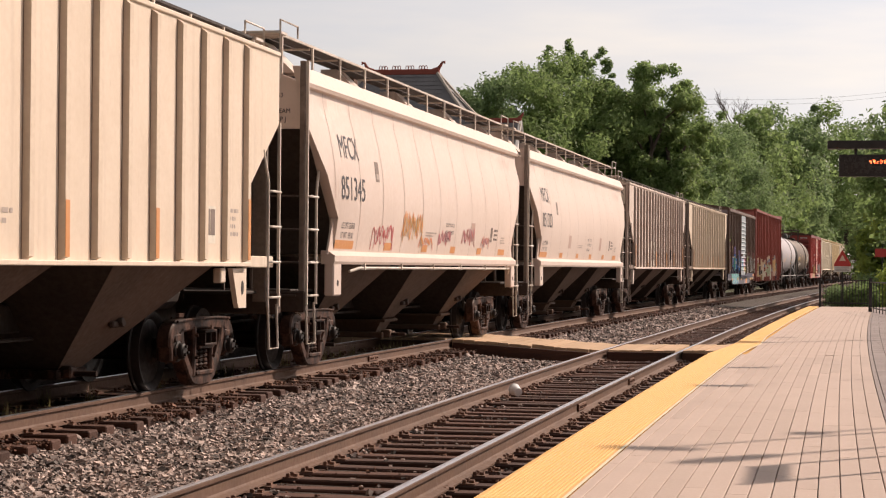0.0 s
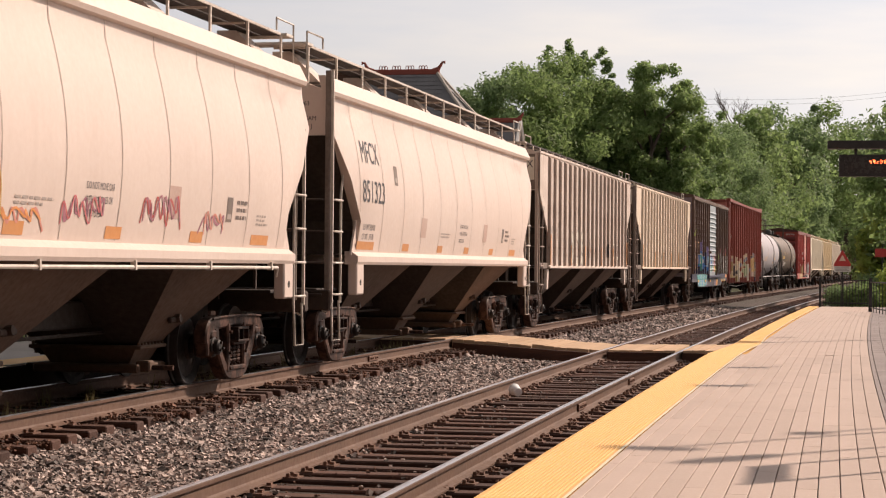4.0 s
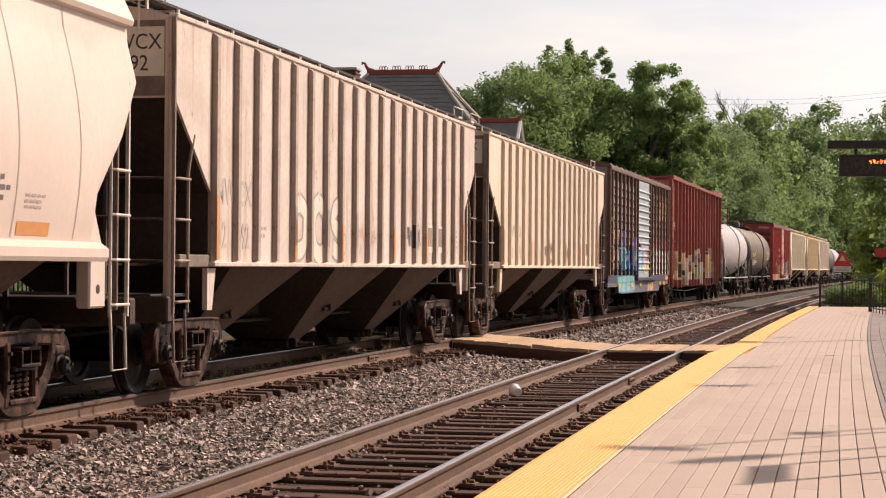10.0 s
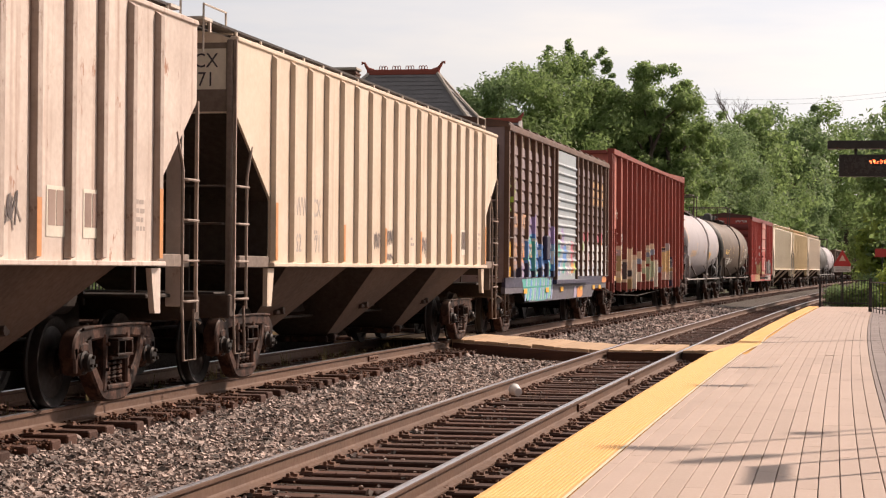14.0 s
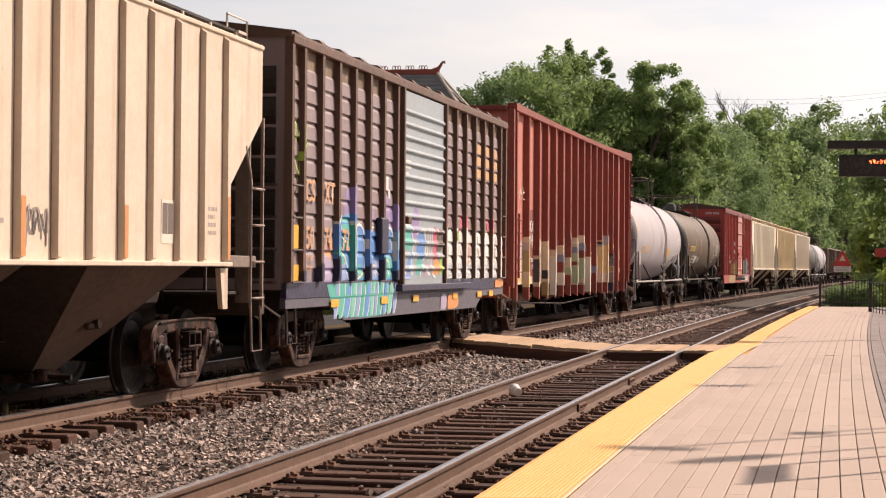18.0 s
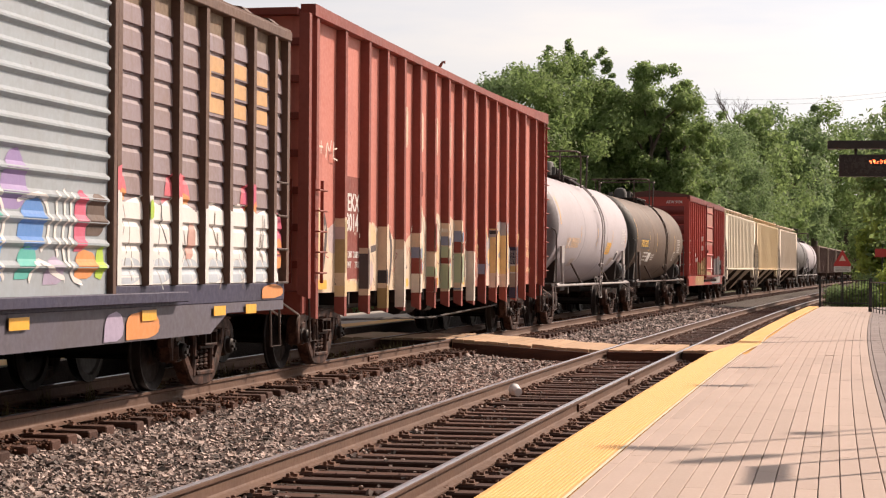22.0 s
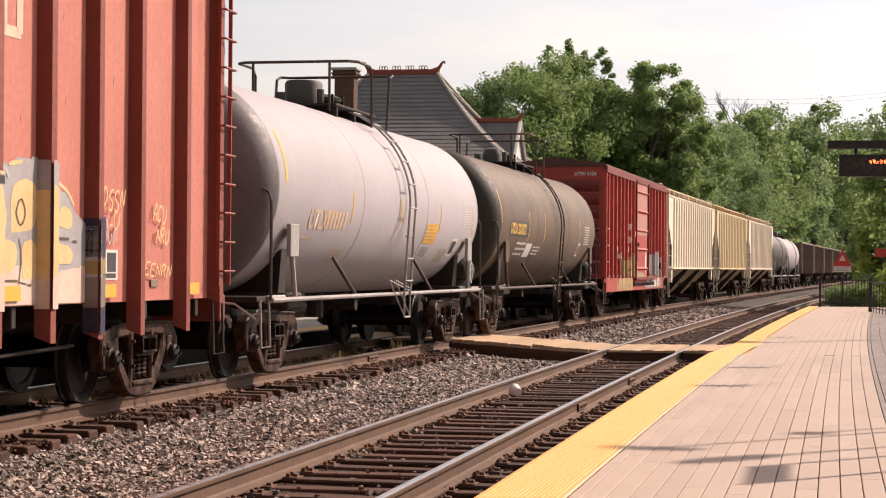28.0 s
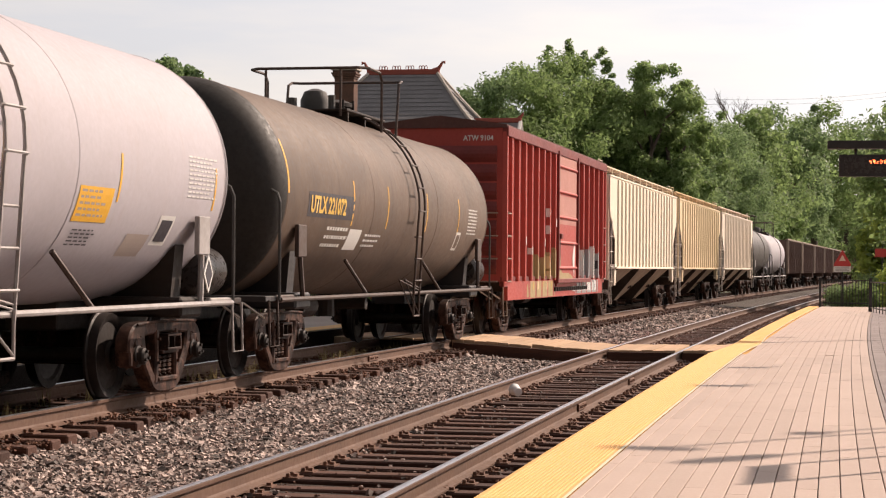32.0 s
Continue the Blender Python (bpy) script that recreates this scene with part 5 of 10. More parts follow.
    for text, z, size in (("MFCX", 2.96, 0.47), (number, 2.38, 0.47)):
        lettering(text, size, M["black_mark"], car, Matrix.Translation((0, y0 + (0.06 if text == "MFCX" else 0), z)) @ side, "reporting_mark", 0.84 if text == "MFCX" else 0.96, skin=sx_)
    for text, z in (("LD LMT 226900", 1.97), ("LT WT   59100", 1.83)):
        lettering(text, 0.125, M["black_mark"], car, Matrix.Translation((0, y0 + 0.12, z)) @ side, "weight_stencil", 0.85, skin=sx_)
    for y, w in ((y0 - 0.1, 1.0), (y0 + 2.75, 0.45), (y0 + 5.35, 0.42), (y0 + 7.65, 0.42), (y0 + 10.1, 0.42), (y0 + 12.3, 0.7)):
        g = Geo()
        patch(g, sx_, y, y + w, 1.68, 1.80)
        part("reflector", g, M["orange_mark"], car, "faded orange reflective strip")
    # stencils: a dark test plate by the number, a worn panel, the hatch warning, small lines
    def plate(y, z, w, h, mat, label):
        g = Geo()
        patch(g, sx_, y, y + w, z, z + h)
        part("stencil_panel", g, M[mat], car, label)
    plate(y0 + 2.0, 2.70, 0.22, 0.30, "dark_plate", "small dark stencil panel")
    plate(y0 + 3.9, 1.92, 0.42, 0.32, "worn_red", "worn reddish stencil panel")
    plate(y0 + 9.3, 1.92, 0.36, 0.34, "worn_red", "worn reddish stencil panel")
    plate(y0 + 11.25, 1.93, 0.2, 0.28, "dark_plate", "small dark stencil panel")
    g = Geo()
    patch(g, lambda z: sx_(z) + 0.002, y0 + 2.04, y0 + 2.18, 2.74, 2.82)
    patch(g, lambda z: sx_(z) + 0.002, y0 + 11.28, y0 + 11.42, 1.96, 2.02)
    part("panel_field", g, M["faded_mark"], car)
    for n_, text in enumerate(("DO NOT MOVE CAR", "WITH HATCHES OR", "GATES OPEN")):
        lettering(text, 0.095, M["black_mark"], car, Matrix.Translation((0, y0 + 7.05, 2.14 - 0.13 * n_)) @ side, "warning_stencil", 0.8, skin=sx_)
    stencils(car, at, y0 + 11.6, y0 + 12.1, 1.94, 2.2, 3, M["dark_plate"], rnd)
    stencils(car, at, y0 + 12.4, y0 + 12.9, 1.9, 2.05, 3, M["faded_mark"], rnd)
    stencils(car, at, y0 + 5.5, y0 + 6.4, 1.93, 2.03, 2, M["faded_mark"], rnd)
    if graffiti:
        for ya, yb, za, zb, mats, n_ in ((-4.85, -3.5, 1.66, 2.16, ("red", "rose_red"), 6), (-3.0, -1.6, 1.68, 2.46, ("orange", "orange", "gold"), 8), (-1.7, -0.75, 1.72, 1.98, ("pink", "orange"), 5), (-0.3, 0.75, 1.72, 2.16, ("purple", "rose_red"), 5), (1.75, 2.85, 1.72, 2.25, ("red", "purple"), 6), (3.6, 4.4, 1.75, 2.1, ("purple", "pink"), 4)):
            scribble(car, at, ya, yb, za, zb, mats, n_, rnd)
    MOVING.append((car, mid))
    return car


for key, rgb in (("red", (0.5, 0.1, 0.09)), ("rose_red", (0.60, 0.16, 0.17)), ("orange", (0.75, 0.3, 0.1)), ("pink", (0.68, 0.28, 0.22)), ("purple", (0.4, 0.16, 0.2)), ("blue", (0.10, 0.26, 0.60)), ("sky", (0.28, 0.47, 0.62)), ("teal", (0.10, 0.46, 0.40)),
                 ("white", (0.78, 0.75, 0.72)), ("hot_pink", (0.62, 0.12, 0.2)), ("violet", (0.32, 0.24, 0.46)), ("black", (0.04, 0.035, 0.04)), ("cream", (0.76, 0.57, 0.32)), ("mint", (0.42, 0.50, 0.33)), ("grey", (0.35, 0.36, 0.36)), ("gold", (0.55, 0.36, 0.10)), ("lime", (0.42, 0.6, 0.08))):
    M["spray_" + key] = surface("spray_paint_" + key, rgb, tuple(c * 0.75 for c in rgb), 0.55, amount=0.35, bump=0)


def box_ends(car, half_l, w, z0, z1, mat, n=7):
    """Corrugated steel ends of a boxcar: rolled ridges across an end sheet."""
    for d in (-1, 1):
        g = Geo()
        y = d * half_l
        for k in range(n):
            za = z0 + 0.15 + (z1 - z0 - 0.5) * k / n
            h = (z1 - z0 - 0.5) / n
            prof = [(y, za), (y + d * 0.055, za + h * 0.25), (y + d * 0.07, za + h * 0.45), (y + d * 0.055, za + h * 0.65), (y, za + h * 0.9)]
            g.prism(prof[::d], -w + 0.12, w - 0.12, "x")
        part("end_corrugation", g, mat, car)


def boxcar(name, label, S0, S1, skin, rib_mat, roof_mat, end_mat, z_low, z_floor, z_top, ribs_a, ribs_b, door_a, door_b, door_mat, seed, plain_door=False, roof_ridges=14, sill_mat=None, rail_mat=None, skirt=False):
    """A steel boxcar with outside posts and one sliding door a side."""
    mid, half = (S0 + S1) / 2, (S1 - S0) / 2
    H = half - 0.52
    car = thing(name, label, "boxcar", group="freight train")
    W = 1.44
    g = Geo()
    g.prism([(-W, z_floor), (W, z_floor), (W, z_top), (-W, z_top)], -H, H, "y")
    body = part("body", g, skin, car)
    r = Geo()
    r.prism([(-W - 0.09, z_top - 0.02), (W + 0.09, z_top - 0.02), (W + 0.09, z_top + 0.05), (0, z_top + 0.24), (-W - 0.09, z_top + 0.05)], -H - 0.03, H + 0.03, "y")
    roof = part("roof", r, roof_mat, car)
    for k in range(roof_ridges):
        y = -H + 2 * H * (k + 0.5) / roof_ridges
        q = Geo()
        q.prism([(-W - 0.08, z_top + 0.05), (W + 0.08, z_top + 0.05), (W, z_top + 0.12), (0, z_top + 0.31), (-W, z_top + 0.12)] if not skirt else [(-W - 0.02, z_top + 0.06), (W + 0.02, z_top + 0.06), (W - 0.1, z_top + 0.10), (0, z_top + 0.28), (-W + 0.1, z_top + 0.10)], y - 0.12, y + 0.12, "y")
        part("roof_ridge", q, roof_mat, roof)
    for sx in (-1, 1):
        part("top_rail", Geo().block(*sorted((sx * (W - 0.02), sx * (W + 0.12))), -H, H, z_top - (0.19 if skirt else 0.10), z_top + 0.02, 0.01), rib_mat, car)
        part("floor_rail", Geo().block(*sorted((sx * (W - 0.04), sx * (W + 0.04))), -H, H, z_floor - 0.12, z_floor + 0.10, 0.008), rail_mat or rib_mat, car)
    # deep side sill between the trucks
    for sx in (-1, 1):
        if skirt:
            # a straight skirt the whole way, cut back at the steps
            k = Geo().prism([(-H, z_floor), (-H, z_floor - 0.09), (-H + 0.42, z_floor - 0.09), (-H + 0.42, z_low), (H - 0.42, z_low), (H - 0.42, z_floor - 0.09), (H, z_floor - 0.09), (H, z_floor)], *sorted((sx * (W - 0.05), sx * (W + 0.045))), "x")
            part("side_sill", k, sill_mat or skin, car)
            continue
        k = Geo().prism([(-H, z_floor - 0.1), (-H, z_floor - 0.24), (-H + 2.3, z_floor - 0.24), (-H + 2.9, z_low), (H - 2.9, z_low), (H - 2.3, z_floor - 0.24), (H, z_floor - 0.24), (H, z_floor - 0.1)], *sorted((sx * (W - 0.05), sx * (W + 0.03))), "x")
        part("side_sill", k, sill_mat or skin, car)
    z0, z1 = z_floor + (0.1 if not skirt else 0.0), z_top - 0.1
    post = Geo().hexa([(0, -0.075, z0), (0.10, -0.055, z0), (0.10, 0.055, z0), (0, 0.075, z0)], [(0, -0.075, z1), (0.10, -0.055, z1), (0.10, 0.055, z1), (0, 0.075, z1)]).mesh("side_post", rib_mat if not skirt else skin)
    for sx in (-1, 1):
        for lo, hi, n in ((-H + 0.62, door_a - 0.28, ribs_a), (door_b + 0.28, H - 0.62, ribs_b), (-H + 0.06, H - 0.06, 2)):
            for i in range(n):
                ob = part("side_post", post, rib_mat, car)
                ob.matrix_basis = pose(sx * W, lo + (hi - lo) * i / (n - 1), 0, 0, 0, 0 if sx > 0 else 180)
    # door with pressed ridges, on rails
    for sx in (-1, 1):
        d = Geo()
        d.block(*sorted((sx * (W + 0.02), sx * (W + 0.09))), door_a, door_b, z_floor + (0.02 if not skirt else -0.16), z_top - 0.12, 0.01)
        door = part("door", d, door_mat, car, "sliding steel door with pressed ridges")
        n = 5 if plain_door else 13
        for i in range(n):
            z = z_floor + 0.3 + (z_top - z_floor - 0.75) * i / (n - 1)
            q = Geo()
            q.prism([(sx * (W + 0.09), z - 0.055), (sx * (W + 0.135), z - 0.02), (sx * (W + 0.135), z + 0.0), (sx * (W + 0.09), z + 0.04)][::sx], door_a + 0.06, door_b - 0.06, "y")
            part("door_ridge", q, door_mat, door)
        if skirt:
            # the upper sheets have faded to a dusty pink, the latch and its bars hang at the leading edge
            for za, zb in ((z_top - 1.06, z_top - 0.5), (z_top - 1.86, z_top - 1.16), (z_top - 0.46, z_top - 0.18)):
                part("faded_sheet", Geo().box(*sorted((sx * (W + 0.09), sx * (W + 0.094))), door_a + 0.1, door_b - 0.06, za, zb), M["faded_door"], door, "sun-faded dusty pink door sheet")
            part("latch_bar", Geo().block(*sorted((sx * (W + 0.09), sx * (W + 0.14))), door_a + 0.02, door_a + 0.2, z_floor + 0.5, z_floor + 1.0, 0.02), M["black_steel"], door)
            for i in range(16):
                part("rail_bracket", Geo().block(*sorted((sx * (W + 0.045), sx * (W + 0.1))), door_a - 0.2 + 0.34 * i, door_a - 0.1 + 0.34 * i, z_floor - 0.27, z_floor - 0.17, 0.01), M["black_steel"], car)
        t = Geo()
        t.block(*sorted((sx * (W + 0.05), sx * (W + 0.15))), door_a - 0.1, door_a, z_floor - 0.02, z_top - 0.1, 0.01)
        t.block(*sorted((sx * (W + 0.05), sx * (W + 0.15))), door_b, door_b + 0.1, z_floor - 0.02, z_top - 0.1, 0.01)
        part("door_track", Geo().block(*sorted((sx * (W + 0.05), sx * (W + 0.16))), door_a - 0.2, door_b + 2.2, z_floor - 0.08, z_floor + 0.03, 0.01), rail_mat or rib_mat, car)
        t.block(*sorted((sx * (W + 0.12), sx * (W + 0.2))), door_a + 0.02, door_a + 0.25, z_floor + 1.0, z_floor + 1.12, 0.015)
        part("door_frame", t, rib_mat, door)
    box_ends(car, H, W, z_floor, z_top, end_mat)
    iron = M["dark_ladder"] if seed == 1 else M["worn_ladder"]
    for d in (-1, 1):
        for i in range(4):
            z = z_floor + (0.1 + 0.42 * i if not skirt else 0.475 * i)
            part("grab_iron", Geo().tube([(W, d * (H - 0.06), z + 0.05), (W + 0.1, d * (H - 0.07), z), (W + 0.1, d * (H - 0.5), z), (W, d * (H - 0.52), z + 0.05)], 0.015, 5), iron, car)
            part("grab_iron", Geo().tube([(W - 0.1, d * H, z), (W - 0.1, d * (H + 0.12), z), (W - 0.55, d * (H + 0.12), z), (W - 0.55, d * H, z)], 0.015, 5), iron, car)
        s_ = Geo()
        stirrup(s_, W, d * (H - 0.3), 0.42, z_floor - 0.05, 0.4)
        part("sill_step", s_, iron, car)
    u = Geo()
    u.block(-0.2, 0.2, -half + 0.5, half - 0.5, 0.72, z_floor - 0.05, 0.02)
    for i in range(9):
        y = -H + 1 + (2 * H - 2) * i / 8
        u.block(-W + 0.1, W - 0.1, y - 0.05, y + 0.05, z_floor - 0.22, z_floor - 0.02, 0.01)
    part("underframe", u, M["black_steel"], car)
    part("air_reservoir", Geo().cyl((0.5, -0.6, 0.75), (0.5, 0.3, 0.75), 0.2, 12), M["black_steel"], car)
    part("brake_cylinder", Geo().cyl((0.5, 1.2, 0.78), (0.5, 1.8, 0.78), 0.13, 12), M["black_steel"], car)
    add_couplers(car, half)
    add_trucks(car, H - 2.05, base=1.72)
    MOVING.append((car, mid))
    return car, mid, H, W


SIDE = Matrix(((0, 0, 1, 0), (1, 0, 0, 0), (0, 1, 0, 0), (0, 0, 0, 1)))


def dark_boxcar():
    car, mid, H, W = boxcar("graffiti_boxcar", "dark blue-black steel boxcar with pale door and bright graffiti", 31.2, 47.78, M["box_blue"], M["box_rib"], M["box_rib"], M["black_steel"], 0.66, 1.12, 4.40, 7, 7, -1.60, 1.55, M["door_grey"], 1, sill_mat=M["skirt_grey"], rail_mat=M["sill_blue"])
    rnd = random.Random(4)
    # pressed steps across the side sheets, between the posts
    for lo, hi in ((-H + 0.05, -1.85), (1.55, H - 0.05)):
        for i in range(11):
            z = 1.42 + i * 0.245
            g = Geo()
            g.prism([(W, z - 0.02), (W + 0.032, z - 0.012), (W + 0.022, z + 0.16), (W, z + 0.2)], lo, hi, "y")
            part("side_step", g, M["box_blue"], car)
    x = W + 0.032
    # upper sheets faded to rust yellow
    for lo, hi in ((-H + 0.05, -1.75), (1.7, H - 0.05)):
        g = Geo()
        patch(g, W + 0.001, lo, hi, 4.02, 4.3)
        part("rust_fade", g, M["rust_yellow"], car, "rusty faded top of the side sheet")
    def pr(z):
        # depth of the pressed side at a height
        u = (z - 1.40) % 0.245
        return W + (0.033 - 0.01 * u / 0.17 if u < 0.17 else 0.023 * max(0.0, 1 - (u - 0.17) / 0.045))
    def dr(z):
        # depth of the door's ridges at a height
        u = (z - 1.42 + 0.055) % 0.2108
        return W + 0.09 + 0.045 * (min(u / 0.035, 1.0) if u < 0.055 else max(0.0, 1 - (u - 0.055) / 0.04))
    posts = [-H + 0.62 + (-1.88 + H - 0.62) * i / 6 for i in range(7)] + [1.83 + (H - 0.62 - 1.83) * i / 6 for i in range(7)]
    near_half = Side(pr, posts[:7] + [-H + 0.06], -H, -1.62, 0.075, 0.055, 0.10, W)
    far_half = Side(pr, posts[7:] + [H - 0.06], 1.66, H, 0.075, 0.055, 0.10, W)
    far_half.flanks = []
    leaf_ = Side(dr, [], -1.54, 1.49, 0.0, 0.0, 0.0, W)
    skirt = Side(lambda z: W + 0.03 if z < 1.0 else W + 0.04, [], -H, H, 0.0, 0.0, 0.0, W)
    def put(sd, pts, mat, label="sprayed graffiti letter fill"):
        sd.spray(car, puff(pts), M["spray_" + mat], label)
    def edge(sd, pts, w=0.035, mat="white"):
        sd.line(car, pts, w, M["spray_" + mat])
    B = lambda k, f=0.0: posts[k] + f * (posts[k + 1] - posts[k])
    # violet mist over the letters
    for k, f, z, r_ in ((1, 0.6, 1.45, 0.28), (2, 0.8, 2.35, 0.26), (3, 0.1, 2.4, 0.3), (4, 0.3, 2.3, 0.24), (5, 0.5, 2.3, 0.28), (5, 0.95, 2.2, 0.25)):
        c = B(k, f)
        put(near_half, [(c - r_, z - r_), (c - r_ * 0.6, z + r_ * 0.6), (c, z + r_), (c + r_ * 0.6, z + r_ * 0.4), (c + r_, z - r_)], "violet", "violet sprayed mist")
    # letters: blue and teal with white edges
    put(near_half, [(B(1, 0.3), 1.24), (B(1, 0.2), 1.5), (B(1, 0.5), 1.62), (B(1, 0.9), 1.5), (B(1, 0.95), 1.24)], "lilac")
    put(near_half, [(B(1, 0.5), 1.6), (B(1, 0.72), 1.85), (B(1, 0.85), 1.6), (B(1, 0.7), 1.5)], "orange")
    side_shape = [(B(1, 0.9), 1.23), (B(1, 0.9), 2.0), (B(2, 0.1), 2.2), (B(2, 0.5), 2.15), (B(3, 0.0), 2.2), (B(3, 0.35), 1.95), (B(3, 0.6), 2.06), (B(3, 0.95), 1.98), (B(4, 0.3), 2.0), (B(4, 0.9), 1.9), (B(5, 0.4), 2.05), (B(5, 0.9), 2.0), (-1.66, 1.95), (-1.66, 1.23)]
    near_half.spray(car, side_shape, M["spray_blue"], "blue sprayed ground of the piece", 0.02)
    put(near_half, [(B(2, 0.35), 1.8), (B(2, 0.4), 2.15), (B(2, 0.95), 2.2), (B(2, 0.95), 1.75), (B(2, 0.7), 1.62)], "teal")
    put(near_half, [(B(1, 0.92), 1.62), (B(2, 0.0), 1.78), (B(2, 0.5), 1.7), (B(2, 0.8), 1.5), (B(2, 0.4), 1.4), (B(1, 0.95), 1.5)], "teal")
    put(near_half, [(B(1, 0.96), 1.23), (B(2, 0.0), 1.46), (B(2, 0.6), 1.48), (B(2, 0.9), 1.23)], "lilac_blue")
    put(near_half, [(B(2, 0.9), 1.24), (B(2, 0.92), 2.0), (B(3, 0.06), 2.15), (B(3, 0.1), 1.24)], "teal")
    put(near_half, [(B(3, 0.1), 1.24), (B(3, 0.1), 1.46), (B(3, 0.85), 1.46), (B(3, 0.9), 1.24)], "teal")
    put(near_half, [(B(3, 0.2), 1.6), (B(3, 0.2), 1.92), (B(3, 0.5), 2.0), (B(3, 0.5), 1.6)], "sky_blue")
    put(near_half, [(B(4, 0.1), 1.24), (B(4, 0.15), 1.5), (B(4, 0.85), 1.55), (B(4, 0.9), 1.24)], "lilac_blue")
    put(near_half, [(B(5, 0.1), 1.24), (B(5, 0.05), 1.6), (B(5, 0.85), 1.62), (B(5, 0.9), 1.24)], "teal")
    put(near_half, [(B(5, 0.3), 1.7), (B(5, 0.3), 1.9), (B(5, 0.8), 1.92), (B(5, 0.8), 1.68)], "deep_blue")
    put(near_half, [(B(6, -0.06), 1.7), (B(6, -0.06), 2.02), (B(6, 0.3), 2.0), (B(6, 0.3), 1.7)], "sky")
    put(near_half, [(B(6, -0.02), 1.24), (B(6, 0.0), 1.6), (B(6, 0.3), 1.6), (B(6, 0.3), 1.24)], "sky_blue")
    edge(near_half, [(B(1, 0.92), 2.02), (B(2, 0.12), 2.19), (B(2, 0.3), 2.1), (B(2, 0.42), 1.85), (B(2, 0.75), 1.76)], 0.045)
    edge(near_half, [(B(2, 0.1), 1.72), (B(2, 0.4), 1.7), (B(2, 0.7), 1.5), (B(2, 0.8), 1.24)], 0.04)
    edge(near_half, [(B(2, 0.95), 1.3), (B(3, 0.05), 1.62), (B(3, 0.05), 1.9), (B(2, 0.92), 2.08)], 0.04)
    edge(near_half, [(B(3, 0.14), 1.5), (B(3, 0.16), 1.88), (B(3, 0.4), 2.06), (B(3, 0.7), 2.04), (B(3, 0.86), 1.85), (B(3, 0.86), 1.3)], 0.04)
    edge(near_half, [(B(3, 0.2), 1.28), (B(3, 0.5), 1.25), (B(3, 0.8), 1.34)], 0.03)
    edge(near_half, [(B(4, 0.0), 1.96), (B(4, 0.2), 2.04), (B(4, 0.5), 2.02)], 0.045)
    edge(near_half, [(B(4, 0.15), 1.3), (B(4, 0.5), 1.5), (B(4, 0.9), 1.3)], 0.03)
    edge(near_half, [(B(5, 0.1), 1.95), (B(5, 0.5), 2.08), (B(5, 0.9), 1.98), (B(5, 0.92), 1.5)], 0.045)
    edge(near_half, [(B(5, 0.3), 1.3), (B(5, 0.4), 1.55), (B(5, 0.6), 1.52), (B(5, 0.62), 1.3)], 0.03)
    edge(near_half, [(B(6, 0.1), 1.3), (B(6, 0.08), 1.9)], 0.04)
    for k in range(14):
        y_, z_ = rnd.uniform(B(2, 0), -1.8), rnd.uniform(1.4, 1.95)
        edge(near_half, [(y_, z_), (y_ + rnd.uniform(-0.06, 0.1), z_ - 0.1), (y_ + rnd.uniform(-0.1, 0.1), z_ - rnd.uniform(0.15, 0.3))], rnd.uniform(0.012, 0.03), rnd.choice(("white", "white", "deep_blue", "teal")))
    # the posts stay navy at their feet
    for k in range(7):
        put(near_half, [(posts[k] - 0.075, 1.22), (posts[k] - 0.075, 1.4 + 0.1 * (k % 3)), (posts[k] + 0.07, 1.38 + 0.1 * (k % 3)), (posts[k] + 0.07, 1.22)], "navy", "navy paint at the foot of a post")
        put(far_half, [(posts[7 + k] - 0.075, 1.22), (posts[7 + k] - 0.075, 1.5), (posts[7 + k] + 0.07, 1.48), (posts[7 + k] + 0.07, 1.22)], "navy", "navy paint at the foot of a post")
    # down the skirt: tall teal and blue leaves with white edges
    put(skirt, [(-5.85, 1.19), (-5.6, 0.9), (-5.2, 0.68), (-1.72, 0.68), (-1.72, 1.21), (-5.3, 1.2)], "teal")
    y_ = -5.45
    for k in range(13):
        w = rnd.uniform(0.22, 0.34)
        put(skirt, [(y_, 0.69), (y_ + w * 0.4, 1.19), (y_ + w, 1.2), (y_ + w * 1.1, 0.9), (y_ + w * 0.6, 0.69)], ("lilac_blue", "teal", "sky_blue", "mint_green")[k % 4])
        edge(skirt, [(y_ + w * 0.5, 0.70), (y_ + w * 1.0, 0.9), (y_ + w * 1.05, 1.2)], 0.028)
        if k in (3, 6, 9):
            put(skirt, [(y_ + w, 0.7), (y_ + w * 1.15, 0.95), (y_ + w * 1.35, 0.7)], "orange")
        y_ += w
    put(skirt, [(1.6, 0.68), (1.65, 0.96), (2.1, 0.98), (2.15, 0.68)], "lilac")
    put(skirt, [(2.2, 0.68), (2.2, 0.96), (3.1, 0.97), (3.2, 0.68)], "orange")
    put(skirt, [(H - 1.0, 1.03), (H - 1.0, 1.2), (H - 0.1, 1.2), (H - 0.1, 1.03)], "orange")
    # far half: pink tops over white letters with thin dark cracks
    F = lambda k, f=0.0: posts[7 + k] + f * (posts[8 + k] - posts[7 + k])
    for k, f, mat in ((0, 0.05, "pink_red"), (1, 0.95, "pink_red"), (2, 0.2, "pink_red"), (4, 0.9, "pink_red"), (5, 0.0, "hot_pink")):
        c = F(k, f)
        put(far_half, [(c - 0.3, 2.05), (c - 0.25, 2.3), (c, 2.44), (c + 0.25, 2.35), (c + 0.35, 2.05)], mat)
        put(far_half, [(c - 0.1, 2.05), (c, 2.22), (c + 0.3, 2.2), (c + 0.32, 2.05)], "orange")
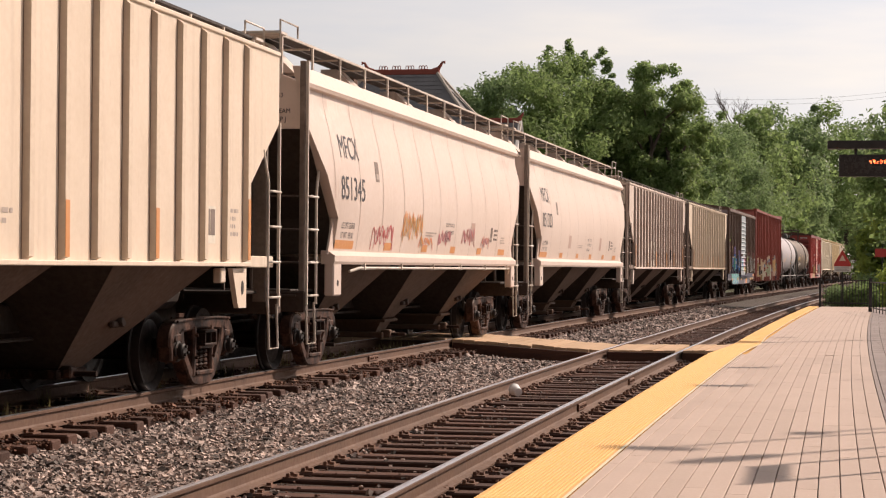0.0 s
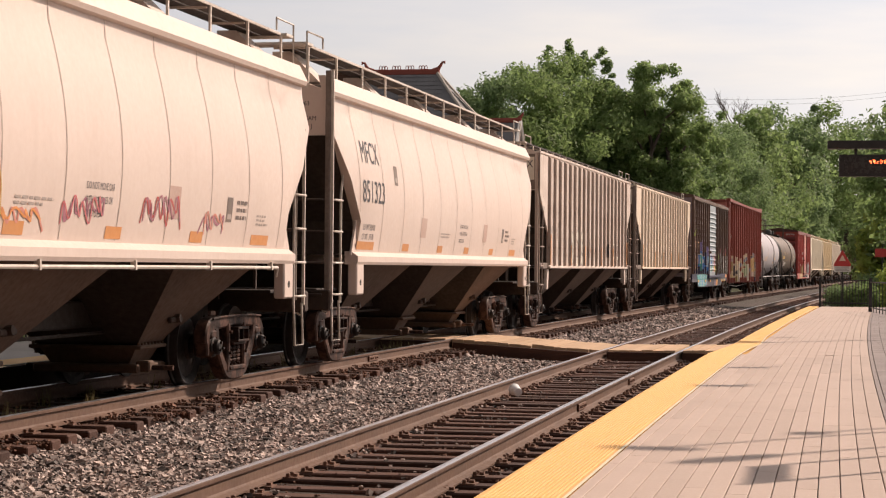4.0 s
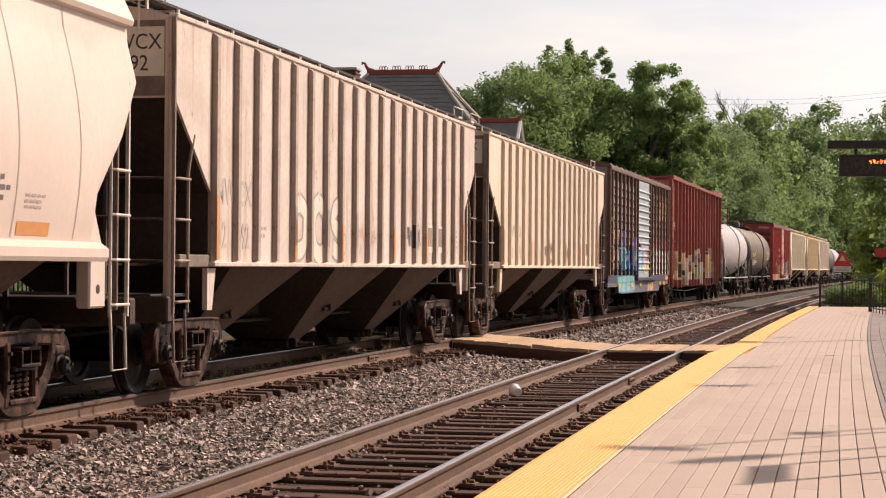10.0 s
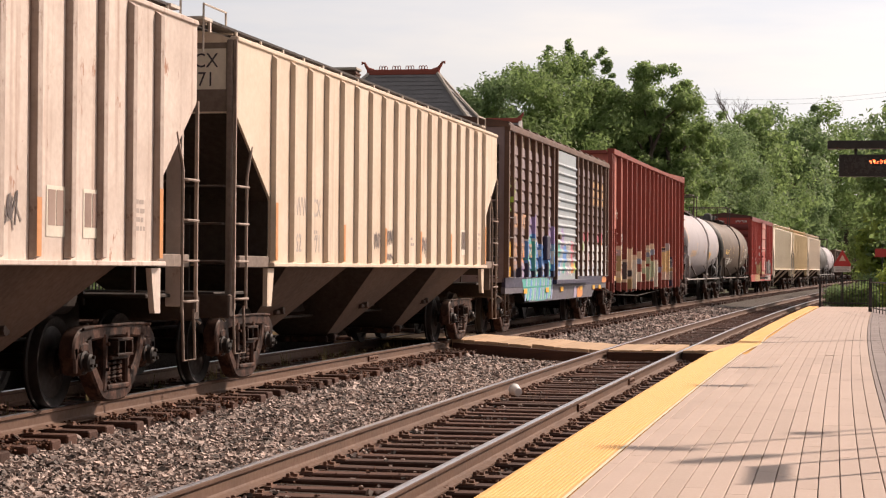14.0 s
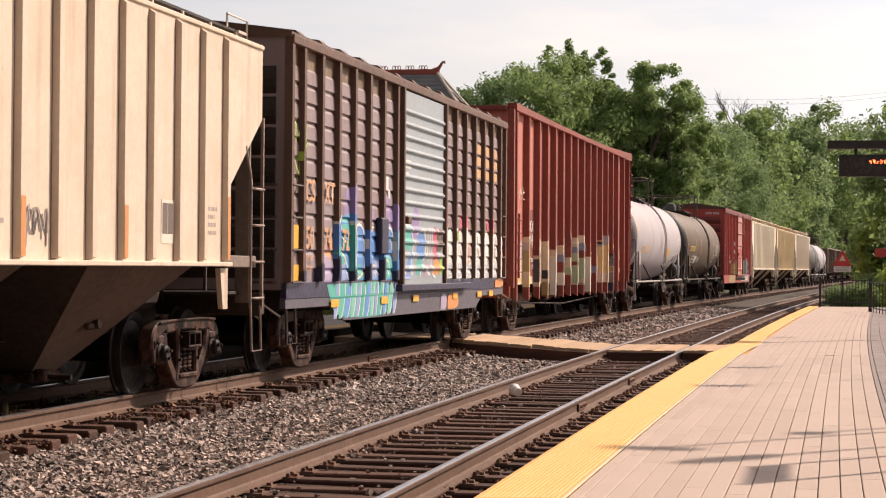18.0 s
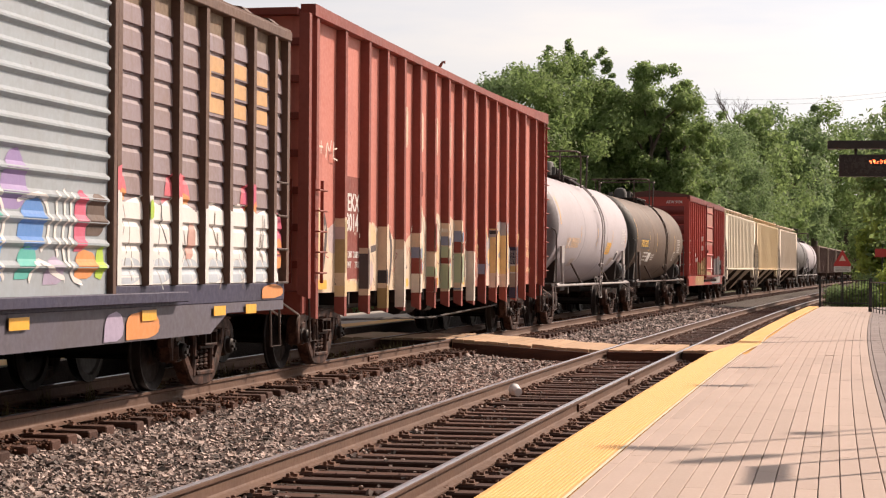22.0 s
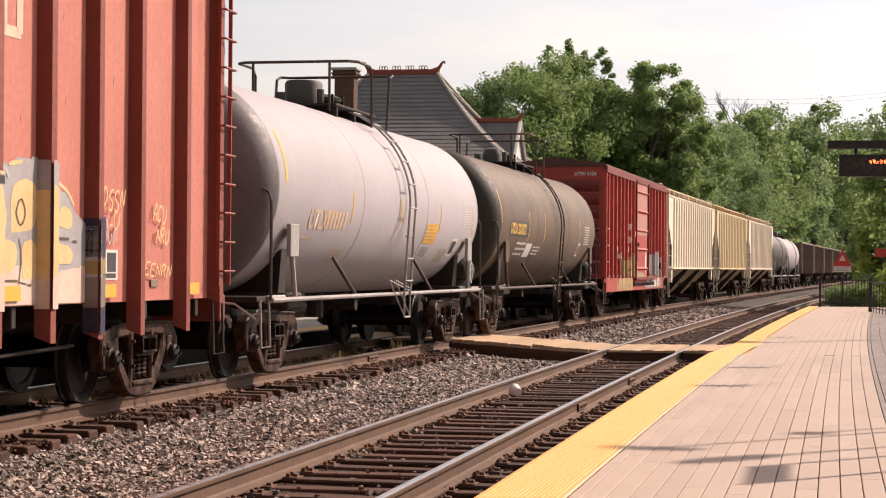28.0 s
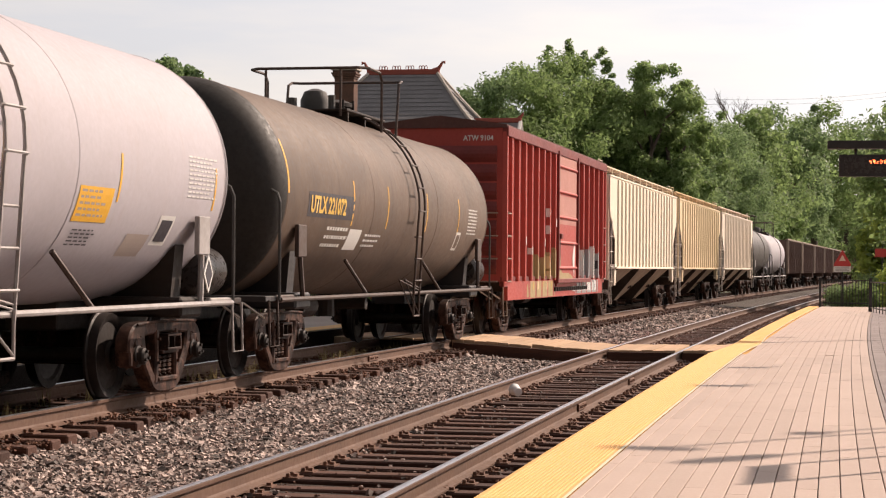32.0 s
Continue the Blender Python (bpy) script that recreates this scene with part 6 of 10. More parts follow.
    far_half.spray(car, [(1.68, 1.23), (1.68, 2.2), (F(0, 0.3), 2.05), (F(1, 0.0), 2.15), (F(1, 0.5), 2.05), (F(2, 0.1), 2.18), (F(2, 0.8), 2.02), (F(3, 0.4), 2.15), (F(4, 0.0), 2.05), (F(4, 0.5), 2.16), (F(5, 0.2), 2.04), (F(5, 0.8), 2.12), (H - 0.3, 1.95), (H - 0.25, 1.23)], M["spray_white"], "white sprayed ground of the piece", 0.02)
    for k in range(6):
        put(far_half, [(F(k, 0.12), 1.24), (F(k, 0.15), 1.5), (F(k, 0.85), 1.52), (F(k, 0.9), 1.24)], "pale_sky")
        for q in range(3):
            y_, z_ = F(k, rnd.uniform(0.1, 0.9)), rnd.uniform(1.55, 2.1)
            edge(far_half, [(y_, z_), (y_ + rnd.uniform(-0.1, 0.1), z_ - 0.2), (y_ + rnd.uniform(-0.2, 0.2), z_ - rnd.uniform(0.3, 0.5))], rnd.uniform(0.012, 0.03), rnd.choice(("black", "warm_grey", "grey", "olive")))
        edge(far_half, [(F(k, 0.2), 1.28), (F(k, 0.35), 1.55), (F(k, 0.6), 1.5), (F(k, 0.7), 1.28)], 0.03)
    put(far_half, [(F(2, 0.4), 1.5), (F(2, 0.5), 1.85), (F(2, 0.8), 1.95), (F(2, 0.7), 1.5)], "rose")
    put(far_half, [(F(1, -0.06), 1.9), (F(1, -0.06), 2.1), (F(1, 0.06), 2.1), (F(1, 0.06), 1.9)], "lime")
    put(far_half, [(H - 0.5, 1.4), (H - 0.5, 2.1), (H - 0.15, 2.1), (H - 0.15, 1.4)], "hot_pink")
    put(far_half, [(H - 0.45, 1.4), (H - 0.45, 1.75), (H - 0.15, 1.8), (H - 0.15, 1.4)], "orange")
    # door: silver ground, teal and blue strokes, white squiggles, magenta and orange at its far edge
    put(leaf_, [(-0.95, 1.9), (-0.8, 2.4), (-0.45, 2.45), (-0.3, 1.9)], "violet", "violet sprayed mist")
    for pts, mat in (([(-1.5, 1.8), (-1.45, 2.12), (-1.1, 2.14), (-0.85, 1.8), (-1.1, 1.66)], "teal"), ([(-1.3, 1.35), (-1.0, 1.75), (-0.8, 1.62), (-1.0, 1.3)], "sky_blue"), ([(-0.55, 1.66), (-0.45, 2.0), (0.05, 2.02), (0.0, 1.6), (-0.3, 1.5)], "blue"), ([(-0.6, 1.3), (-0.5, 1.6), (-0.1, 1.58), (-0.2, 1.3)], "teal"), ([(-1.45, 1.24), (-1.4, 1.42), (-0.9, 1.44), (-0.8, 1.24)], "lilac_blue"), ([(0.0, 1.25), (0.1, 1.5), (0.4, 1.5), (0.5, 1.25)], "lilac"), ([(0.7, 1.55), (0.72, 2.12), (1.0, 2.12), (0.98, 1.55)], "hot_pink"), ([(1.0, 1.7), (1.02, 2.1), (1.46, 2.1), (1.46, 1.7)], "brown"), ([(0.72, 1.3), (0.76, 1.58), (1.25, 1.56), (1.2, 1.3)], "orange"), ([(1.22, 1.3), (1.25, 1.6), (1.44, 1.6), (1.44, 1.28)], "lime")):
        put(leaf_, pts, mat)
    for pts in ([(-1.45, 2.1), (-1.0, 2.12), (-0.75, 1.8), (-1.0, 1.5), (-0.8, 1.3)], [(-0.55, 1.98), (-0.2, 2.06), (0.1, 2.0), (0.15, 1.7), (-0.05, 1.55)], [(0.28, 2.1), (0.32, 1.85), (0.24, 1.7), (0.34, 1.5)], [(0.46, 2.12), (0.5, 1.85), (0.42, 1.65), (0.52, 1.4)], [(0.62, 2.1), (0.64, 1.8), (0.56, 1.6), (0.64, 1.3), (0.9, 1.26)], [(-1.4, 1.3), (-1.1, 1.48), (-0.9, 1.3)], [(-0.3, 1.28), (-0.15, 1.5), (0.2, 1.36), (0.5, 1.3)]):
        edge(leaf_, pts, 0.05)
    for pts in ([(0.12, 3.3), (0.16, 3.62), (0.24, 3.35), (0.14, 3.2), (0.3, 3.3)], [(0.3, 2.95), (0.36, 3.5), (0.42, 3.0), (0.5, 3.2)], [(0.5, 2.55), (0.56, 2.9), (0.62, 3.3)], [(0.2, 2.98), (0.4, 2.72), (0.52, 2.62)], [(0.56, 2.98), (0.7, 3.1), (0.78, 2.95), (0.66, 2.86)]):
        near_half.line(car, [(-H + q, z) for q, z in pts], 0.022, M["spray_lime"], "lime green sprayed tag")
    lettering("507472", 0.26, M["gold_paint"], car, Matrix.Translation((0.25, -H - 0.125, 4.08)) @ END, "reporting_mark", 0.9, bold=0.02)
    # grey box hung on the side
    part("lading_box", Geo().block(W + 0.02, W + 0.13, -3.05, -2.62, 1.62, 2.18, 0.02), M["sill_blue"], car, "dark blue steel box on the side")
    g = Geo()
    for y_, z_, w_, h_ in ((-1.42, 3.02, 0.4, 0.14), (-1.46, 2.86, 0.3, 0.1), (-2.45, 2.62, 0.16, 0.22), (-2.3, 2.5, 0.12, 0.14)):
        g = Geo()
        patch(g, W + (0.1 if y_ > -1.5 else 0.034), y_, y_ + w_, z_, z_ + h_)
        part("torn_sticker", g, M["white_mark"], car, "torn white sticker remains")
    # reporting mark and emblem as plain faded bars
    for text, y, z, size in (("CS", -6.97, 2.30, 0.42), ("XT", -6.04, 2.30, 0.42), ("50", -6.95, 1.67, 0.42), ("74", -6.04, 1.67, 0.42), ("72", -5.10, 1.67, 0.42), ("LD LMT", -6.92, 1.50, 0.11), ("LT WT", -6.92, 1.36, 0.11)):
        lettering(text, size, M["faded_orange"], car, Matrix.Translation((x + 0.003, y, z)) @ SIDE, "reporting_mark", 0.95, skin=lambda z_: x + 0.02, bold=0.02)
    g = Geo()
    for k in range(3):
        y = 4.62 + 0.86 * k
        g = Geo()
        for i in range(3):
            patch(g, x + 0.002, y, y + 0.62, 3.16 + 0.235 * i, 3.16 + 0.235 * i + 0.17)
        patch(g, x + 0.0035, y, y + 0.16, 3.16, 3.8)
        part("emblem", g, M["emblem_orange"], car, "faded gold block emblem")
    for y, z, w, h in ((-H + 0.14, 1.66, 0.36, 0.31), (-H + 0.04, 1.24, 0.5, 0.21)):
        g = Geo()
        patch(g, W + 0.046, y, y + w, z, z + h)
        part("reflector", g, M["amber_mark"], car, "amber reflective tape")
    for y in (-H + 2.1, -H + 5.0, -0.6, 2.6, 4.9, 6.1):
        g = Geo()
        patch(g, W + 0.056, y, y + 0.42, 0.86, 0.97)
        part("reflector", g, M["amber_mark"], car, "amber reflective tape")
    return car


def red_boxcar():
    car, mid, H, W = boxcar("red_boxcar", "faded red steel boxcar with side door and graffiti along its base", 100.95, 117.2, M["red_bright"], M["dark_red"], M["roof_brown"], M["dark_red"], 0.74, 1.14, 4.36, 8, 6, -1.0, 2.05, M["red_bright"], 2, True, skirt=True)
    rnd = random.Random(9)
    posts = [-H + 0.62 + (-1.28 + H - 0.62) * i / 7 for i in range(8)] + [2.33 + (H - 0.62 - 2.33) * i / 5 for i in range(6)]
    side = Side(lambda z: W + 0.046 if z < 1.14 else W, posts, -H + 0.5, H - 0.5, 0.075, 0.055, 0.10, W, 0.0, 1.16)
    leaf = Side(lambda z: W + 0.1, [], -0.98, 2.03, 0.1, 0.1, 0.1, W)
    def ragged(a, b, za, zt, dip):
        n = 26
        return [(a, za)] + [(a + (b - a) * k / n, zt - rnd.uniform(0, dip) - (0.3 if k % 4 == 3 else 0)) for k in range(n + 1)] + [(b, za)]
    # yellow letters before the door, running down over the skirt
    side.spray(car, ragged(-4.5, -1.1, 0.76, 1.95, 0.3), M["spray_dull_tan"], "faded yellow sprayed letters", 0.03)
    side.spray(car, ragged(-4.9, -3.2, 0.76, 1.1, 0.1), M["spray_dull_tan"], "faded yellow sprayed letters", 0.03)
    for k in range(5):
        y = -4.2 + 0.62 * k
        side.spray(car, puff([(y, 0.95), (y + 0.05, 1.7), (y + 0.22, 1.75), (y + 0.3, 1.3), (y + 0.2, 0.9)]), M["spray_cream" if k % 2 else "spray_gold"], "pale yellow sprayed stroke")
        side.line(car, [(y, 0.85), (y + 0.08, 1.3), (y + 0.32, 1.5), (y + 0.36, 1.9)], 0.05, M["spray_dull_gold"])
    leaf.spray(car, puff([(-0.95, 1.05), (-0.95, 1.95), (-0.55, 1.85), (-0.5, 1.3), (0.2, 1.32), (1.2, 1.28), (1.7, 1.05)]), M["spray_dull_tan"], "faded yellow spray on the door")
    leaf.spray(car, puff([(-0.8, 1.35), (-0.8, 1.8), (-0.6, 1.8), (-0.6, 1.35)]), M["spray_black"], "black sprayed stroke")
    leaf.spray(car, puff([(1.6, 1.2), (1.3, 1.6), (1.5, 2.0), (1.75, 2.05), (1.7, 1.5)]), M["spray_white"], "white sprayed stroke on the door")
    # white and grey letters behind the door, dripping
    side.spray(car, ragged(2.2, H - 1.3, 0.78, 2.1, 0.35), M["spray_grey"], "grey sprayed letters", 0.03)
    for k in range(6):
        y = 2.3 + 0.66 * k
        side.spray(car, puff([(y, 1.0), (y + 0.02, 1.9), (y + 0.18, 2.12), (y + 0.3, 1.7), (y + 0.24, 1.0)]), M["spray_white"], "white sprayed letter stroke")
        side.line(car, [(y + 0.3, 2.0), (y + 0.38, 1.5), (y + 0.28, 1.0)], 0.07, M["spray_black"])
    side.spray(car, ragged(1.7, H - 1.5, 0.84, 1.12, 0.06), M["spray_white"], "white sprayed band on the skirt", 0.03)
    for k in range(9):
        y = 1.9 + 0.5 * k
        side.line(car, [(y, 1.1), (y + 0.06, 0.98), (y + 0.04, 0.84)], 0.04, M["spray_black"])
    # small white smears where the paint was wiped
    for y, z in ((-5.4, 1.9), (-4.6, 1.7), (-4.4, 2.0), (-2.9, 1.9), (-2.2, 2.2), (-2.2, 2.6), (-1.3, 2.4), (-5.1, 1.4), (-0.5, 2.1)):
        side.spray(car, puff([(y, z), (y - 0.03, z + 0.16), (y + 0.05, z + 0.26), (y + 0.1, z + 0.08)]), M["spray_white"], "white paint smear")
    lettering("ATW 9104", 0.155, M["white_mark"], car, Matrix.Translation((0.60, -H - 0.006, 4.08)) @ END, "reporting_mark", 0.9, bold=0.02)
    return car


def wood_chip_car():
    S0, S1 = 47.78, 69.0
    mid, half = (S0 + S1) / 2, (S1 - S0) / 2
    H = 9.86
    car = thing("wood_chip_hopper", "tall oxide red wood chip car with deep outside ribs and graffiti", "hopper car", group="freight train")
    W, z0, z1 = 1.38, 1.06, 4.86
    g = Geo()
    for sx in (-1, 1):
        part("side_sheet", Geo().box(*sorted((sx * (W - 0.03), sx * W)), -H, H, z0, z1), M["red"], car)
    for d in (-1, 1):
        part("end_sheet", Geo().box(-W + 0.03, W - 0.03, *sorted((d * H, d * (H - 0.03))), z0, z1), M["red"], car)
    part("floor", Geo().box(-W + 0.03, W - 0.03, -H + 0.03, H - 0.03, z0, z0 + 0.05), M["red_rib"], car)
    for sx in (-1, 1):
        rise = lambda y: 0.05 * max(0.0, -y / H) ** 2 + 0.13 * max(0.0, (y - 2) / (H - 2)) ** 1.6
        rows = [[(sx * x_, y, z1 + (q if q < 0 else q + rise(y))) for x_, q in ((W - 0.06, -0.06), (W + 0.15, -0.06), (W + 0.15, 0.05), (W - 0.06, 0.05))][::sx] for y in steps(-H - 0.02, H + 0.02, 0.7)]
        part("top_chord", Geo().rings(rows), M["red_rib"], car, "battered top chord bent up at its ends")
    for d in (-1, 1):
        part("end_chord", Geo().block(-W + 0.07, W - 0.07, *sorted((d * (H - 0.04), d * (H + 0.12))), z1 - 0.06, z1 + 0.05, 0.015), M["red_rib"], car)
    rib_y = [48.35 - mid, 48.72 - mid, 50.2 - mid] + [51.55 - mid + 1.1455 * k for k in range(13)] + [66.7 - mid, 67.85 - mid]
    n = len(rib_y)
    for sx in (-1, 1):
        for k in range(n):
            y = rib_y[k]
            u = abs(k - (n - 1) / 2) / ((n - 1) / 2)
            zl = 0.72 if u < 0.93 else 1.0
            r = Geo()
            r.hexa([(W, y - 0.10, zl + 0.06), (W + 0.14, y - 0.06, zl), (W + 0.14, y + 0.06, zl), (W, y + 0.10, zl + 0.06)], [(W, y - 0.10, z1 - 0.05), (W + 0.13, y - 0.06, z1 - 0.05), (W + 0.13, y + 0.06, z1 - 0.05), (W, y + 0.10, z1 - 0.05)])
            if sx < 0:
                r.v = [(-a, 2 * y - b, c_) for a, b, c_ in r.v]
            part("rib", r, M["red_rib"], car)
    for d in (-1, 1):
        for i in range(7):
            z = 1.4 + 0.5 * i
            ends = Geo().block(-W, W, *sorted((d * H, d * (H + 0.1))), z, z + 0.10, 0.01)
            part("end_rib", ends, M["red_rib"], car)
    # heap of chips showing over the top
    h = Geo()
    rows = []
    for j in range(60):
        y = -H + 0.1 + (2 * H - 0.2) * j / 59
        rows.append([(x, y, z1 - 0.12 + 0.30 * (1 - (x / 1.35) ** 2) * (0.6 + 0.8 * noise.noise((x, y * 0.6, 2)))) for x in [-1.34 + 2.68 * i / 12 for i in range(13)]])
    h.rings(rows, cap=False, loop=False)
    h.f = [tuple(reversed(f)) for f in h.f]
    part("wood_chip_load", h, M["wood_chips"], car, "heap of orange-brown wood chips", True)
    for d in (-1, 1):
        ladder(car, W + 0.12, d * (H - 0.28), 1.2, (z1 if d > 0 else 2.6), 0.40, 11 if d > 0 else 5, M["red_rib"], out=0.07)
        ladder(car, W - 0.35, d * (H + 0.12), 1.2, (2.6 if d > 0 else 2.6), 0.40, 5, M["red_rib"], along="x", out=d * 0.07)
        s = Geo()
        stirrup(s, W + 0.05, d * (H - 0.28), 0.42, 1.15, 0.36)
        part("sill_step", s, M["dark_ladder"], car)
        e = Geo()
        e.block(-1.4, 1.4, *sorted((d * (H - 0.1), d * (H + 0.12))), 0.78, 1.1, 0.02)
        part("end_sill", e, M["red_rib"], car)
    u = Geo()
    u.block(-0.22, 0.22, -half + 0.5, half - 0.5, 0.72, 1.04, 0.02)
    for i in range(12):
        y = -H + 0.8 + (2 * H - 1.6) * i / 11
        part("cross_bearer", Geo().block(-W + 0.02, W - 0.02, y - 0.05, y + 0.05, 0.86, 1.06, 0.01), M["black_steel"], car)
    part("air_reservoir", Geo().cyl((0.6, -1.5, 0.78), (0.6, -0.5, 0.78), 0.2, 12), M["black_steel"], car)
    part("brake_cylinder", Geo().cyl((0.6, 0.6, 0.74), (0.6, 1.2, 0.74), 0.14, 12), M["black_steel"], car)
    part("brake_rod", Geo().tube([(0.95, -H + 3.4, 0.62), (0.95, 0, 0.5), (0.95, H - 3.4, 0.62)], 0.02, 5), M["black_steel"], car)
    part("underframe", u, M["black_steel"], car)
    rnd = random.Random(12)
    # a sprayed piece runs along the foot of the side, over panels and ribs: pale letters with dark edges, drips and peeling
    side = Side(lambda z: W, rib_y[1:-1], -H + 0.02, H - 0.3, 0.10, 0.06, 0.138, W, 1.06, 1.0)
    feet = Side(lambda z: W, rib_y[1:-1], -H + 0.02, H - 0.3, 0.10, 0.06, 0.138, W, 1.06, 0.78)
    R = lambda k, f=0.0: rib_y[k] + f * (rib_y[k + 1] - rib_y[k])
    def put(pts, mat, label="pale sprayed letter fill"):
        side.spray(car, puff(pts), M[mat], label)
    def edge(pts, w, mat="spray_warm_grey"):
        side.line(car, pts, w, M[mat])
    # the pale ground, letter by letter, each with its own top
    tops = [(1, 0.1, 2.18), (1, 0.75, 2.0), (2, 0.02, 2.12), (2, 0.1, 1.27), (2, 0.9, 1.24), (2, 0.97, 2.1), (3, 0.5, 2.1), (4, 0.0, 2.04), (4, 0.5, 2.0), (4, 0.9, 1.86), (5, 0.5, 1.84), (5, 0.9, 2.0), (6, 0.3, 2.2), (6, 0.55, 2.46), (6, 0.8, 2.25), (7, 0.0, 2.0), (7, 0.4, 2.2), (7, 0.7, 2.42), (8, 0.1, 2.1), (8, 0.55, 2.38), (8, 0.9, 2.3), (9, 0.3, 2.1), (9, 0.65, 1.9), (9, 0.9, 1.75), (10, 0.04, 1.72)]
    top_line = []
    for (k, f, z), (k2, f2, z2) in zip(tops, tops[1:]):
        a, b = R(k, f), R(k2, f2)
        for q in range(4):
            u = q / 4
            top_line.append((a + (b - a) * u, z + (z2 - z) * u + rnd.uniform(-0.05, 0.05)))
    side.spray(car, [(R(1, 0.05), 0.96)] + [(R(1, 0.05), 2.1)] + top_line + [(R(10, 0.05), 0.96)], M["spray_peach"], "pale sprayed ground of the piece", 0.02)
    put([(R(1, 0.12), 1.3), (R(1, 0.12), 2.25), (R(1, 0.4), 2.28), (R(1, 0.52), 1.95), (R(1, 0.42), 1.3)], "spray_cream")
    edge([(R(1, 0.42), 2.26), (R(1, 0.62), 2.0), (R(1, 0.6), 1.7), (R(1, 0.45), 1.28)], 0.13, "spray_shade")
    put([(R(1, 0.72), 1.62), (R(1, 0.66), 1.95), (R(1, 0.86), 2.05), (R(2, 0.0), 1.95), (R(2, 0.0), 1.6)], "spray_rose_pale")
    put([(R(2, -0.06), 1.34), (R(2, -0.06), 2.1), (R(2, 0.05), 2.1), (R(2, 0.05), 1.34)], "spray_dull_tan")
    put([(R(2, -0.08), 0.7), (R(2, -0.08), 1.3), (R(2, 0.3), 1.22), (R(2, 0.7), 1.24), (R(2, 0.95), 1.1), (R(2, 0.9), 0.96)], "spray_cream")
    put([(R(3, -0.08), 1.1), (R(3, -0.08), 1.72), (R(3, 0.02), 1.70), (R(3, 0.02), 1.1)], "spray_shade")
    put([(R(3, 0.1), 1.72), (R(3, 0.12), 2.06), (R(3, 0.5), 2.1), (R(3, 0.8), 2.0), (R(3, 0.75), 1.75), (R(3, 0.4), 1.8)], "spray_cream")
    edge([(R(3, 0.1), 1.62), (R(3, 0.4), 1.68), (R(3, 0.8), 1.72)], 0.10, "spray_shade")
    put([(R(3, 0.3), 1.15), (R(3, 0.2), 1.5), (R(3, 0.5), 1.58), (R(3, 0.7), 1.4), (R(3, 0.6), 1.1)], "spray_rose_pale")
    edge([(R(3, 0.2), 1.6), (R(3, 0.3), 1.35), (R(3, 0.45), 1.08)], 0.09, "spray_shade")
    put([(R(4, -0.09), 1.16), (R(4, -0.09), 1.42), (R(4, 0.02), 1.38), (R(4, 0.02), 1.14)], "spray_black")
    feet.layer = side.layer
    feet.spray(car, puff([(R(4, -0.09), 0.7), (R(4, -0.09), 1.16), (R(4, 0.06), 1.15), (R(4, 0.06), 0.72)]), M["spray_dull_gold"], "pale spray paint down a rib to its foot")
    put([(R(4, 0.22), 1.3), (R(4, 0.2), 1.9), (R(4, 0.4), 2.0), (R(4, 0.58), 1.85), (R(4, 0.52), 1.3)], "spray_ivory")
    edge([(R(4, 0.2), 1.95), (R(4, 0.45), 2.04), (R(4, 0.68), 1.85), (R(4, 0.66), 1.45), (R(4, 0.5), 1.12)], 0.11, "spray_shade")
    feet.layer = side.layer
    feet.spray(car, puff([(R(5, -0.09), 0.7), (R(5, -0.09), 1.84), (R(5, 0.05), 1.8), (R(5, 0.05), 0.72)]), M["spray_ivory"], "pale spray paint down a rib to its foot")
    for q in range(5):
        edge([(R(5, 0.15 + 0.16 * q), 1.86 - 0.03 * q), (R(5, 0.3 + 0.1 * q), 1.75), (R(5, 0.2 + 0.17 * q), 1.62)], 0.018, "red")
    # the tall letters in the middle: ivory peaks, green and sky patches, red showing through
    for k, f, zt, mats in ((6, 0.5, 2.4, ("spray_ivory", "spray_mint", "spray_rose")), (7, 0.6, 2.32, ("spray_ivory", "spray_cream", "spray_rose")), (8, 0.5, 2.3, ("spray_ivory", "spray_mint", "spray_cream")), (9, 0.45, 2.05, ("spray_cream", "spray_ivory", "spray_dull_gold"))):
        c = R(k, f)
        w = 0.42
        edge([(c - w, 1.1), (c - w * 0.9, zt - 0.35), (c - 0.05, zt + 0.06), (c + w * 0.8, zt - 0.3), (c + w, 1.15)], 0.05, "spray_ivory")
        put([(c - w * 0.7, 1.5), (c - w * 0.6, zt - 0.3), (c, zt - 0.04), (c + w * 0.5, zt - 0.35), (c + w * 0.4, 1.62)], mats[0])
        put([(c - w * 0.6, 1.45), (c - w * 0.2, 1.9), (c + w * 0.4, 1.8), (c + w * 0.5, 1.5)], mats[1])
        put([(c - w * 0.7, 1.15), (c - w * 0.5, 1.62), (c - 0.05, 1.7), (c + 0.1, 1.3), (c - 0.1, 1.12)], "red" if k in (6, 8) else mats[2])
        put([(c - 0.02, 1.36), (c - 0.04, 1.52), (c + 0.16, 1.54), (c + 0.18, 1.36)], "spray_sky" if k % 2 == 0 else mats[1])
        edge([(c + w * 0.75, zt - 0.4), (c + w * 0.85, 1.7), (c + w * 0.6, 1.2)], 0.03, "spray_shade")
        edge([(c - w * 0.8, 1.3), (c - w * 0.5, 1.14), (c + w * 0.3, 1.16)], 0.03, "spray_cream")
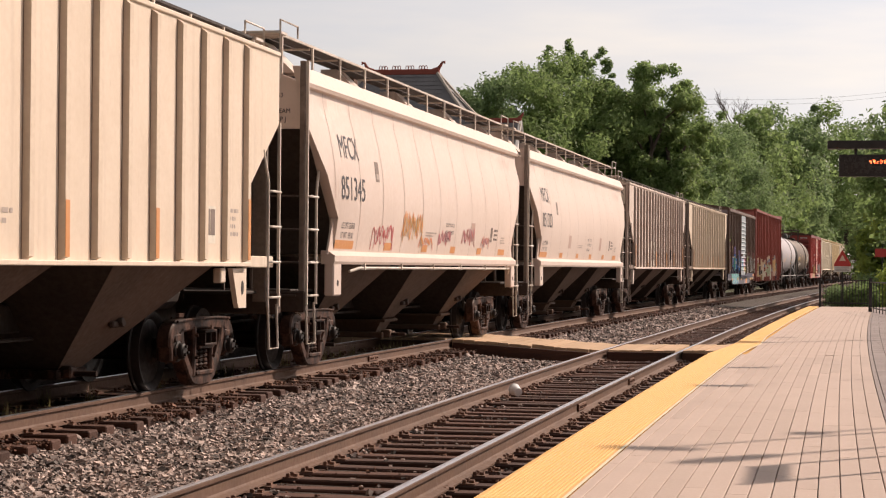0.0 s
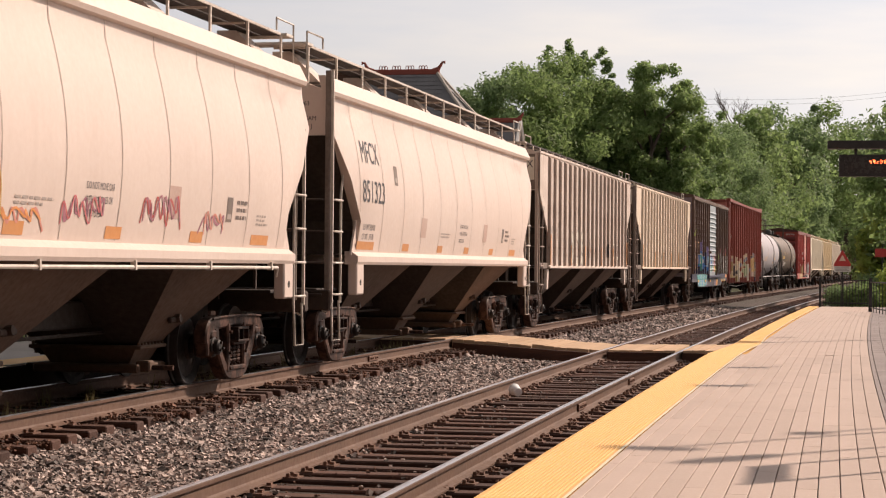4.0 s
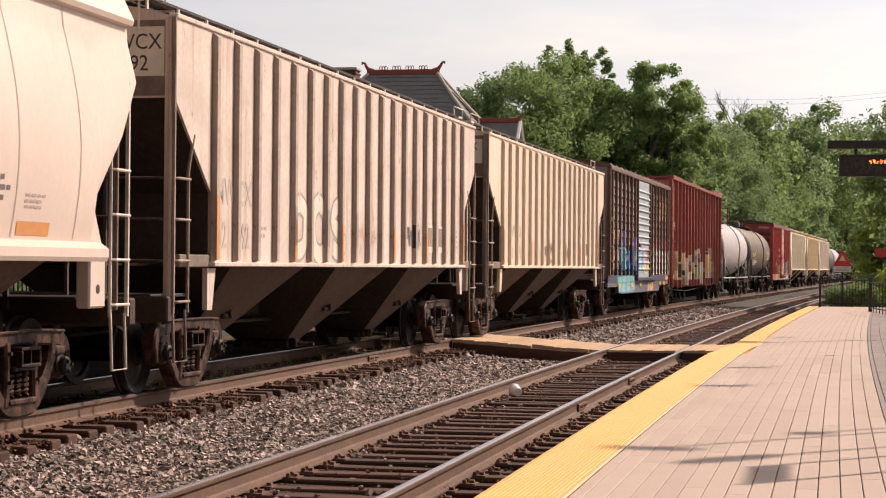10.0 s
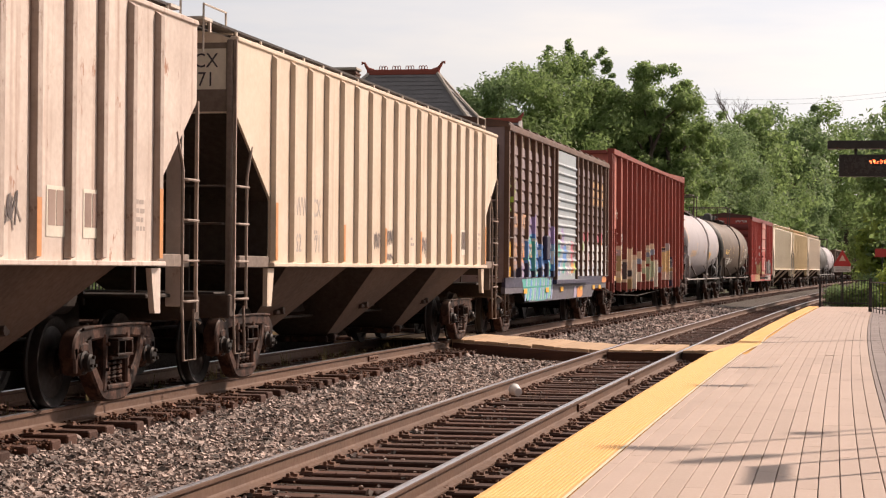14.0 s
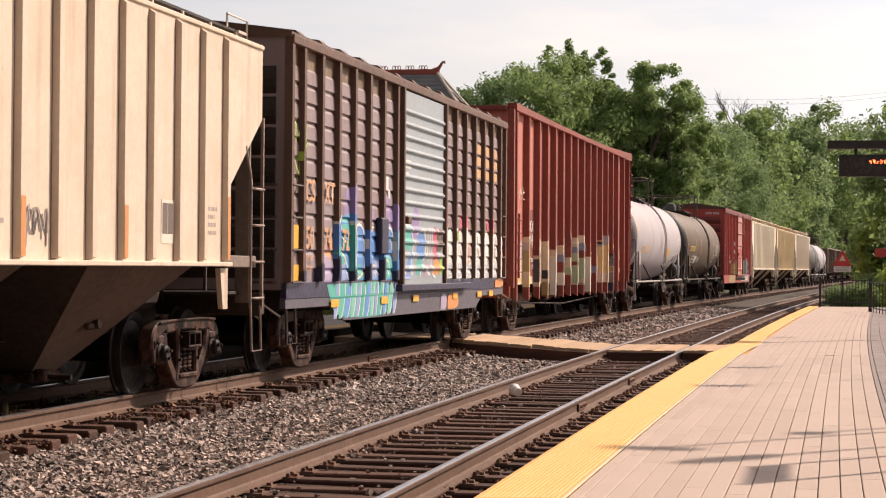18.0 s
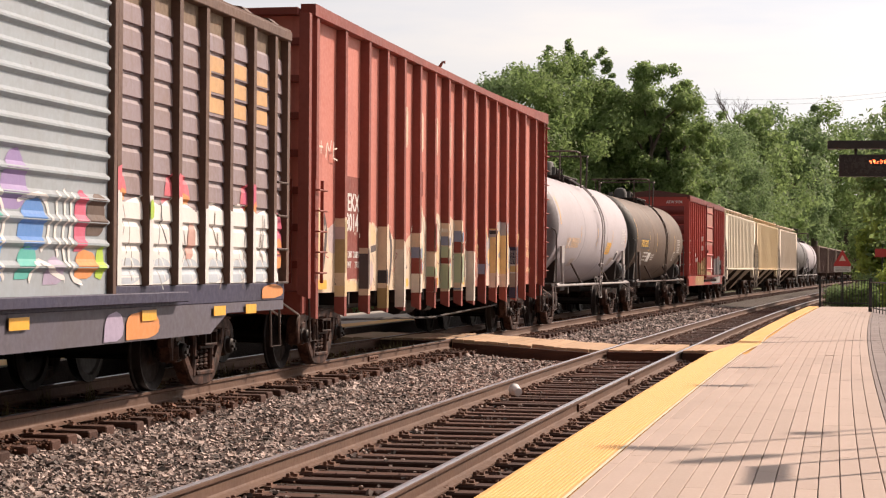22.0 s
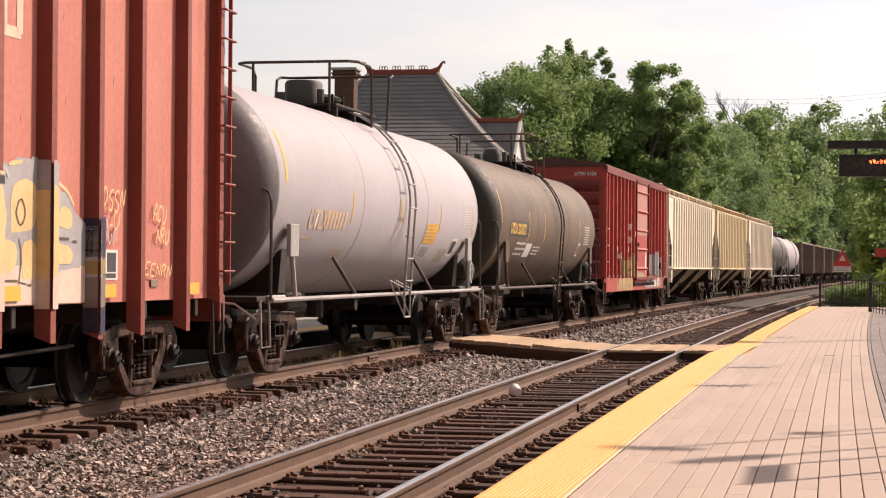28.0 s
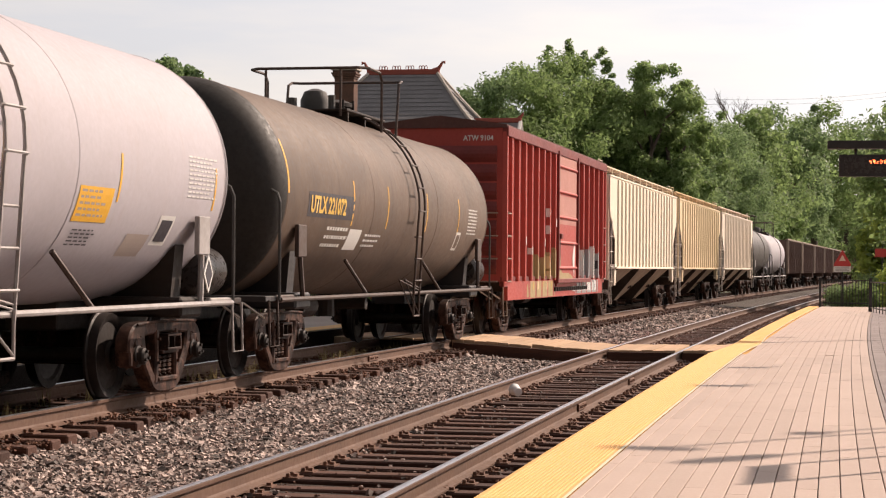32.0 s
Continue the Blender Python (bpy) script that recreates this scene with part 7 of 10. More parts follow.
    # bands of colour that cross the ribs
    for k, bands_ in ((6, ((1.58, 1.76, "spray_slate_blue"), (1.32, 1.58, "red_rib"), (0.95, 1.32, "spray_ivory"))), (7, ((1.7, 2.2, "red_rib"), (1.28, 1.44, "spray_mint"), (0.72, 1.26, "red_rib"))), (8, ((2.05, 2.12, "spray_ivory"), (1.82, 1.98, "spray_slate_blue"), (1.6, 1.8, "spray_mint"), (1.5, 1.6, "red_rib"), (1.05, 1.48, "spray_mint"), (0.72, 0.95, "red_rib"))), (9, ((1.9, 2.1, "spray_slate_blue"), (1.7, 1.9, "red_rib"), (1.15, 1.68, "spray_mint"), (0.9, 1.05, "spray_slate_blue"))), (10, ((0.74, 1.74, "spray_ivory"),))):
        for za, zb, mat in bands_:
            (feet if k == 10 else side).spray(car, [(rib_y[k] - 0.101, za), (rib_y[k] - 0.101, zb), (rib_y[k] + 0.07, zb - 0.01), (rib_y[k] + 0.07, za)], M[mat], "band of spray paint across a rib")
    # a second piece over three panels: yellow letters edged in grey-blue, pale pink at the foot
    feet.layer = side.layer
    ring = []
    yellow_tops = [(11, 0.08, 2.2), (11, 0.2, 2.34), (11, 0.5, 2.34), (11, 0.62, 2.1), (11, 0.8, 2.0), (12, -0.09, 2.2), (12, 0.02, 2.2), (12, 0.12, 2.42), (12, 0.3, 2.3), (12, 0.6, 2.36), (13, 0.0, 2.36), (13, 0.15, 2.3), (13, 0.3, 2.14), (13, 0.5, 2.1), (13, 0.68, 1.9), (13, 0.86, 1.86), (14, 0.0, 1.7)]
    for (k, f, z), (k2, f2, z2) in zip(yellow_tops, yellow_tops[1:]):
        for q in range(4):
            ring.append((R(k, f) + (R(k2, f2) - R(k, f)) * q / 4, z + (z2 - z) * q / 4 + rnd.uniform(-0.02, 0.02)))
    side.spray(car, [(R(11, 0.07), 1.03)] + ring + [(R(14, 0.0), 1.03)], M["spray_haze"], "grey-blue sprayed ground of the piece", 0.02)
    side.spray(car, [(R(11, 0.07), 1.03), (R(11, 0.07), 1.42), (R(11, 0.6), 1.5), (R(12, 0.3), 1.4), (R(12, 0.8), 1.44), (R(13, 0.3), 1.36), (R(13, 0.9), 1.42), (R(14, -0.1), 1.03)], M["spray_blush"], "pale pink sprayed foot of the piece", 0.02)
    for pts in ([(11, 0.12, 1.42), (11, 0.12, 2.2), (11, 0.3, 2.26), (11, 0.52, 2.16), (11, 0.6, 1.7), (11, 0.5, 1.36)], [(11, 0.72, 1.5), (11, 0.66, 1.7), (11, 0.82, 1.84), (12, -0.11, 1.8), (12, -0.11, 1.5)],
                [(12, -0.10, 1.32), (12, -0.10, 2.1), (12, 0.04, 2.1), (12, 0.06, 1.34)], [(12, 0.14, 1.72), (12, 0.12, 2.0), (12, 0.3, 2.04), (12, 0.36, 1.8), (12, 0.26, 1.66)], [(12, 0.42, 1.7), (12, 0.4, 2.1), (12, 0.66, 2.2), (13, -0.1, 2.16), (13, -0.1, 1.72)],
                [(12, 0.12, 1.4), (12, 0.14, 1.62), (12, 0.5, 1.66), (12, 0.56, 1.44), (12, 0.3, 1.3)], [(12, 0.64, 1.3), (12, 0.6, 1.64), (13, -0.1, 1.66), (13, -0.1, 1.3)], [(13, -0.11, 1.3), (13, -0.11, 2.16), (13, 0.08, 2.14), (13, 0.08, 1.32)],
                [(13, 0.12, 1.7), (13, 0.1, 2.14), (13, 0.24, 2.1), (13, 0.28, 1.72)], [(13, 0.34, 1.78), (13, 0.34, 1.98), (13, 0.6, 1.96), (13, 0.62, 1.74)], [(13, 0.14, 1.32), (13, 0.12, 1.62), (13, 0.4, 1.64), (13, 0.66, 1.56), (13, 0.56, 1.4), (13, 0.34, 1.46)]):
        put([(R(k, f), z) for k, f, z in pts], "spray_sun", "flat yellow sprayed letter part")
    for pts, w, mat in (([(11, 0.1, 2.2), (11, 0.22, 2.33), (11, 0.46, 2.33), (11, 0.6, 2.16), (11, 0.66, 1.96)], 0.055, "spray_sun"), ([(12, -0.1, 2.2), (12, 0.02, 2.2)], 0.03, "spray_sun"), ([(12, -0.1, 2.14), (12, 0.03, 2.14)], 0.07, "spray_black"), ([(12, 0.36, 2.3), (12, 0.62, 2.33)], 0.04, "spray_sun"), ([(13, 0.12, 2.3), (13, 0.3, 2.18), (13, 0.5, 2.12), (13, 0.64, 1.98)], 0.035, "spray_sun"),
                        ([(12, 0.5, 1.88), (12, 0.58, 1.74), (12, 0.7, 1.88), (12, 0.58, 2.04), (12, 0.5, 1.88)], 0.022, "spray_brown"), ([(12, 0.1, 2.36), (12, 0.2, 2.2), (12, 0.3, 2.28), (12, 0.36, 2.18)], 0.04, "spray_pale_sky"), ([(12, 0.56, 1.66), (12, 0.62, 1.5), (12, 0.56, 1.24)], 0.016, "spray_brown"), ([(12, 0.1, 1.26), (12, 0.4, 1.3), (12, 0.8, 1.24)], 0.012, "spray_brown"),
                        ([(11, 0.12, 1.86), (11, 0.24, 1.8), (11, 0.34, 1.86), (11, 0.46, 1.78)], 0.012, "spray_brown"), ([(11, 0.12, 1.62), (11, 0.26, 1.66), (11, 0.36, 1.6), (11, 0.52, 1.64), (11, 0.6, 1.58)], 0.012, "spray_brown"), ([(13, 0.1, 1.66), (13, 0.4, 1.68), (13, 0.7, 1.64)], 0.014, "spray_brown")):
        edge([(R(k, f), z) for k, f, z in pts], w, mat)
    for f in (0.24, 0.36):
        put([(R(11, f - 0.02), 2.17), (R(11, f), 2.2), (R(11, f + 0.02), 2.17), (R(11, f), 2.14)], "spray_slate_blue", "small blue spot")
    for k, za, zb, mat in ((14, 1.5, 1.9, "spray_navy"), (14, 1.34, 1.5, "spray_dull_gold"), (14, 1.02, 1.34, "spray_warm_grey"), (14, 0.78, 1.04, "spray_navy")):
        feet.spray(car, [(rib_y[k] - 0.101, za), (rib_y[k] - 0.101, zb - 0.03), (rib_y[k] + 0.07, zb), (rib_y[k] + 0.07, za)], M[mat], "band of spray paint across a rib")
    put([(rib_y[11] - 0.1, 1.3), (rib_y[11] - 0.1, 1.5), (rib_y[11] + 0.05, 1.62), (rib_y[11] + 0.06, 1.4)], "spray_slate_blue", "blue sprayed patch on a rib")
    # loose tags beside it
    for k, fa, fb, za, zb, n_, mat in ((10, 0.14, 0.72, 1.94, 2.2, 4, "spray_sun"), (10, 0.2, 0.8, 1.64, 1.88, 4, "spray_sun"), (10, 0.12, 0.8, 1.16, 1.56, 4, "spray_blush"), (14, 0.24, 0.78, 1.98, 2.2, 4, "spray_sun"), (14, 0.5, 0.66, 1.76, 1.94, 1, "spray_sun"), (14, 0.14, 0.6, 1.64, 1.86, 4, "spray_rose_pale"), (15, 0.4, 0.68, 1.88, 2.06, 3, "spray_sun"), (15, 0.46, 0.74, 1.66, 1.82, 3, "spray_sun"), (15, 0.1, 0.8, 1.32, 1.46, 6, "spray_sun")):
        for q in range(n_):
            a0, w0 = fa + (fb - fa) * q / n_, (fb - fa) / n_ * 0.8
            up = rnd.uniform(-0.03, 0.03)
            for line_pts in GLYPHS[rnd.choice("OCSENAURDG")]:
                edge([(R(k, a0 + w0 * p + 0.04 * c_), za + up + (zb - za) * c_ * rnd.uniform(0.85, 1.1)) for p, c_ in line_pts], 0.02, mat)
    g = Geo()
    patch(g, W + 0.003, R(14, 0.14), R(14, 0.68), 1.28, 1.58)
    plate = part("stencil_panel", g, M["white_mark"], car, "white framed stencil panel")
    for f0, f1, za, zb in ((0.19, 0.38, 1.36, 1.55), (0.43, 0.63, 1.36, 1.55), (0.19, 0.63, 1.30, 1.345)):
        g = Geo()
        patch(g, W + 0.007, R(14, f0), R(14, f1), za, zb)
        part("panel_field", g, M["black_mark"], plate, "black field")
    part("bracket_plate", Geo().block(W, W + 0.02, R(15, 0.4), R(15, 0.56), 1.2, 1.28, 0.005), M["rib_grime"], car)
    # drips above the letters and scratches through them
    for k in range(1, 10):
        for q in range(7):
            y_, z_ = R(k, rnd.uniform(0.15, 0.85)), rnd.uniform(1.95, 2.2) + (0.15 if 5 < k < 9 else -0.1)
            r_ = rnd.uniform(0.008, 0.022)
            put([(y_ - r_, z_), (y_, z_ + r_ * 2), (y_ + r_, z_), (y_, z_ - r_ * 3)], "spray_ivory", "drop of pale spray paint")
        for q in range(5):
            y_, z_ = R(k, rnd.uniform(0.12, 0.85)), rnd.uniform(1.15, 1.7)
            edge([(y_, z_), (y_ + rnd.uniform(-0.1, 0.1), z_ - rnd.uniform(0.0, 0.12)), (y_ + rnd.uniform(-0.15, 0.15), z_ - rnd.uniform(0.02, 0.15))], rnd.uniform(0.008, 0.02), rnd.choice(("red", "red_rib", "spray_brown")))
    # a small pale tag between the end ribs, and peeled flecks
    for pts in ([(0.30, 2.98), (0.30, 3.16)], [(0.24, 3.08), (0.36, 3.08)], [(0.46, 2.92), (0.5, 3.2), (0.58, 3.0), (0.66, 3.2)], [(0.72, 2.95), (0.74, 3.2)], [(0.72, 3.08), (0.86, 3.1)], [(0.72, 2.95), (0.88, 2.94)]):
        edge([(R(1, a), z) for a, z in pts], 0.03, "spray_ivory")
    for q in range(34):
        k = rnd.randint(0, 14)
        y_, z_ = R(k, rnd.uniform(0.15, 0.5)), rnd.uniform(2.4, 4.6)
        h_ = rnd.uniform(0.04, 0.16)
        put([(y_, z_), (y_ + 0.012, z_ + h_ * 0.5), (y_ + 0.03, z_ + h_), (y_ + 0.03, z_ + h_ * 0.4)], rnd.choice(("spray_brown", "spray_brown", "spray_rose")), "fleck of peeled paint")
    # darker repainted squares under the name
    for k in range(6, 11):
        g = Geo()
        patch(g, W + 0.002, rib_y[k] + 0.3, rib_y[k] + 0.74, 2.64, 3.06)
        part("repaint_panel", g, M["red_rib"], car, "darker repainted square")
    for text, z, size, w in (("JEKX", 2.25, 0.36, 0.8), ("8014", 1.955, 0.36, 0.8)):
        lettering(text, size, M["white_mark"], car, Matrix.Translation((W + 0.007, -7.72, z)) @ SIDE, "reporting_mark", 0.98, bold=0.02)
    g = Geo()
    patch(g, W + 0.002, rib_y[2] + 0.1, rib_y[3] - 0.1, 1.25, 2.75)
    part("repaint_panel", g, M["red_rib"], car, "darker repainted number panel")
    for text, z, dy in (("LD LMT", 1.56, 0), ("208900", 1.56, 0.52), ("LT WT", 1.41, 0), ("77600", 1.41, 0.60)):
        lettering(text, 0.135, M["white_mark"], car, Matrix.Translation((W + 0.007, -7.80 + dy, z)) @ SIDE, "weight_stencil", 1.0, bold=0.02)
    # faded railway name, one block letter a panel, as plain bars
    for k in range(5, 13):
        g = Geo()
        y = rib_y[k] + 0.27
        patch(g, W + 0.002, y, y + 0.13, 3.45, 4.01)
        patch(g, W + 0.002, y + 0.33, y + 0.46, 3.45, 4.01)
        patch(g, W + 0.002, y + 0.04, y + 0.42, 3.95, 4.06)
        patch(g, W + 0.002, y + 0.04, y + 0.42, 3.40, 3.50)
        part("faded_name", g, M["faded_white"], car, "faded cream block bar of a worn name")
    for k in (1, 5, 7, 9, 12, 14, 16):
        y = rib_y[k] + (0.13 if k == 1 else 0.24)
        g = Geo()
        patch(g, W + 0.045, y, y + (0.68 if k == 1 else 0.4), 1.11, 1.24)
        part("reflector", g, M["amber_mark"], car, "amber reflective tape")
    add_couplers(car, half)
    add_trucks(car, half - 2.6)
    MOVING.append((car, mid))
    return car


def tank_car(name, label, S0, S1, skin, head_mat, r, z_c, seed, detail=True, bands=None, trim=None):
    """A tank car: shell with dished heads on a stub frame, rails, ladder and top platform."""
    mid, half = (S0 + S1) / 2, (S1 - S0) / 2
    car = thing(name, label, "tank car", group="freight train")
    trim = trim or M["tank_trim"]
    rnd = random.Random(seed)
    Ls = half - 1.28              # straight shell's half length
    g = Geo()
    prof = [(r * math.cos(a), Ls + 0.72 * math.sin(a)) for a in [math.pi / 2 * k / 9 for k in range(10)]]
    full = [(rr, -y) for rr, y in reversed(prof)] + prof
    full = [(max(rr, 0.001), y) for rr, y in full]
    g.lathe(full, 56, "y", (0, 0, z_c))
    shell = part("tank_shell", g, skin, car, smooth=True)
    # Heads face away from the sun; their shade is put into the colour.
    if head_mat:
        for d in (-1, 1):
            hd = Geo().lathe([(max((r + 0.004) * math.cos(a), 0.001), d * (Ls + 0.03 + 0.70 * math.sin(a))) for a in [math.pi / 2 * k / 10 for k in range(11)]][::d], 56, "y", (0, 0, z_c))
            part("tank_head", hd, head_mat, shell, "grimy dished tank head with shade in its colour", True)
    # welded seams
    for k in (2, 4):
        y = -Ls + 2 * Ls * k / 6
        w = Geo()
        w.lathe([(r + 0.001, y - 0.014), (r + 0.006, y), (r + 0.001, y + 0.014)], 56, "y", (0, 0, z_c))
        part("weld_seam", w, skin, shell, smooth=True)
    for d in (-1, 1):
        w = Geo()
        w.lathe([(r + 0.001, d * Ls - 0.02), (r + 0.009, d * Ls), (r + 0.001, d * Ls + 0.02)], 56, "y", (0, 0, z_c))
        part("weld_seam", w, skin, shell, smooth=True)
    # side rails, stub sills, bolsters, end platforms
    for d in (-1, 1):
        f = Geo()
        f.block(-0.3, 0.3, *sorted((d * (half - 3.4), d * (half - 0.5))), 0.72, 1.12, 0.02)
        f.block(-1.4, 1.4, *sorted((d * (half - 2.6), d * (half - 1.9))), 0.86, 1.08, 0.03)
        f.prism([(-1.2, 1.05), (1.2, 1.05), (1.25, z_c - 0.8), (0.9, z_c - 1.15), (0, z_c - r + 0.02), (-0.9, z_c - 1.15), (-1.25, z_c - 0.8)], *sorted((d * (half - 2.4), d * (half - 2.1))), "y")
        f.block(-1.42, 1.42, *sorted((d * (half - 1.1), d * (half - 0.5))), 0.98, 1.05, 0.01)
        part("stub_frame", f, M["black_steel"] if seed != 21 else M["tank_black"], car)
    rl = Geo()
    for sx in (-1, 1):
        rl.tube([(sx * 1.46, -half + 1.0, 1.0), (sx * 1.46, half - 1.0, 1.0)], 0.031, 8)
    part("side_rail", rl, trim, car, "pale pipe rail along the frame")
    for d in (-1, 1):
        for sx in (-1, 1):
            gr = Geo()
            gr.tube([(sx * 1.46, d * (half - 0.95), 1.0), (sx * 1.46, d * (half - 0.95), 2.25), (sx * 1.42, d * (half - 0.97), 2.36), (sx * 1.3, d * (half - 0.99), 2.42), (sx * 0.9, d * (half - 1.0), 2.44), (-sx * 0.2, d * (half - 0.9), 2.44)], 0.02, 7)
            part("end_handrail", gr, M["dome_grey"], car)
            gr = Geo()
            stirrup(gr, sx * 1.44, d * (half - 0.75), 0.42, 1.0, 0.36)
            part("sill_step", gr, trim, car)
    for d in (-1, 1):
        for sx in (-1, 1):
            pl = Geo()
            y = d * (half - 2.0)
            pl.block(*sorted((sx * 1.40, sx * 1.46)), y - 0.19, y + 0.19, 1.55, 1.98, 0.01)
            pl.tube([(sx * 1.42, y, 1.55), (sx * 1.44, y - d * 0.08, 1.02)], 0.035, 6)
            part("placard_board", pl, trim, car)
        part("step_bracket", Geo().block(1.36, 1.44, *sorted((d * (half - 1.7), d * (half - 0.95))), 0.96, 1.06, 0.02), trim, car)
        for sx in (-1, 1) if seed == 20 and d > 0 else ():
            y = d * (half - 2.0) + 0.10
            part("placard_holder", Geo().prism([(y, 1.12), (y + 0.16, 1.34), (y, 1.56), (y - 0.16, 1.34)], *sorted((sx * 1.462, sx * 1.475)), "x"), M["white_mark"], car, "diamond placard holder")
            part("placard", Geo().prism([(y, 1.18), (y + 0.115, 1.34), (y, 1.50), (y - 0.115, 1.34)], *sorted((sx * 1.475, sx * 1.48)), "x"), M["black_mark"], car)
    for y in (-2.6, 2.6):
        for sx in (-1, 1):
            part("rail_strut", Geo().tube([(sx * 1.44, y, 1.0), (sx * 1.22, y - 0.5, z_c - r * 0.62)], 0.028, 6), M["dark_ladder"], car)
    # ladder over the side, with a folding step under it
    yl = 0.45
    l = Geo()
    for dy in (-0.2, 0.2):
        pts = [(1.50, yl + dy, 0.95)]
        for k in range(12):
            a = math.radians(-8 + 78 * k / 11)
            pts.append(((r + 0.13) * math.cos(a), yl + dy, z_c + (r + 0.13) * math.sin(a)))
        l.tube(pts, 0.02, 6)
    for k in range(9):
        if k < 3:
            x, z = 1.52, 1.2 + 0.36 * k
        else:
            a = math.radians(-3 + 14 * (k - 3))
            x, z = (r + 0.13) * math.cos(a), z_c + (r + 0.13) * math.sin(a)
        l.tube([(x, yl - 0.23, z), (x + 0.02, yl - 0.21, z + 0.005), (x + 0.02, yl + 0.21, z + 0.005), (x, yl + 0.23, z)], 0.015, 5)
    part("side_ladder", l, trim, car)
    # hanging step: braces from the rail to a stirrup under the ladder
    s2 = Geo()
    for o in (-0.2, 0.2):
        s2.tube([(1.50, yl + o, 1.0), (1.50, yl + o, 0.62)], 0.016, 6)
        s2.tube([(1.48, yl - 0.95 + o, 1.22), (1.50, yl + o, 0.64)], 0.014, 6)
        s2.tube([(1.48, yl - 0.95 + o, 1.22), (1.50, yl + 0.2, 1.06 + 0.1 * o)], 0.011, 5)
    s2.tube([(1.50, yl - 0.2, 0.62), (1.50, yl + 0.2, 0.62)], 0.018, 6)
    part("folding_step", s2, trim, car)
    # dome platform with railings, manway and valves
    zt = z_c + r
    p = Geo()
    p.block(-0.66, 0.66, -0.95, 1.6, zt + 0.03, zt + 0.07, 0.01)
    for y_ in (-0.8, 0.3, 1.45):
        p.box(-0.64, 0.64, y_ - 0.03, y_ + 0.03, zt - 0.14, zt + 0.03)
    plat = part("top_platform", p, M["black_steel"], car)
    h = Geo()
    ya, yb, zr = -0.95, 1.55, zt + 0.72
    h.tube([(-0.98, ya + 1.0, zt - 0.2), (-0.98, ya + 1.0, zr - 0.12), (-0.98, ya + 0.85, zr), (-0.98, ya + 0.15, zr), (-0.85, ya, zr), (0.85, ya, zr), (0.98, ya + 0.15, zr), (0.98, ya + 0.85, zr), (0.98, ya + 1.0, zr - 0.12), (0.98, ya + 1.0, zt - 0.25)], 0.024, 7)
    h.tube([(-0.98, yb - 0.5, zt - 0.2), (-0.98, yb - 0.3, zr - 0.06), (-0.98, yb - 0.1, zr), (-0.85, yb, zr), (0.85, yb, zr), (0.98, yb - 0.1, zr), (0.98, yb - 0.3, zr - 0.06), (0.98, yb - 0.5, zt - 0.25)], 0.024, 7)
    for sx in (-0.7, 0.55):
        h.tube([(sx, ya, zt - 0.05), (sx, ya, zr)], 0.022, 6)
    part("platform_railing", h, M["dark_ladder"], plat)
    mw = Geo()
    mw.lathe([(0.30, zt - 0.1), (0.30, zt + 0.20), (0.36, zt + 0.21), (0.36, zt + 0.27), (0.2, zt + 0.33), (0.001, zt + 0.34)], 20, "z", (0, 0.55, 0))
    part("manway", mw, M["black_steel"], plat, smooth=True)
    for k in range(8):
        a = 6.283 * k / 8
        bolt = Geo().cyl((0.36 * math.cos(a), 0.55 + 0.36 * math.sin(a), zt + 0.14), (0.36 * math.cos(a), 0.55 + 0.36 * math.sin(a), zt + 0.32), 0.025, 6)
        part("bolt", bolt, M["black_steel"], plat)
    vh = Geo()
    if seed == 20:
        vh.lathe([(0.30, zt - 0.1), (0.30, zt + 0.42), (0.27, zt + 0.46), (0.001, zt + 0.47)], 24, "z", (0, -0.5, 0))
    else:
        vh.lathe([(0.24, zt - 0.1), (0.24, zt + 0.24), (0.18, zt + 0.38), (0.05, zt + 0.43), (0.001, zt + 0.43)], 20, "z", (0, -0.5, 0))
        vh.cyl((0.1, -0.05, zt), (0.1, -0.05, zt + 0.35), 0.05, 8)
    vh.cyl((0.35, -0.75, zt), (0.35, -0.75, zt + 0.3), 0.06, 8)
    vh.cyl((-0.3, -0.8, zt), (-0.3, -0.8, zt + 0.26), 0.08, 8)
    part("valve_housing", vh, M["dome_grey"], plat, smooth=True)
    un = Geo()
    part("air_reservoir", Geo().cyl((0.1, -1.9, 0.8), (0.1, -1.1, 0.8), 0.16, 14), M["black_steel"], car)
    un.cyl((0, 0.2, 0.6), (0, 0.2, z_c - r + 0.05), 0.16, 12)
    part("valve", Geo().cyl((-0.3, 1.0, 0.8), (0.5, 1.0, 0.8), 0.1, 10), M["black_steel"], car)
    part("bottom_outlet", un, M["black_steel"], car)
    bc = Geo()
    bc.lathe([(0.001, half - 1.42), (0.22, half - 1.40), (0.29, half - 1.33), (0.29, half - 0.72), (0.22, half - 0.63), (0.001, half - 0.61)], 20, "y", (1.02, 0, 1.36))
    part("air_reservoir", bc, M["gloss_black"], car, "shiny black air reservoir on the end platform", True)
    add_couplers(car, half)
    add_trucks(car, half - 2.22)
    # markings laid on the curved shell
    def on_shell(y0, y1, a0, a1, lift=0.004, n=5):
        q = Geo()
        rows = []
        for k in range(n + 1):
            a = math.radians(a0 + (a1 - a0) * k / n)
            rows.append([((r + lift) * math.cos(a), y, z_c + (r + lift) * math.sin(a)) for y in (y0, y1)])
        q.rings(rows, cap=False, loop=False)
        return q
    if detail:
        tape = [on_shell(y, y + 0.05, -16, 3 if seed == 20 else 10) for y in bands or ()]
        tape += [on_shell(-Ls + 0.30, -Ls + 0.39, 2, 30) if seed == 20 else on_shell(-Ls + 0.02, -Ls + 0.08, -2, 26)]
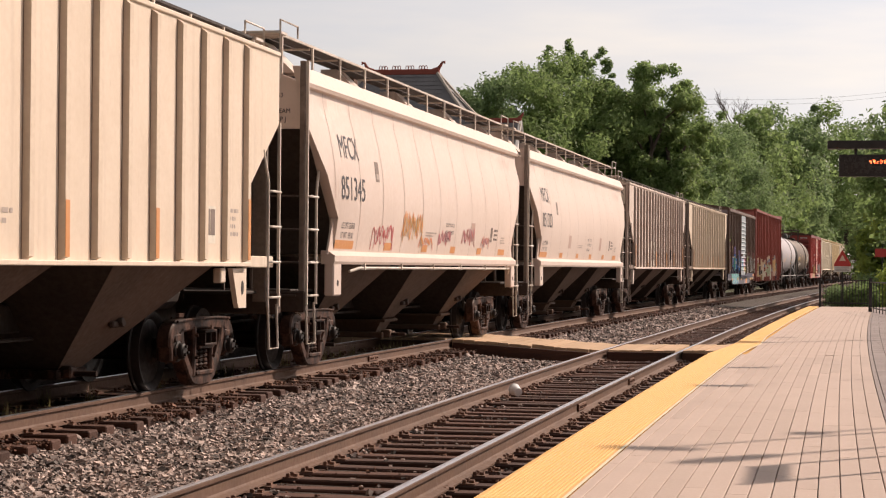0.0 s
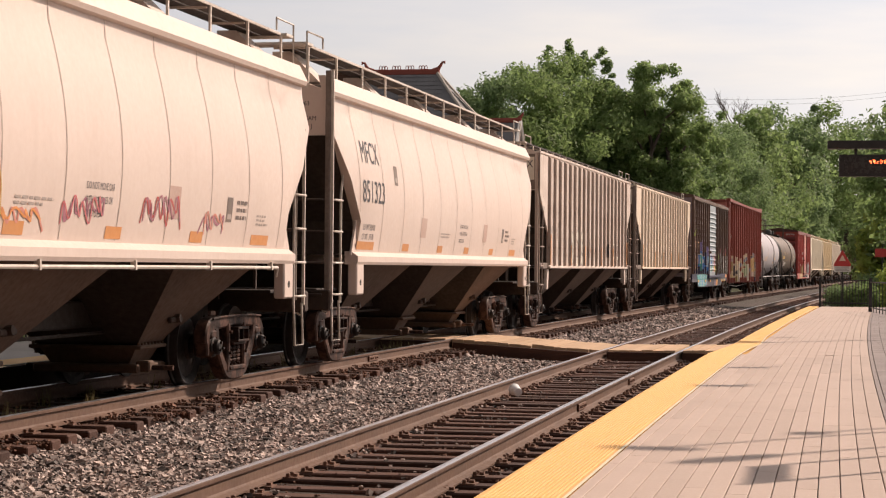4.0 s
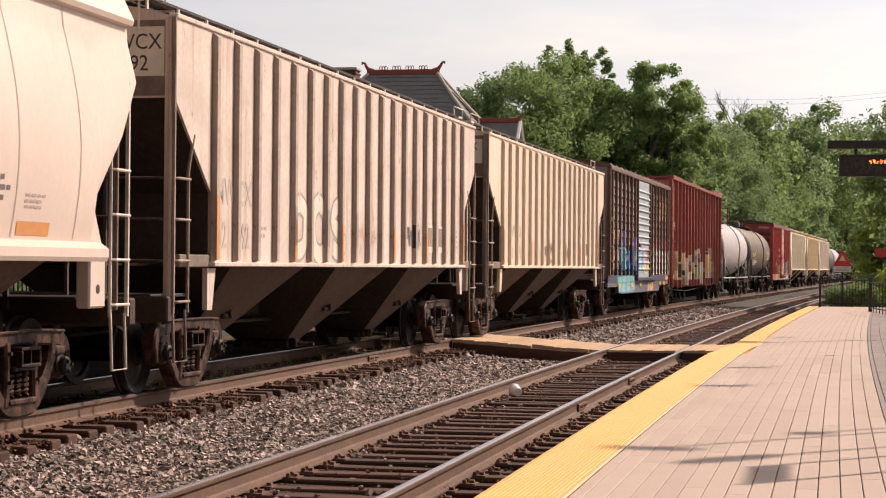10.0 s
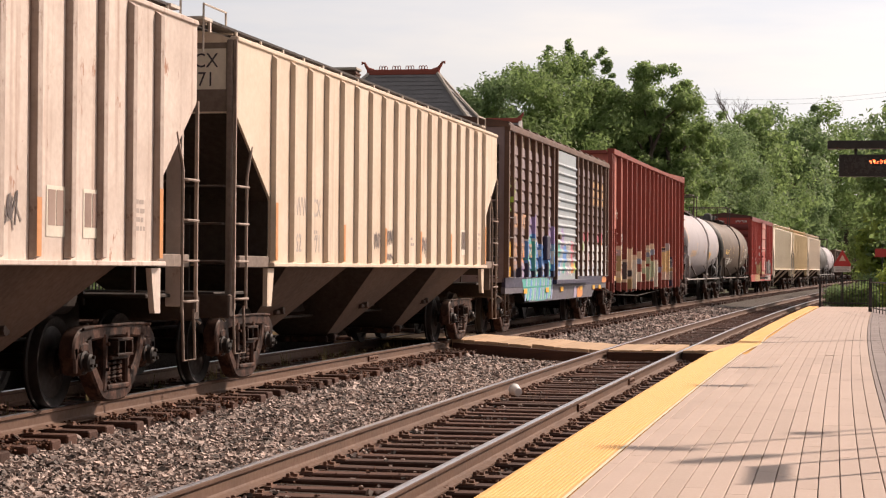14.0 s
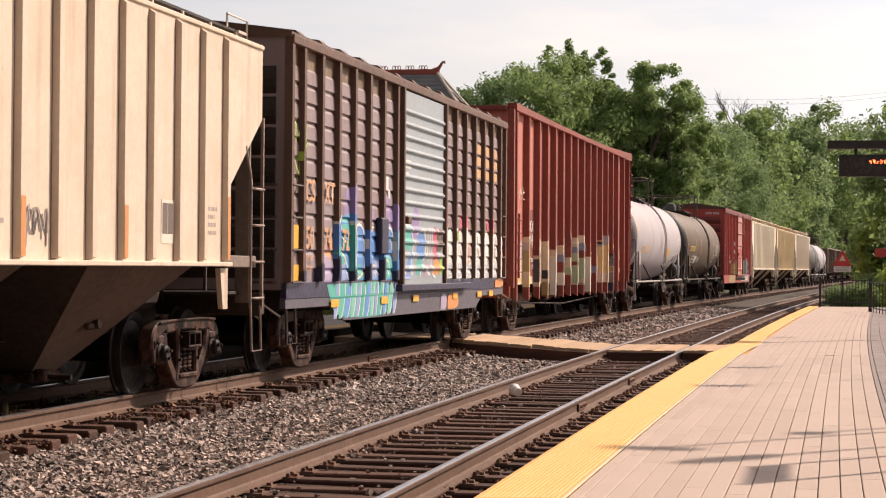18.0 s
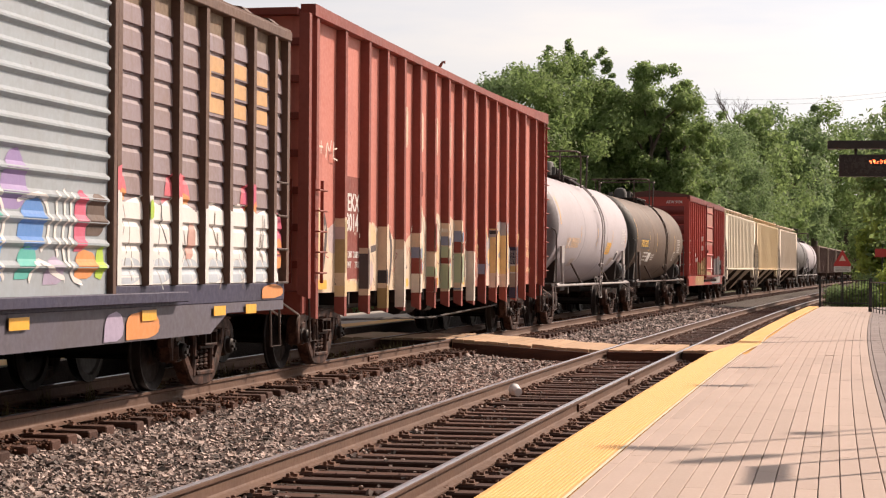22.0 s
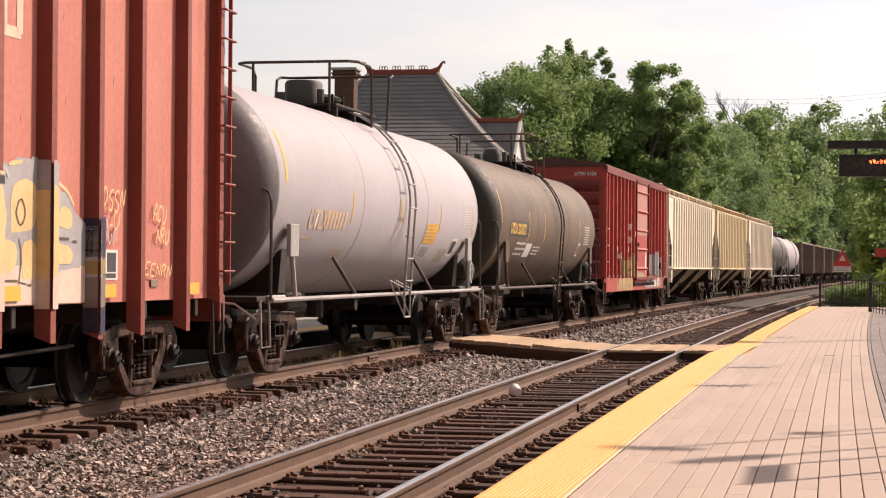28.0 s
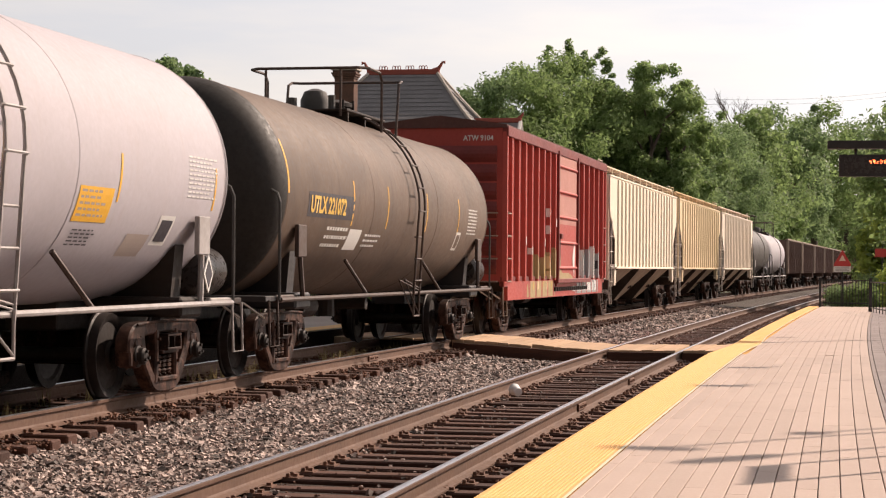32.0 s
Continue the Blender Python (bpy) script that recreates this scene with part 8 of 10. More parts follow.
        for strip_ in tape:
            part("reflector", strip_, M["amber_mark"], shell, "amber reflective strip")
    MOVING.append((car, mid))
    return car, shell, on_shell, Ls, r, z_c, rnd


def shell_bars(shell, on_shell, y0, y1, a0, a1, rows, mat, rnd, name="stencil_lines"):
    g = Geo()
    for k in range(rows):
        a = a1 - (a1 - a0) * (k + 0.1) / rows
        da = (a1 - a0) / rows * 0.4
        y, end = y0, y1 - rnd.uniform(0, 0.3) * (y1 - y0)
        while y < end:
            w = rnd.uniform(0.06, 0.14)
            g.join(on_shell(y, min(y + w, end), a - da, a, 0.005, 1))
            y += w + 0.035
    ob = part(name, g, mat, shell)
    ob["kind"] = "stuff"
    return ob


def coal_gondola(name, S0, S1, rnd):
    mid, half = (S0 + S1) / 2, (S1 - S0) / 2
    car = thing(name, "dark brown steel coal gondola with outside posts, heaped load", "gondola car", group="coal gondolas")
    H = half - 0.5
    W, z0, z1 = 1.42, 1.15, 3.55
    g = Geo()
    g.prism([(-W, z0), (W, z0), (W, z1), (W - 0.06, z1), (W - 0.06, z0 + 0.2), (-W + 0.06, z0 + 0.2), (-W + 0.06, z1), (-W, z1)], -H, H, "y")
    part("body", g, M["coal_car"], car)
    c = Geo()
    for sx in (-1, 1):
        c.block(*sorted((sx * (W - 0.08), sx * (W + 0.1))), -H, H, z1 - 0.05, z1 + 0.08, 0.015)
    part("top_chord", c, M["rib_grime"], car)
    p = Geo().hexa([(W, -0.08, z0), (W + 0.13, -0.06, z0), (W + 0.13, 0.06, z0), (W, 0.08, z0)], [(W, -0.08, z1), (W + 0.13, -0.06, z1), (W + 0.13, 0.06, z1), (W, 0.08, z1)]).mesh("side_post", M["coal_car"])
    for d in (-1, 1):
        part("corner_post", Geo().block(W, W + 0.16, *sorted((d * (H - 0.22), d * (H + 0.04))), z0, z1, 0.01), M["rib_grime"], car)
    for k in range(13):
        ob = part("side_post", p, None, car)
        ob.location = (0, -H + 0.1 + (2 * H - 0.2) * k / 12, 0)
    e = Geo()
    for d in (-1, 1):
        e.box(-W, W, *sorted((d * (H - 0.06), d * H)), z0, z1)
        e.block(-1.4, 1.4, *sorted((d * H, d * (H + 0.12))), 0.8, 1.2, 0.02)
    part("ends", e, M["coal_car"], car)
    s = Geo()
    for k in range(12):
        y = -H + 0.5 + (2 * H - 1) * k / 11
        patch(s, W + 0.002, y - 0.35, y + 0.35, z0 + 0.02, z0 + 0.17)
    part("white_panels", s, M["faded_white"], car, "row of faded white stencil panels")
    h = Geo()
    rows = [[(x, y, z1 - 0.3 + 0.45 * (1 - (x / 1.4) ** 2) + 0.1 * noise.noise((x * 2, y, 5))) for x in (-1.35, -0.7, 0, 0.7, 1.35)] for y in [-H + 0.1 + (2 * H - 0.2) * k / 20 for k in range(21)]]
    h.rings(rows, cap=False, loop=False)
    h.f = [tuple(reversed(f)) for f in h.f]
    part("coal_load", h, M["coal"], car, "black coal load")
    u = Geo()
    u.block(-0.3, 0.3, -half + 0.4, half - 0.4, 0.75, 1.15, 0.02)
    part("underframe", u, M["black_steel"], car)
    add_couplers(car, half)
    add_trucks(car, half - 2.0, False)
    MOVING.append((car, mid))


def build_train():
    ribbed_hopper("ribbed_hopper", "cream ribbed covered hopper with orange stripes and rusty streaks", -58.4, -40.38, M["cream"], M["rib_cream"], 19, M["ladder"], 7.1, seed=0, marks=(1, 5, 8, 11, 14, 18), walk_post=1.2, plates=((5.62, 1.68, 0.38, 0.42),))
    smooth_hopper("smooth_hopper", "pinkish white smooth-sided covered hopper with red graffiti scrawls", -39.97, -22.85, "851345", 5, True)
    smooth_hopper("smooth_hopper", "pinkish white smooth-sided covered hopper with clean sides", -22.42, -5.08, "851323", 6, False)
    c4 = ribbed_hopper("ribbed_hopper", "weathered grey-pink ribbed covered hopper with dark rust streaks", -4.8, 12.82, M["weathered"], M["rib_weathered"], 19, M["worn_ladder"], 7.03, 1.2, seed=2, weld=0.055, marks=(0, 4, 7, 11, 14, 18), walk_post=0.95, tail=0.4, plates=((4.2, 1.68, 0.42, 0.46), (5.06, 1.68, 0.42, 0.46)))
    rnd = random.Random(31)
    wall = lambda z: 1.5
    sprayed_letters(c4[0], wall, "OOS", -4.05, -1.15, 1.48, 2.42, rnd, [M["spray_ivory"]], M["spray_ghost"], 0.34, 0.04, None, 0.0, 0.004)
    # a dark scrawl with a blot on the rib, and a washed-out orange one
    for ya, yb in ((2.42, 2.98), (3.22, 3.6)):
        scribble(c4[0], wall, ya, yb, 1.56, 2.2, ("warm_grey", "shade"), 5, rnd, 0.03)
    paint_on_post(c4[0], 1.5, -7.03 + 14.06 / 18 * 13, 0.064, 0.07, 0.052, 1.74, 2.12, None, M["spray_black"])
    for ya, yb in ((-0.6, -0.1), (0.2, 0.62)):
        scribble(c4[0], wall, ya, yb, 1.66, 2.1, ("apricot",), 3, rnd, 0.03)
    for k in range(3, 8):
        paint_on_post(c4[0], 1.5, -7.03 + 14.06 / 18 * (k + 1), 0.064, 0.07, 0.052, 1.7, 2.2, M["spray_ghost"] if k % 2 else None, None)
    for text, y_, z_ in (("MW", -6.9, 2.14), ("CX", -6.12, 2.14), ("62", -6.9, 1.64), ("092", -6.14, 1.64)):
        lettering(text, 0.42, M["ghost_letter"], c4[0], Matrix.Translation((1.503, y_, z_)) @ SIDE, "reporting_mark", 0.85 if len(text) == 2 else 0.7, bold=0.015)
    part("number_panel", Geo().box(0.5, 1.38, -c4[3] - 0.010, -c4[3] - 0.006, 3.45, 3.98), M["spray_ivory"], c4[0], "white number panel on the end")
    lettering("WCX", 0.24, M["black_mark"], c4[0], Matrix.Translation((0.82, -c4[3] - 0.012, 3.74)) @ END, "reporting_mark", 0.9)
    lettering("092", 0.24, M["black_mark"], c4[0], Matrix.Translation((0.88, -c4[3] - 0.012, 3.51)) @ END, "reporting_mark", 0.9)
    c5 = ribbed_hopper("ribbed_hopper", "tan ribbed covered hopper with rusty corner and grey tags", 13.22, 31.05, M["tan"], M["rib_cream"], 18, M["worn_ladder"], 6.94, 1.4, seed=4, weld=0.03, marks=(0, 4, 7, 10, 13, 17), walk_post=0.95, tail=0.15, plates=((4.84, 1.66, 0.38, 0.46),))
    for ya, yb, za, zb, n_ in ((-1.92, -1.38, 1.58, 2.08, 6), (-1.06, -0.52, 1.66, 2.1, 6), (-1.02, -0.56, 1.5, 1.66, 4), (1.38, 1.86, 1.56, 2.06, 5)):
        scribble(c5[0], lambda z: 1.5, ya, yb, za, zb, ("warm_grey", "shade", "ghost"), n_, rnd, 0.03)
    for text, y_, z_ in (("WW", -5.9, 2.1), ("CX", -5.1, 2.1), ("62", -5.9, 1.62), ("171", -5.12, 1.62)):
        lettering(text, 0.34, M["ghost_letter"], c5[0], Matrix.Translation((1.503, y_, z_)) @ SIDE, "reporting_mark", 0.8, bold=0.01)
    part("number_panel", Geo().box(0.5, 1.38, -c5[3] - 0.010, -c5[3] - 0.006, 3.5, 3.98), M["spray_ivory"], c5[0], "white number panel on the end")
    lettering("CX", 0.24, M["black_mark"], c5[0], Matrix.Translation((0.98, -c5[3] - 0.012, 3.76)) @ END, "reporting_mark", 0.9)
    lettering("171", 0.24, M["black_mark"], c5[0], Matrix.Translation((0.92, -c5[3] - 0.012, 3.54)) @ END, "reporting_mark", 0.9)
    dark_boxcar()
    wood_chip_car()
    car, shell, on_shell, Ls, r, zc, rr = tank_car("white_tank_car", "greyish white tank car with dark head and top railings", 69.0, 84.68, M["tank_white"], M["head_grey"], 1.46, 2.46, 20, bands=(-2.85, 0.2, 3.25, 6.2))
    lettering("UTLX", 0.36, M["faded_number"], shell, Matrix.Translation((0, -5.0, 1.95)) @ SIDE, "reporting_mark", 1.0, skin=lambda z: math.sqrt(1.463 ** 2 - (z - zc) ** 2), bold=0.03)
    for k in range(6):
        part("number_bar", on_shell(-4.1 + 0.18 * k, -3.97 + 0.18 * k, -20, -9.5), M["faded_number"], shell)
    shell_bars(shell, on_shell, -5.2, -4.3, -28, -25, 1, M["faded_number"], rr)
    part("warning_label", on_shell(2.28, 3.15, -25, -11), M["amber_mark"], shell, "yellow warning panel")
    shell_bars(shell, on_shell, 2.34, 3.05, -24, -12, 5, M["faded_mark"], rr)
    shell_bars(shell, on_shell, 2.42, 3.1, -36, -28, 5, M["black_mark"], rr)
    shell_bars(shell, on_shell, 5.3, 6.3, -12, 7, 10, M["white_mark"], rr)
    part("stencil_panel", on_shell(-3.3, -2.6, -42, -32), M["faded_mark"], shell, "brown stencil panel")
    part("stencil_panel", on_shell(3.9, 4.55, -40, -29), M["faded_mark"], shell, "grey stencil panel")
    part("test_plate", on_shell(4.66, 5.12, -34, -20), M["white_mark"], shell, "white framed test plate")
    part("test_plate_field", on_shell(4.72, 5.06, -32, -22, 0.007), M["black_mark"], shell)
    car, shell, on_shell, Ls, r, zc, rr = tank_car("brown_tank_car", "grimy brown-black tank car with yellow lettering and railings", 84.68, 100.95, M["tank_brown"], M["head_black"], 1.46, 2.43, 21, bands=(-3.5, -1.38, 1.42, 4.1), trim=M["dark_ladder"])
    part("number_panel", on_shell(-5.85, -3.45, -13, 0.5, 0.003), M["black_mark"], shell, "black number panel")
    lettering("UTLX 221072", 0.31, M["gold_paint"], shell, Matrix.Translation((0, -5.75, 2.17)) @ SIDE, "reporting_mark", 1.02, skin=lambda z: math.sqrt(1.463 ** 2 - (z - zc) ** 2) + 0.003, bold=0.035)
    shell_bars(shell, on_shell, -4.7, -3.5, -32, -17, 3, M["white_mark"], rr)
    part("stencil_panel", on_shell(-3.45, -2.75, -31, -18), M["white_mark"], shell, "white stencil panel")
    shell_bars(shell, on_shell, -2.5, -1.5, -30, -20, 3, M["white_mark"], rr)
    part("test_plate", on_shell(4.1, 4.5, -28, -14), M["white_mark"], shell, "white framed test plate")
    part("test_plate_field", on_shell(4.16, 4.44, -26, -16, 0.007), M["tank_brown"], shell)
    shell_bars(shell, on_shell, 5.0, 6.0, -16, 4, 8, M["white_mark"], rr)
    red_boxcar()
    for a, b, skin, lab in ((117.2, 136.2, M["yellow_tan"], "cream ribbed covered hopper, brightly lit"), (136.2, 154.0, M["straw"], "straw-coloured ribbed covered hopper"), (154.0, 172.7, M["blush_cream"], "pale pinkish cream ribbed covered hopper")):
        ribbed_hopper("ribbed_hopper", lab, a, b, skin, skin, 18, M["ladder"], 7.3, 1.2, 0.05, top=4.12, seed=1, detail=False, walk_post=1.5)
    tank_car("black_tank_car", "black tank car with pale band", 172.7, 186.4, M["tank_soot"], None, 1.45, 2.5, 22, False)
    tank_car("white_tank_car", "white tank car with black band", 186.4, 200.4, M["tank_white"], None, 1.42, 2.45, 23, False)
    rnd = random.Random(3)
    S = 200.4
    for k in range(11):
        coal_gondola("coal_gondola", S, S + 16.2, rnd)
        S += 16.2


# Dark head tones that stand for the shade on the tank ends.
M["head_grey"] = surface("shaded_grimy_tank_head", (0.17, 0.15, 0.16), (0.08, 0.068, 0.07), 0.55, amount=0.6, coarse=1.0, seed=41)
M["head_black"] = surface("shaded_black_tank_head", (0.024, 0.018, 0.014), (0.012, 0.01, 0.008), 0.6, amount=0.6, seed=42)
for key, rgb in (("peach", (0.78, 0.61, 0.44)), ("ivory", (0.80, 0.73, 0.62)), ("deep_blue", (0.07, 0.13, 0.36)), ("warm_grey", (0.26, 0.21, 0.185)), ("olive", (0.20, 0.17, 0.12)), ("rose", (0.62, 0.36, 0.30)), ("dull_gold", (0.40, 0.28, 0.12)), ("brown", (0.12, 0.075, 0.055)), ("ghost", (0.40, 0.33, 0.295)), ("lilac", (0.45, 0.38, 0.52)), ("shade", (0.115, 0.088, 0.085)), ("rose_pale", (0.60, 0.46, 0.45)), ("dull_tan", (0.46, 0.34, 0.17)), ("slate_blue", (0.26, 0.30, 0.42)), ("lilac_blue", (0.30, 0.40, 0.68)), ("sky_blue", (0.14, 0.34, 0.72)), ("mint_green", (0.22, 0.60, 0.48)), ("navy", (0.034, 0.030, 0.068)), ("pink_red", (0.72, 0.16, 0.20)), ("pale_sky", (0.52, 0.58, 0.64)), ("sun", (0.86, 0.60, 0.29)), ("haze", (0.44, 0.41, 0.42)), ("blush", (0.80, 0.60, 0.50)), ("apricot", (0.66, 0.40, 0.26))):
    M["spray_" + key] = surface("spray_paint_" + key, rgb, tuple(c * 0.62 for c in rgb), 0.55, amount=0.55, coarse=2.5, bump=0, spot=0.66, spot_color=(0.30, 0.10, 0.07))
M["ghost_letter"] = surface("faded_grey_lettering", (0.40, 0.34, 0.31), (0.58, 0.49, 0.43), 0.7, amount=0.8, fine=12, bump=0)
M["emblem_orange"] = surface("faded_orange_emblem_paint", (0.70, 0.42, 0.18), (0.46, 0.28, 0.17), 0.6, amount=0.8, bump=0)
M["skirt_grey"] = surface("grey_skirt_paint", (0.115, 0.105, 0.14), (0.10, 0.085, 0.085), 0.6, amount=0.6, streak=0.4, seed=44)
M["box_rib"] = surface("dark_post_paint", (0.155, 0.084, 0.056), (0.065, 0.037, 0.03), 0.6, amount=0.6)
M["rust_yellow"] = surface("rusty_yellow_fade", (0.28, 0.20, 0.13), (0.12, 0.08, 0.06), 0.7, amount=0.8, streak=0.6)
M["faded_orange"] = surface("faded_orange_lettering", (0.72, 0.40, 0.22), (0.42, 0.24, 0.15), 0.6, amount=0.6, bump=0)
M["gold_paint"] = surface("gold_lettering", (0.80, 0.50, 0.10), (0.62, 0.38, 0.08), 0.55, amount=0.4, bump=0)
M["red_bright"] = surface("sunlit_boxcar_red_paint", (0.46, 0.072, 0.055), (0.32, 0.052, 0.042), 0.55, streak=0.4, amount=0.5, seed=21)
M["faded_white"] = surface("faded_white_lettering", (0.76, 0.62, 0.48), (0.56, 0.33, 0.24), 0.7, amount=0.8, fine=6, bump=0)
M["dome_grey"] = surface("dark_grey_fitting_paint", (0.10, 0.095, 0.09), (0.05, 0.045, 0.04), 0.6, amount=0.5)
M["rib_weathered"] = surface("weathered_rib_paint", (0.55, 0.455, 0.395), (0.22, 0.15, 0.12), 0.7, streak=0.8, streak_color=(0.15, 0.08, 0.055), amount=0.55, spot=0.60, seed=25)
M["sill_blue"] = surface("dark_blue_sill_paint", (0.034, 0.032, 0.078), (0.035, 0.026, 0.035), 0.55, amount=0.5)
M["coal"] = surface("coal", (0.012, 0.012, 0.013), (0.03, 0.028, 0.028), 0.5, amount=0.6, fine=8, bump=0.8, bump_dist=0.05)
M["straw"] = surface("straw_paint", (0.80, 0.64, 0.42), (0.60, 0.44, 0.26), 0.65, streak=0.3, amount=0.3, seed=27)
M["blush_cream"] = surface("pinkish_cream_paint", (0.82, 0.70, 0.58), (0.64, 0.52, 0.42), 0.65, streak=0.3, amount=0.3, seed=28)
M["pale_board"] = surface("dusty_tan_running_board", (0.42, 0.30, 0.22), (0.26, 0.18, 0.13), 0.75, amount=0.5)
M["faded_door"] = surface("sun_faded_red_door_paint", (0.50, 0.24, 0.20), (0.36, 0.15, 0.12), 0.7, streak=0.5, amount=0.5, seed=29)
M["roof_brown"] = surface("rusty_brown_roof_steel", (0.13, 0.055, 0.045), (0.07, 0.035, 0.03), 0.75, amount=0.6, seed=30)
M["tank_trim"] = surface("worn_grey_pipe_paint", (0.46, 0.43, 0.42), (0.20, 0.16, 0.14), 0.5, amount=0.6, fine=9)
M["tank_soot"] = surface("sooty_black_tank_paint", (0.055, 0.046, 0.043), (0.10, 0.08, 0.07), 0.55, streak=0.4, amount=0.6, seed=45, bump=0.05)
M["bay_pale"] = surface("pale_dusty_funnel_paint", (0.44, 0.32, 0.22), (0.20, 0.13, 0.09), 0.8, amount=0.6, streak=0.5, seed=46)
M["gloss_black"] = surface("shiny_black_reservoir_paint", (0.025, 0.021, 0.02), (0.05, 0.04, 0.036), 0.3, amount=0.4, spec=0.5)
M["faded_number"] = surface("nearly_worn_off_amber_lettering", (0.70, 0.46, 0.25), (0.54, 0.43, 0.37), 0.66, amount=0.9, coarse=3.0, bump=0)
M["rib_cream"] = surface("cream_rib_paint", (0.72, 0.60, 0.48), (0.44, 0.33, 0.24), 0.65, streak=0.4, amount=0.4, seed=23)
build_train()


# ---- trees and bushes ----
def crown_geo(rng, clumps, n, leaf, squash=0.8):
    """Leaves as small bent quads, thick near the skin of uneven clumps."""
    tot = sum(r ** 2 for *_, r in clumps)
    V = []
    for cx, cy, cz, r in clumps:
        k = int(n * r * r / tot)
        d = rng.normal(size=(k, 3))
        d /= np.linalg.norm(d, axis=1)[:, None]
        rad = r * rng.uniform(0.30, 1.12, (k, 1)) ** 0.8 * (1 + 0.22 * np.sin(d[:, :1] * 7 + cx * 3) * np.cos(d[:, 1:2] * 6 + cy))
        c = np.array((cx, cy, cz)) + d * rad * np.array((1, 1, squash))
        nrm = d + rng.normal(scale=0.7, size=(k, 3))
        nrm[:, 2] += 0.3
        nrm /= np.linalg.norm(nrm, axis=1)[:, None]
        t = np.cross(nrm, rng.normal(size=(k, 3)))
        t /= np.linalg.norm(t, axis=1)[:, None] + 1e-9
        b = np.cross(nrm, t)
        s = leaf * rng.uniform(0.6, 1.4, (k, 1))
        V.append(np.stack([c - t * s, c - b * s * 0.55 + nrm * s * 0.15, c + t * s, c + b * s * 0.55 + nrm * s * 0.15], axis=1))
    return np.concatenate(V)


def quads_mesh(name, V, mat):
    n = len(V)
    me = bpy.data.meshes.new(name)
    me.vertices.add(n * 4)
    me.vertices.foreach_set("co", V.reshape(-1).astype(np.float32))
    me.loops.add(n * 4)
    me.loops.foreach_set("vertex_index", np.arange(n * 4, dtype=np.int32))
    me.polygons.add(n)
    me.polygons.foreach_set("loop_start", np.arange(0, n * 4, 4, dtype=np.int32))
    me.materials.append(mat)
    me.update(calc_edges=True)
    me.validate()
    me.shade_flat()
    return me


def tree(x, y, z, height, radius, seed, mat, n=9000, leaf=0.2, low=0.25, label="", bare=False):
    rng = np.random.RandomState(seed)
    rnd = random.Random(seed)
    t = thing("tree", label or "leafy deciduous tree with full green crown", "tree", pose(x, y, z), group="trees along the line")
    g = Geo()
    top = height * 0.8
    trunk = [(0, 0, -0.3)]
    for k in range(1, 6):
        trunk.append((rnd.uniform(-0.03, 0.03) * height * k / 5, rnd.uniform(-0.03, 0.03) * height * k / 5, top * k / 5))
    r0 = height * 0.018 + 0.05
    g.tube(trunk, [r0 * 1.3, r0, r0 * 0.85, r0 * 0.6, r0 * 0.4, r0 * 0.12], 8)
    clumps = []
    limbs = 9 if not bare else 14
    for k in range(limbs):
        h = height * (low + (0.62 - low) * k / limbs) + 0.1
        a = k * 2.4 + rnd.uniform(-0.4, 0.4)
        out = radius * rnd.uniform(0.55, 0.9)
        rise = height * rnd.uniform(0.08, 0.26)
        i = min(int(h / top * 5), 4)
        bx, by = trunk[i][0], trunk[i][1]
        ex, ey, ez = bx + out * math.cos(a), by + out * math.sin(a), h + rise
        g.tube([(bx, by, h), (bx + out * 0.45 * math.cos(a), by + out * 0.45 * math.sin(a), h + rise * 0.7), (ex, ey, ez)], [r0 * 0.4, r0 * 0.22, 0.02], 6)
        clumps.append((ex * 0.88, ey * 0.88, ez, radius * rnd.uniform(0.28, 0.44)))
        for q in range(5):
            aa = a + rnd.uniform(-0.9, 0.9)
            f = rnd.uniform(0.35, 1.2)
            clumps.append((bx + out * f * math.cos(aa), by + out * f * math.sin(aa), ez + rnd.uniform(-0.13, 0.16) * height, radius * rnd.uniform(0.13, 0.28)))
    for k in range(14):
        a = rnd.uniform(0, 6.28)
        rr = radius * rnd.uniform(0, 0.55)
        clumps.append((rr * math.cos(a), rr * math.sin(a), height * rnd.uniform(0.68, 0.97), radius * rnd.uniform(0.12, 0.3)))
    if radius < min(height * 0.12, 1.6):
        # a pointed leader: small tufts up the stem
        clumps = []
        for k in range(26):
            u = rnd.uniform(0, 1)
            a, rr = rnd.uniform(0, 6.28), radius * (1.0 - 0.8 * u) * rnd.uniform(0.1, 1.0)
            clumps.append((rr * math.cos(a), rr * math.sin(a), height * (0.62 + 0.38 * u), radius * (0.5 - 0.26 * u)))
    part("trunk", g, M["bark"], t, smooth=True)
    V = crown_geo(rng, clumps, n if not bare else n // 8, leaf)
    part("crown", quads_mesh("crown", V, mat), mat, t)
    return t


def aim(px, dist):
    """A bearing across the view, in picture widths of 1568, as x at the given y."""
    return dist * math.tan(math.atan((px - 784) / 3396) - radians(10.95))


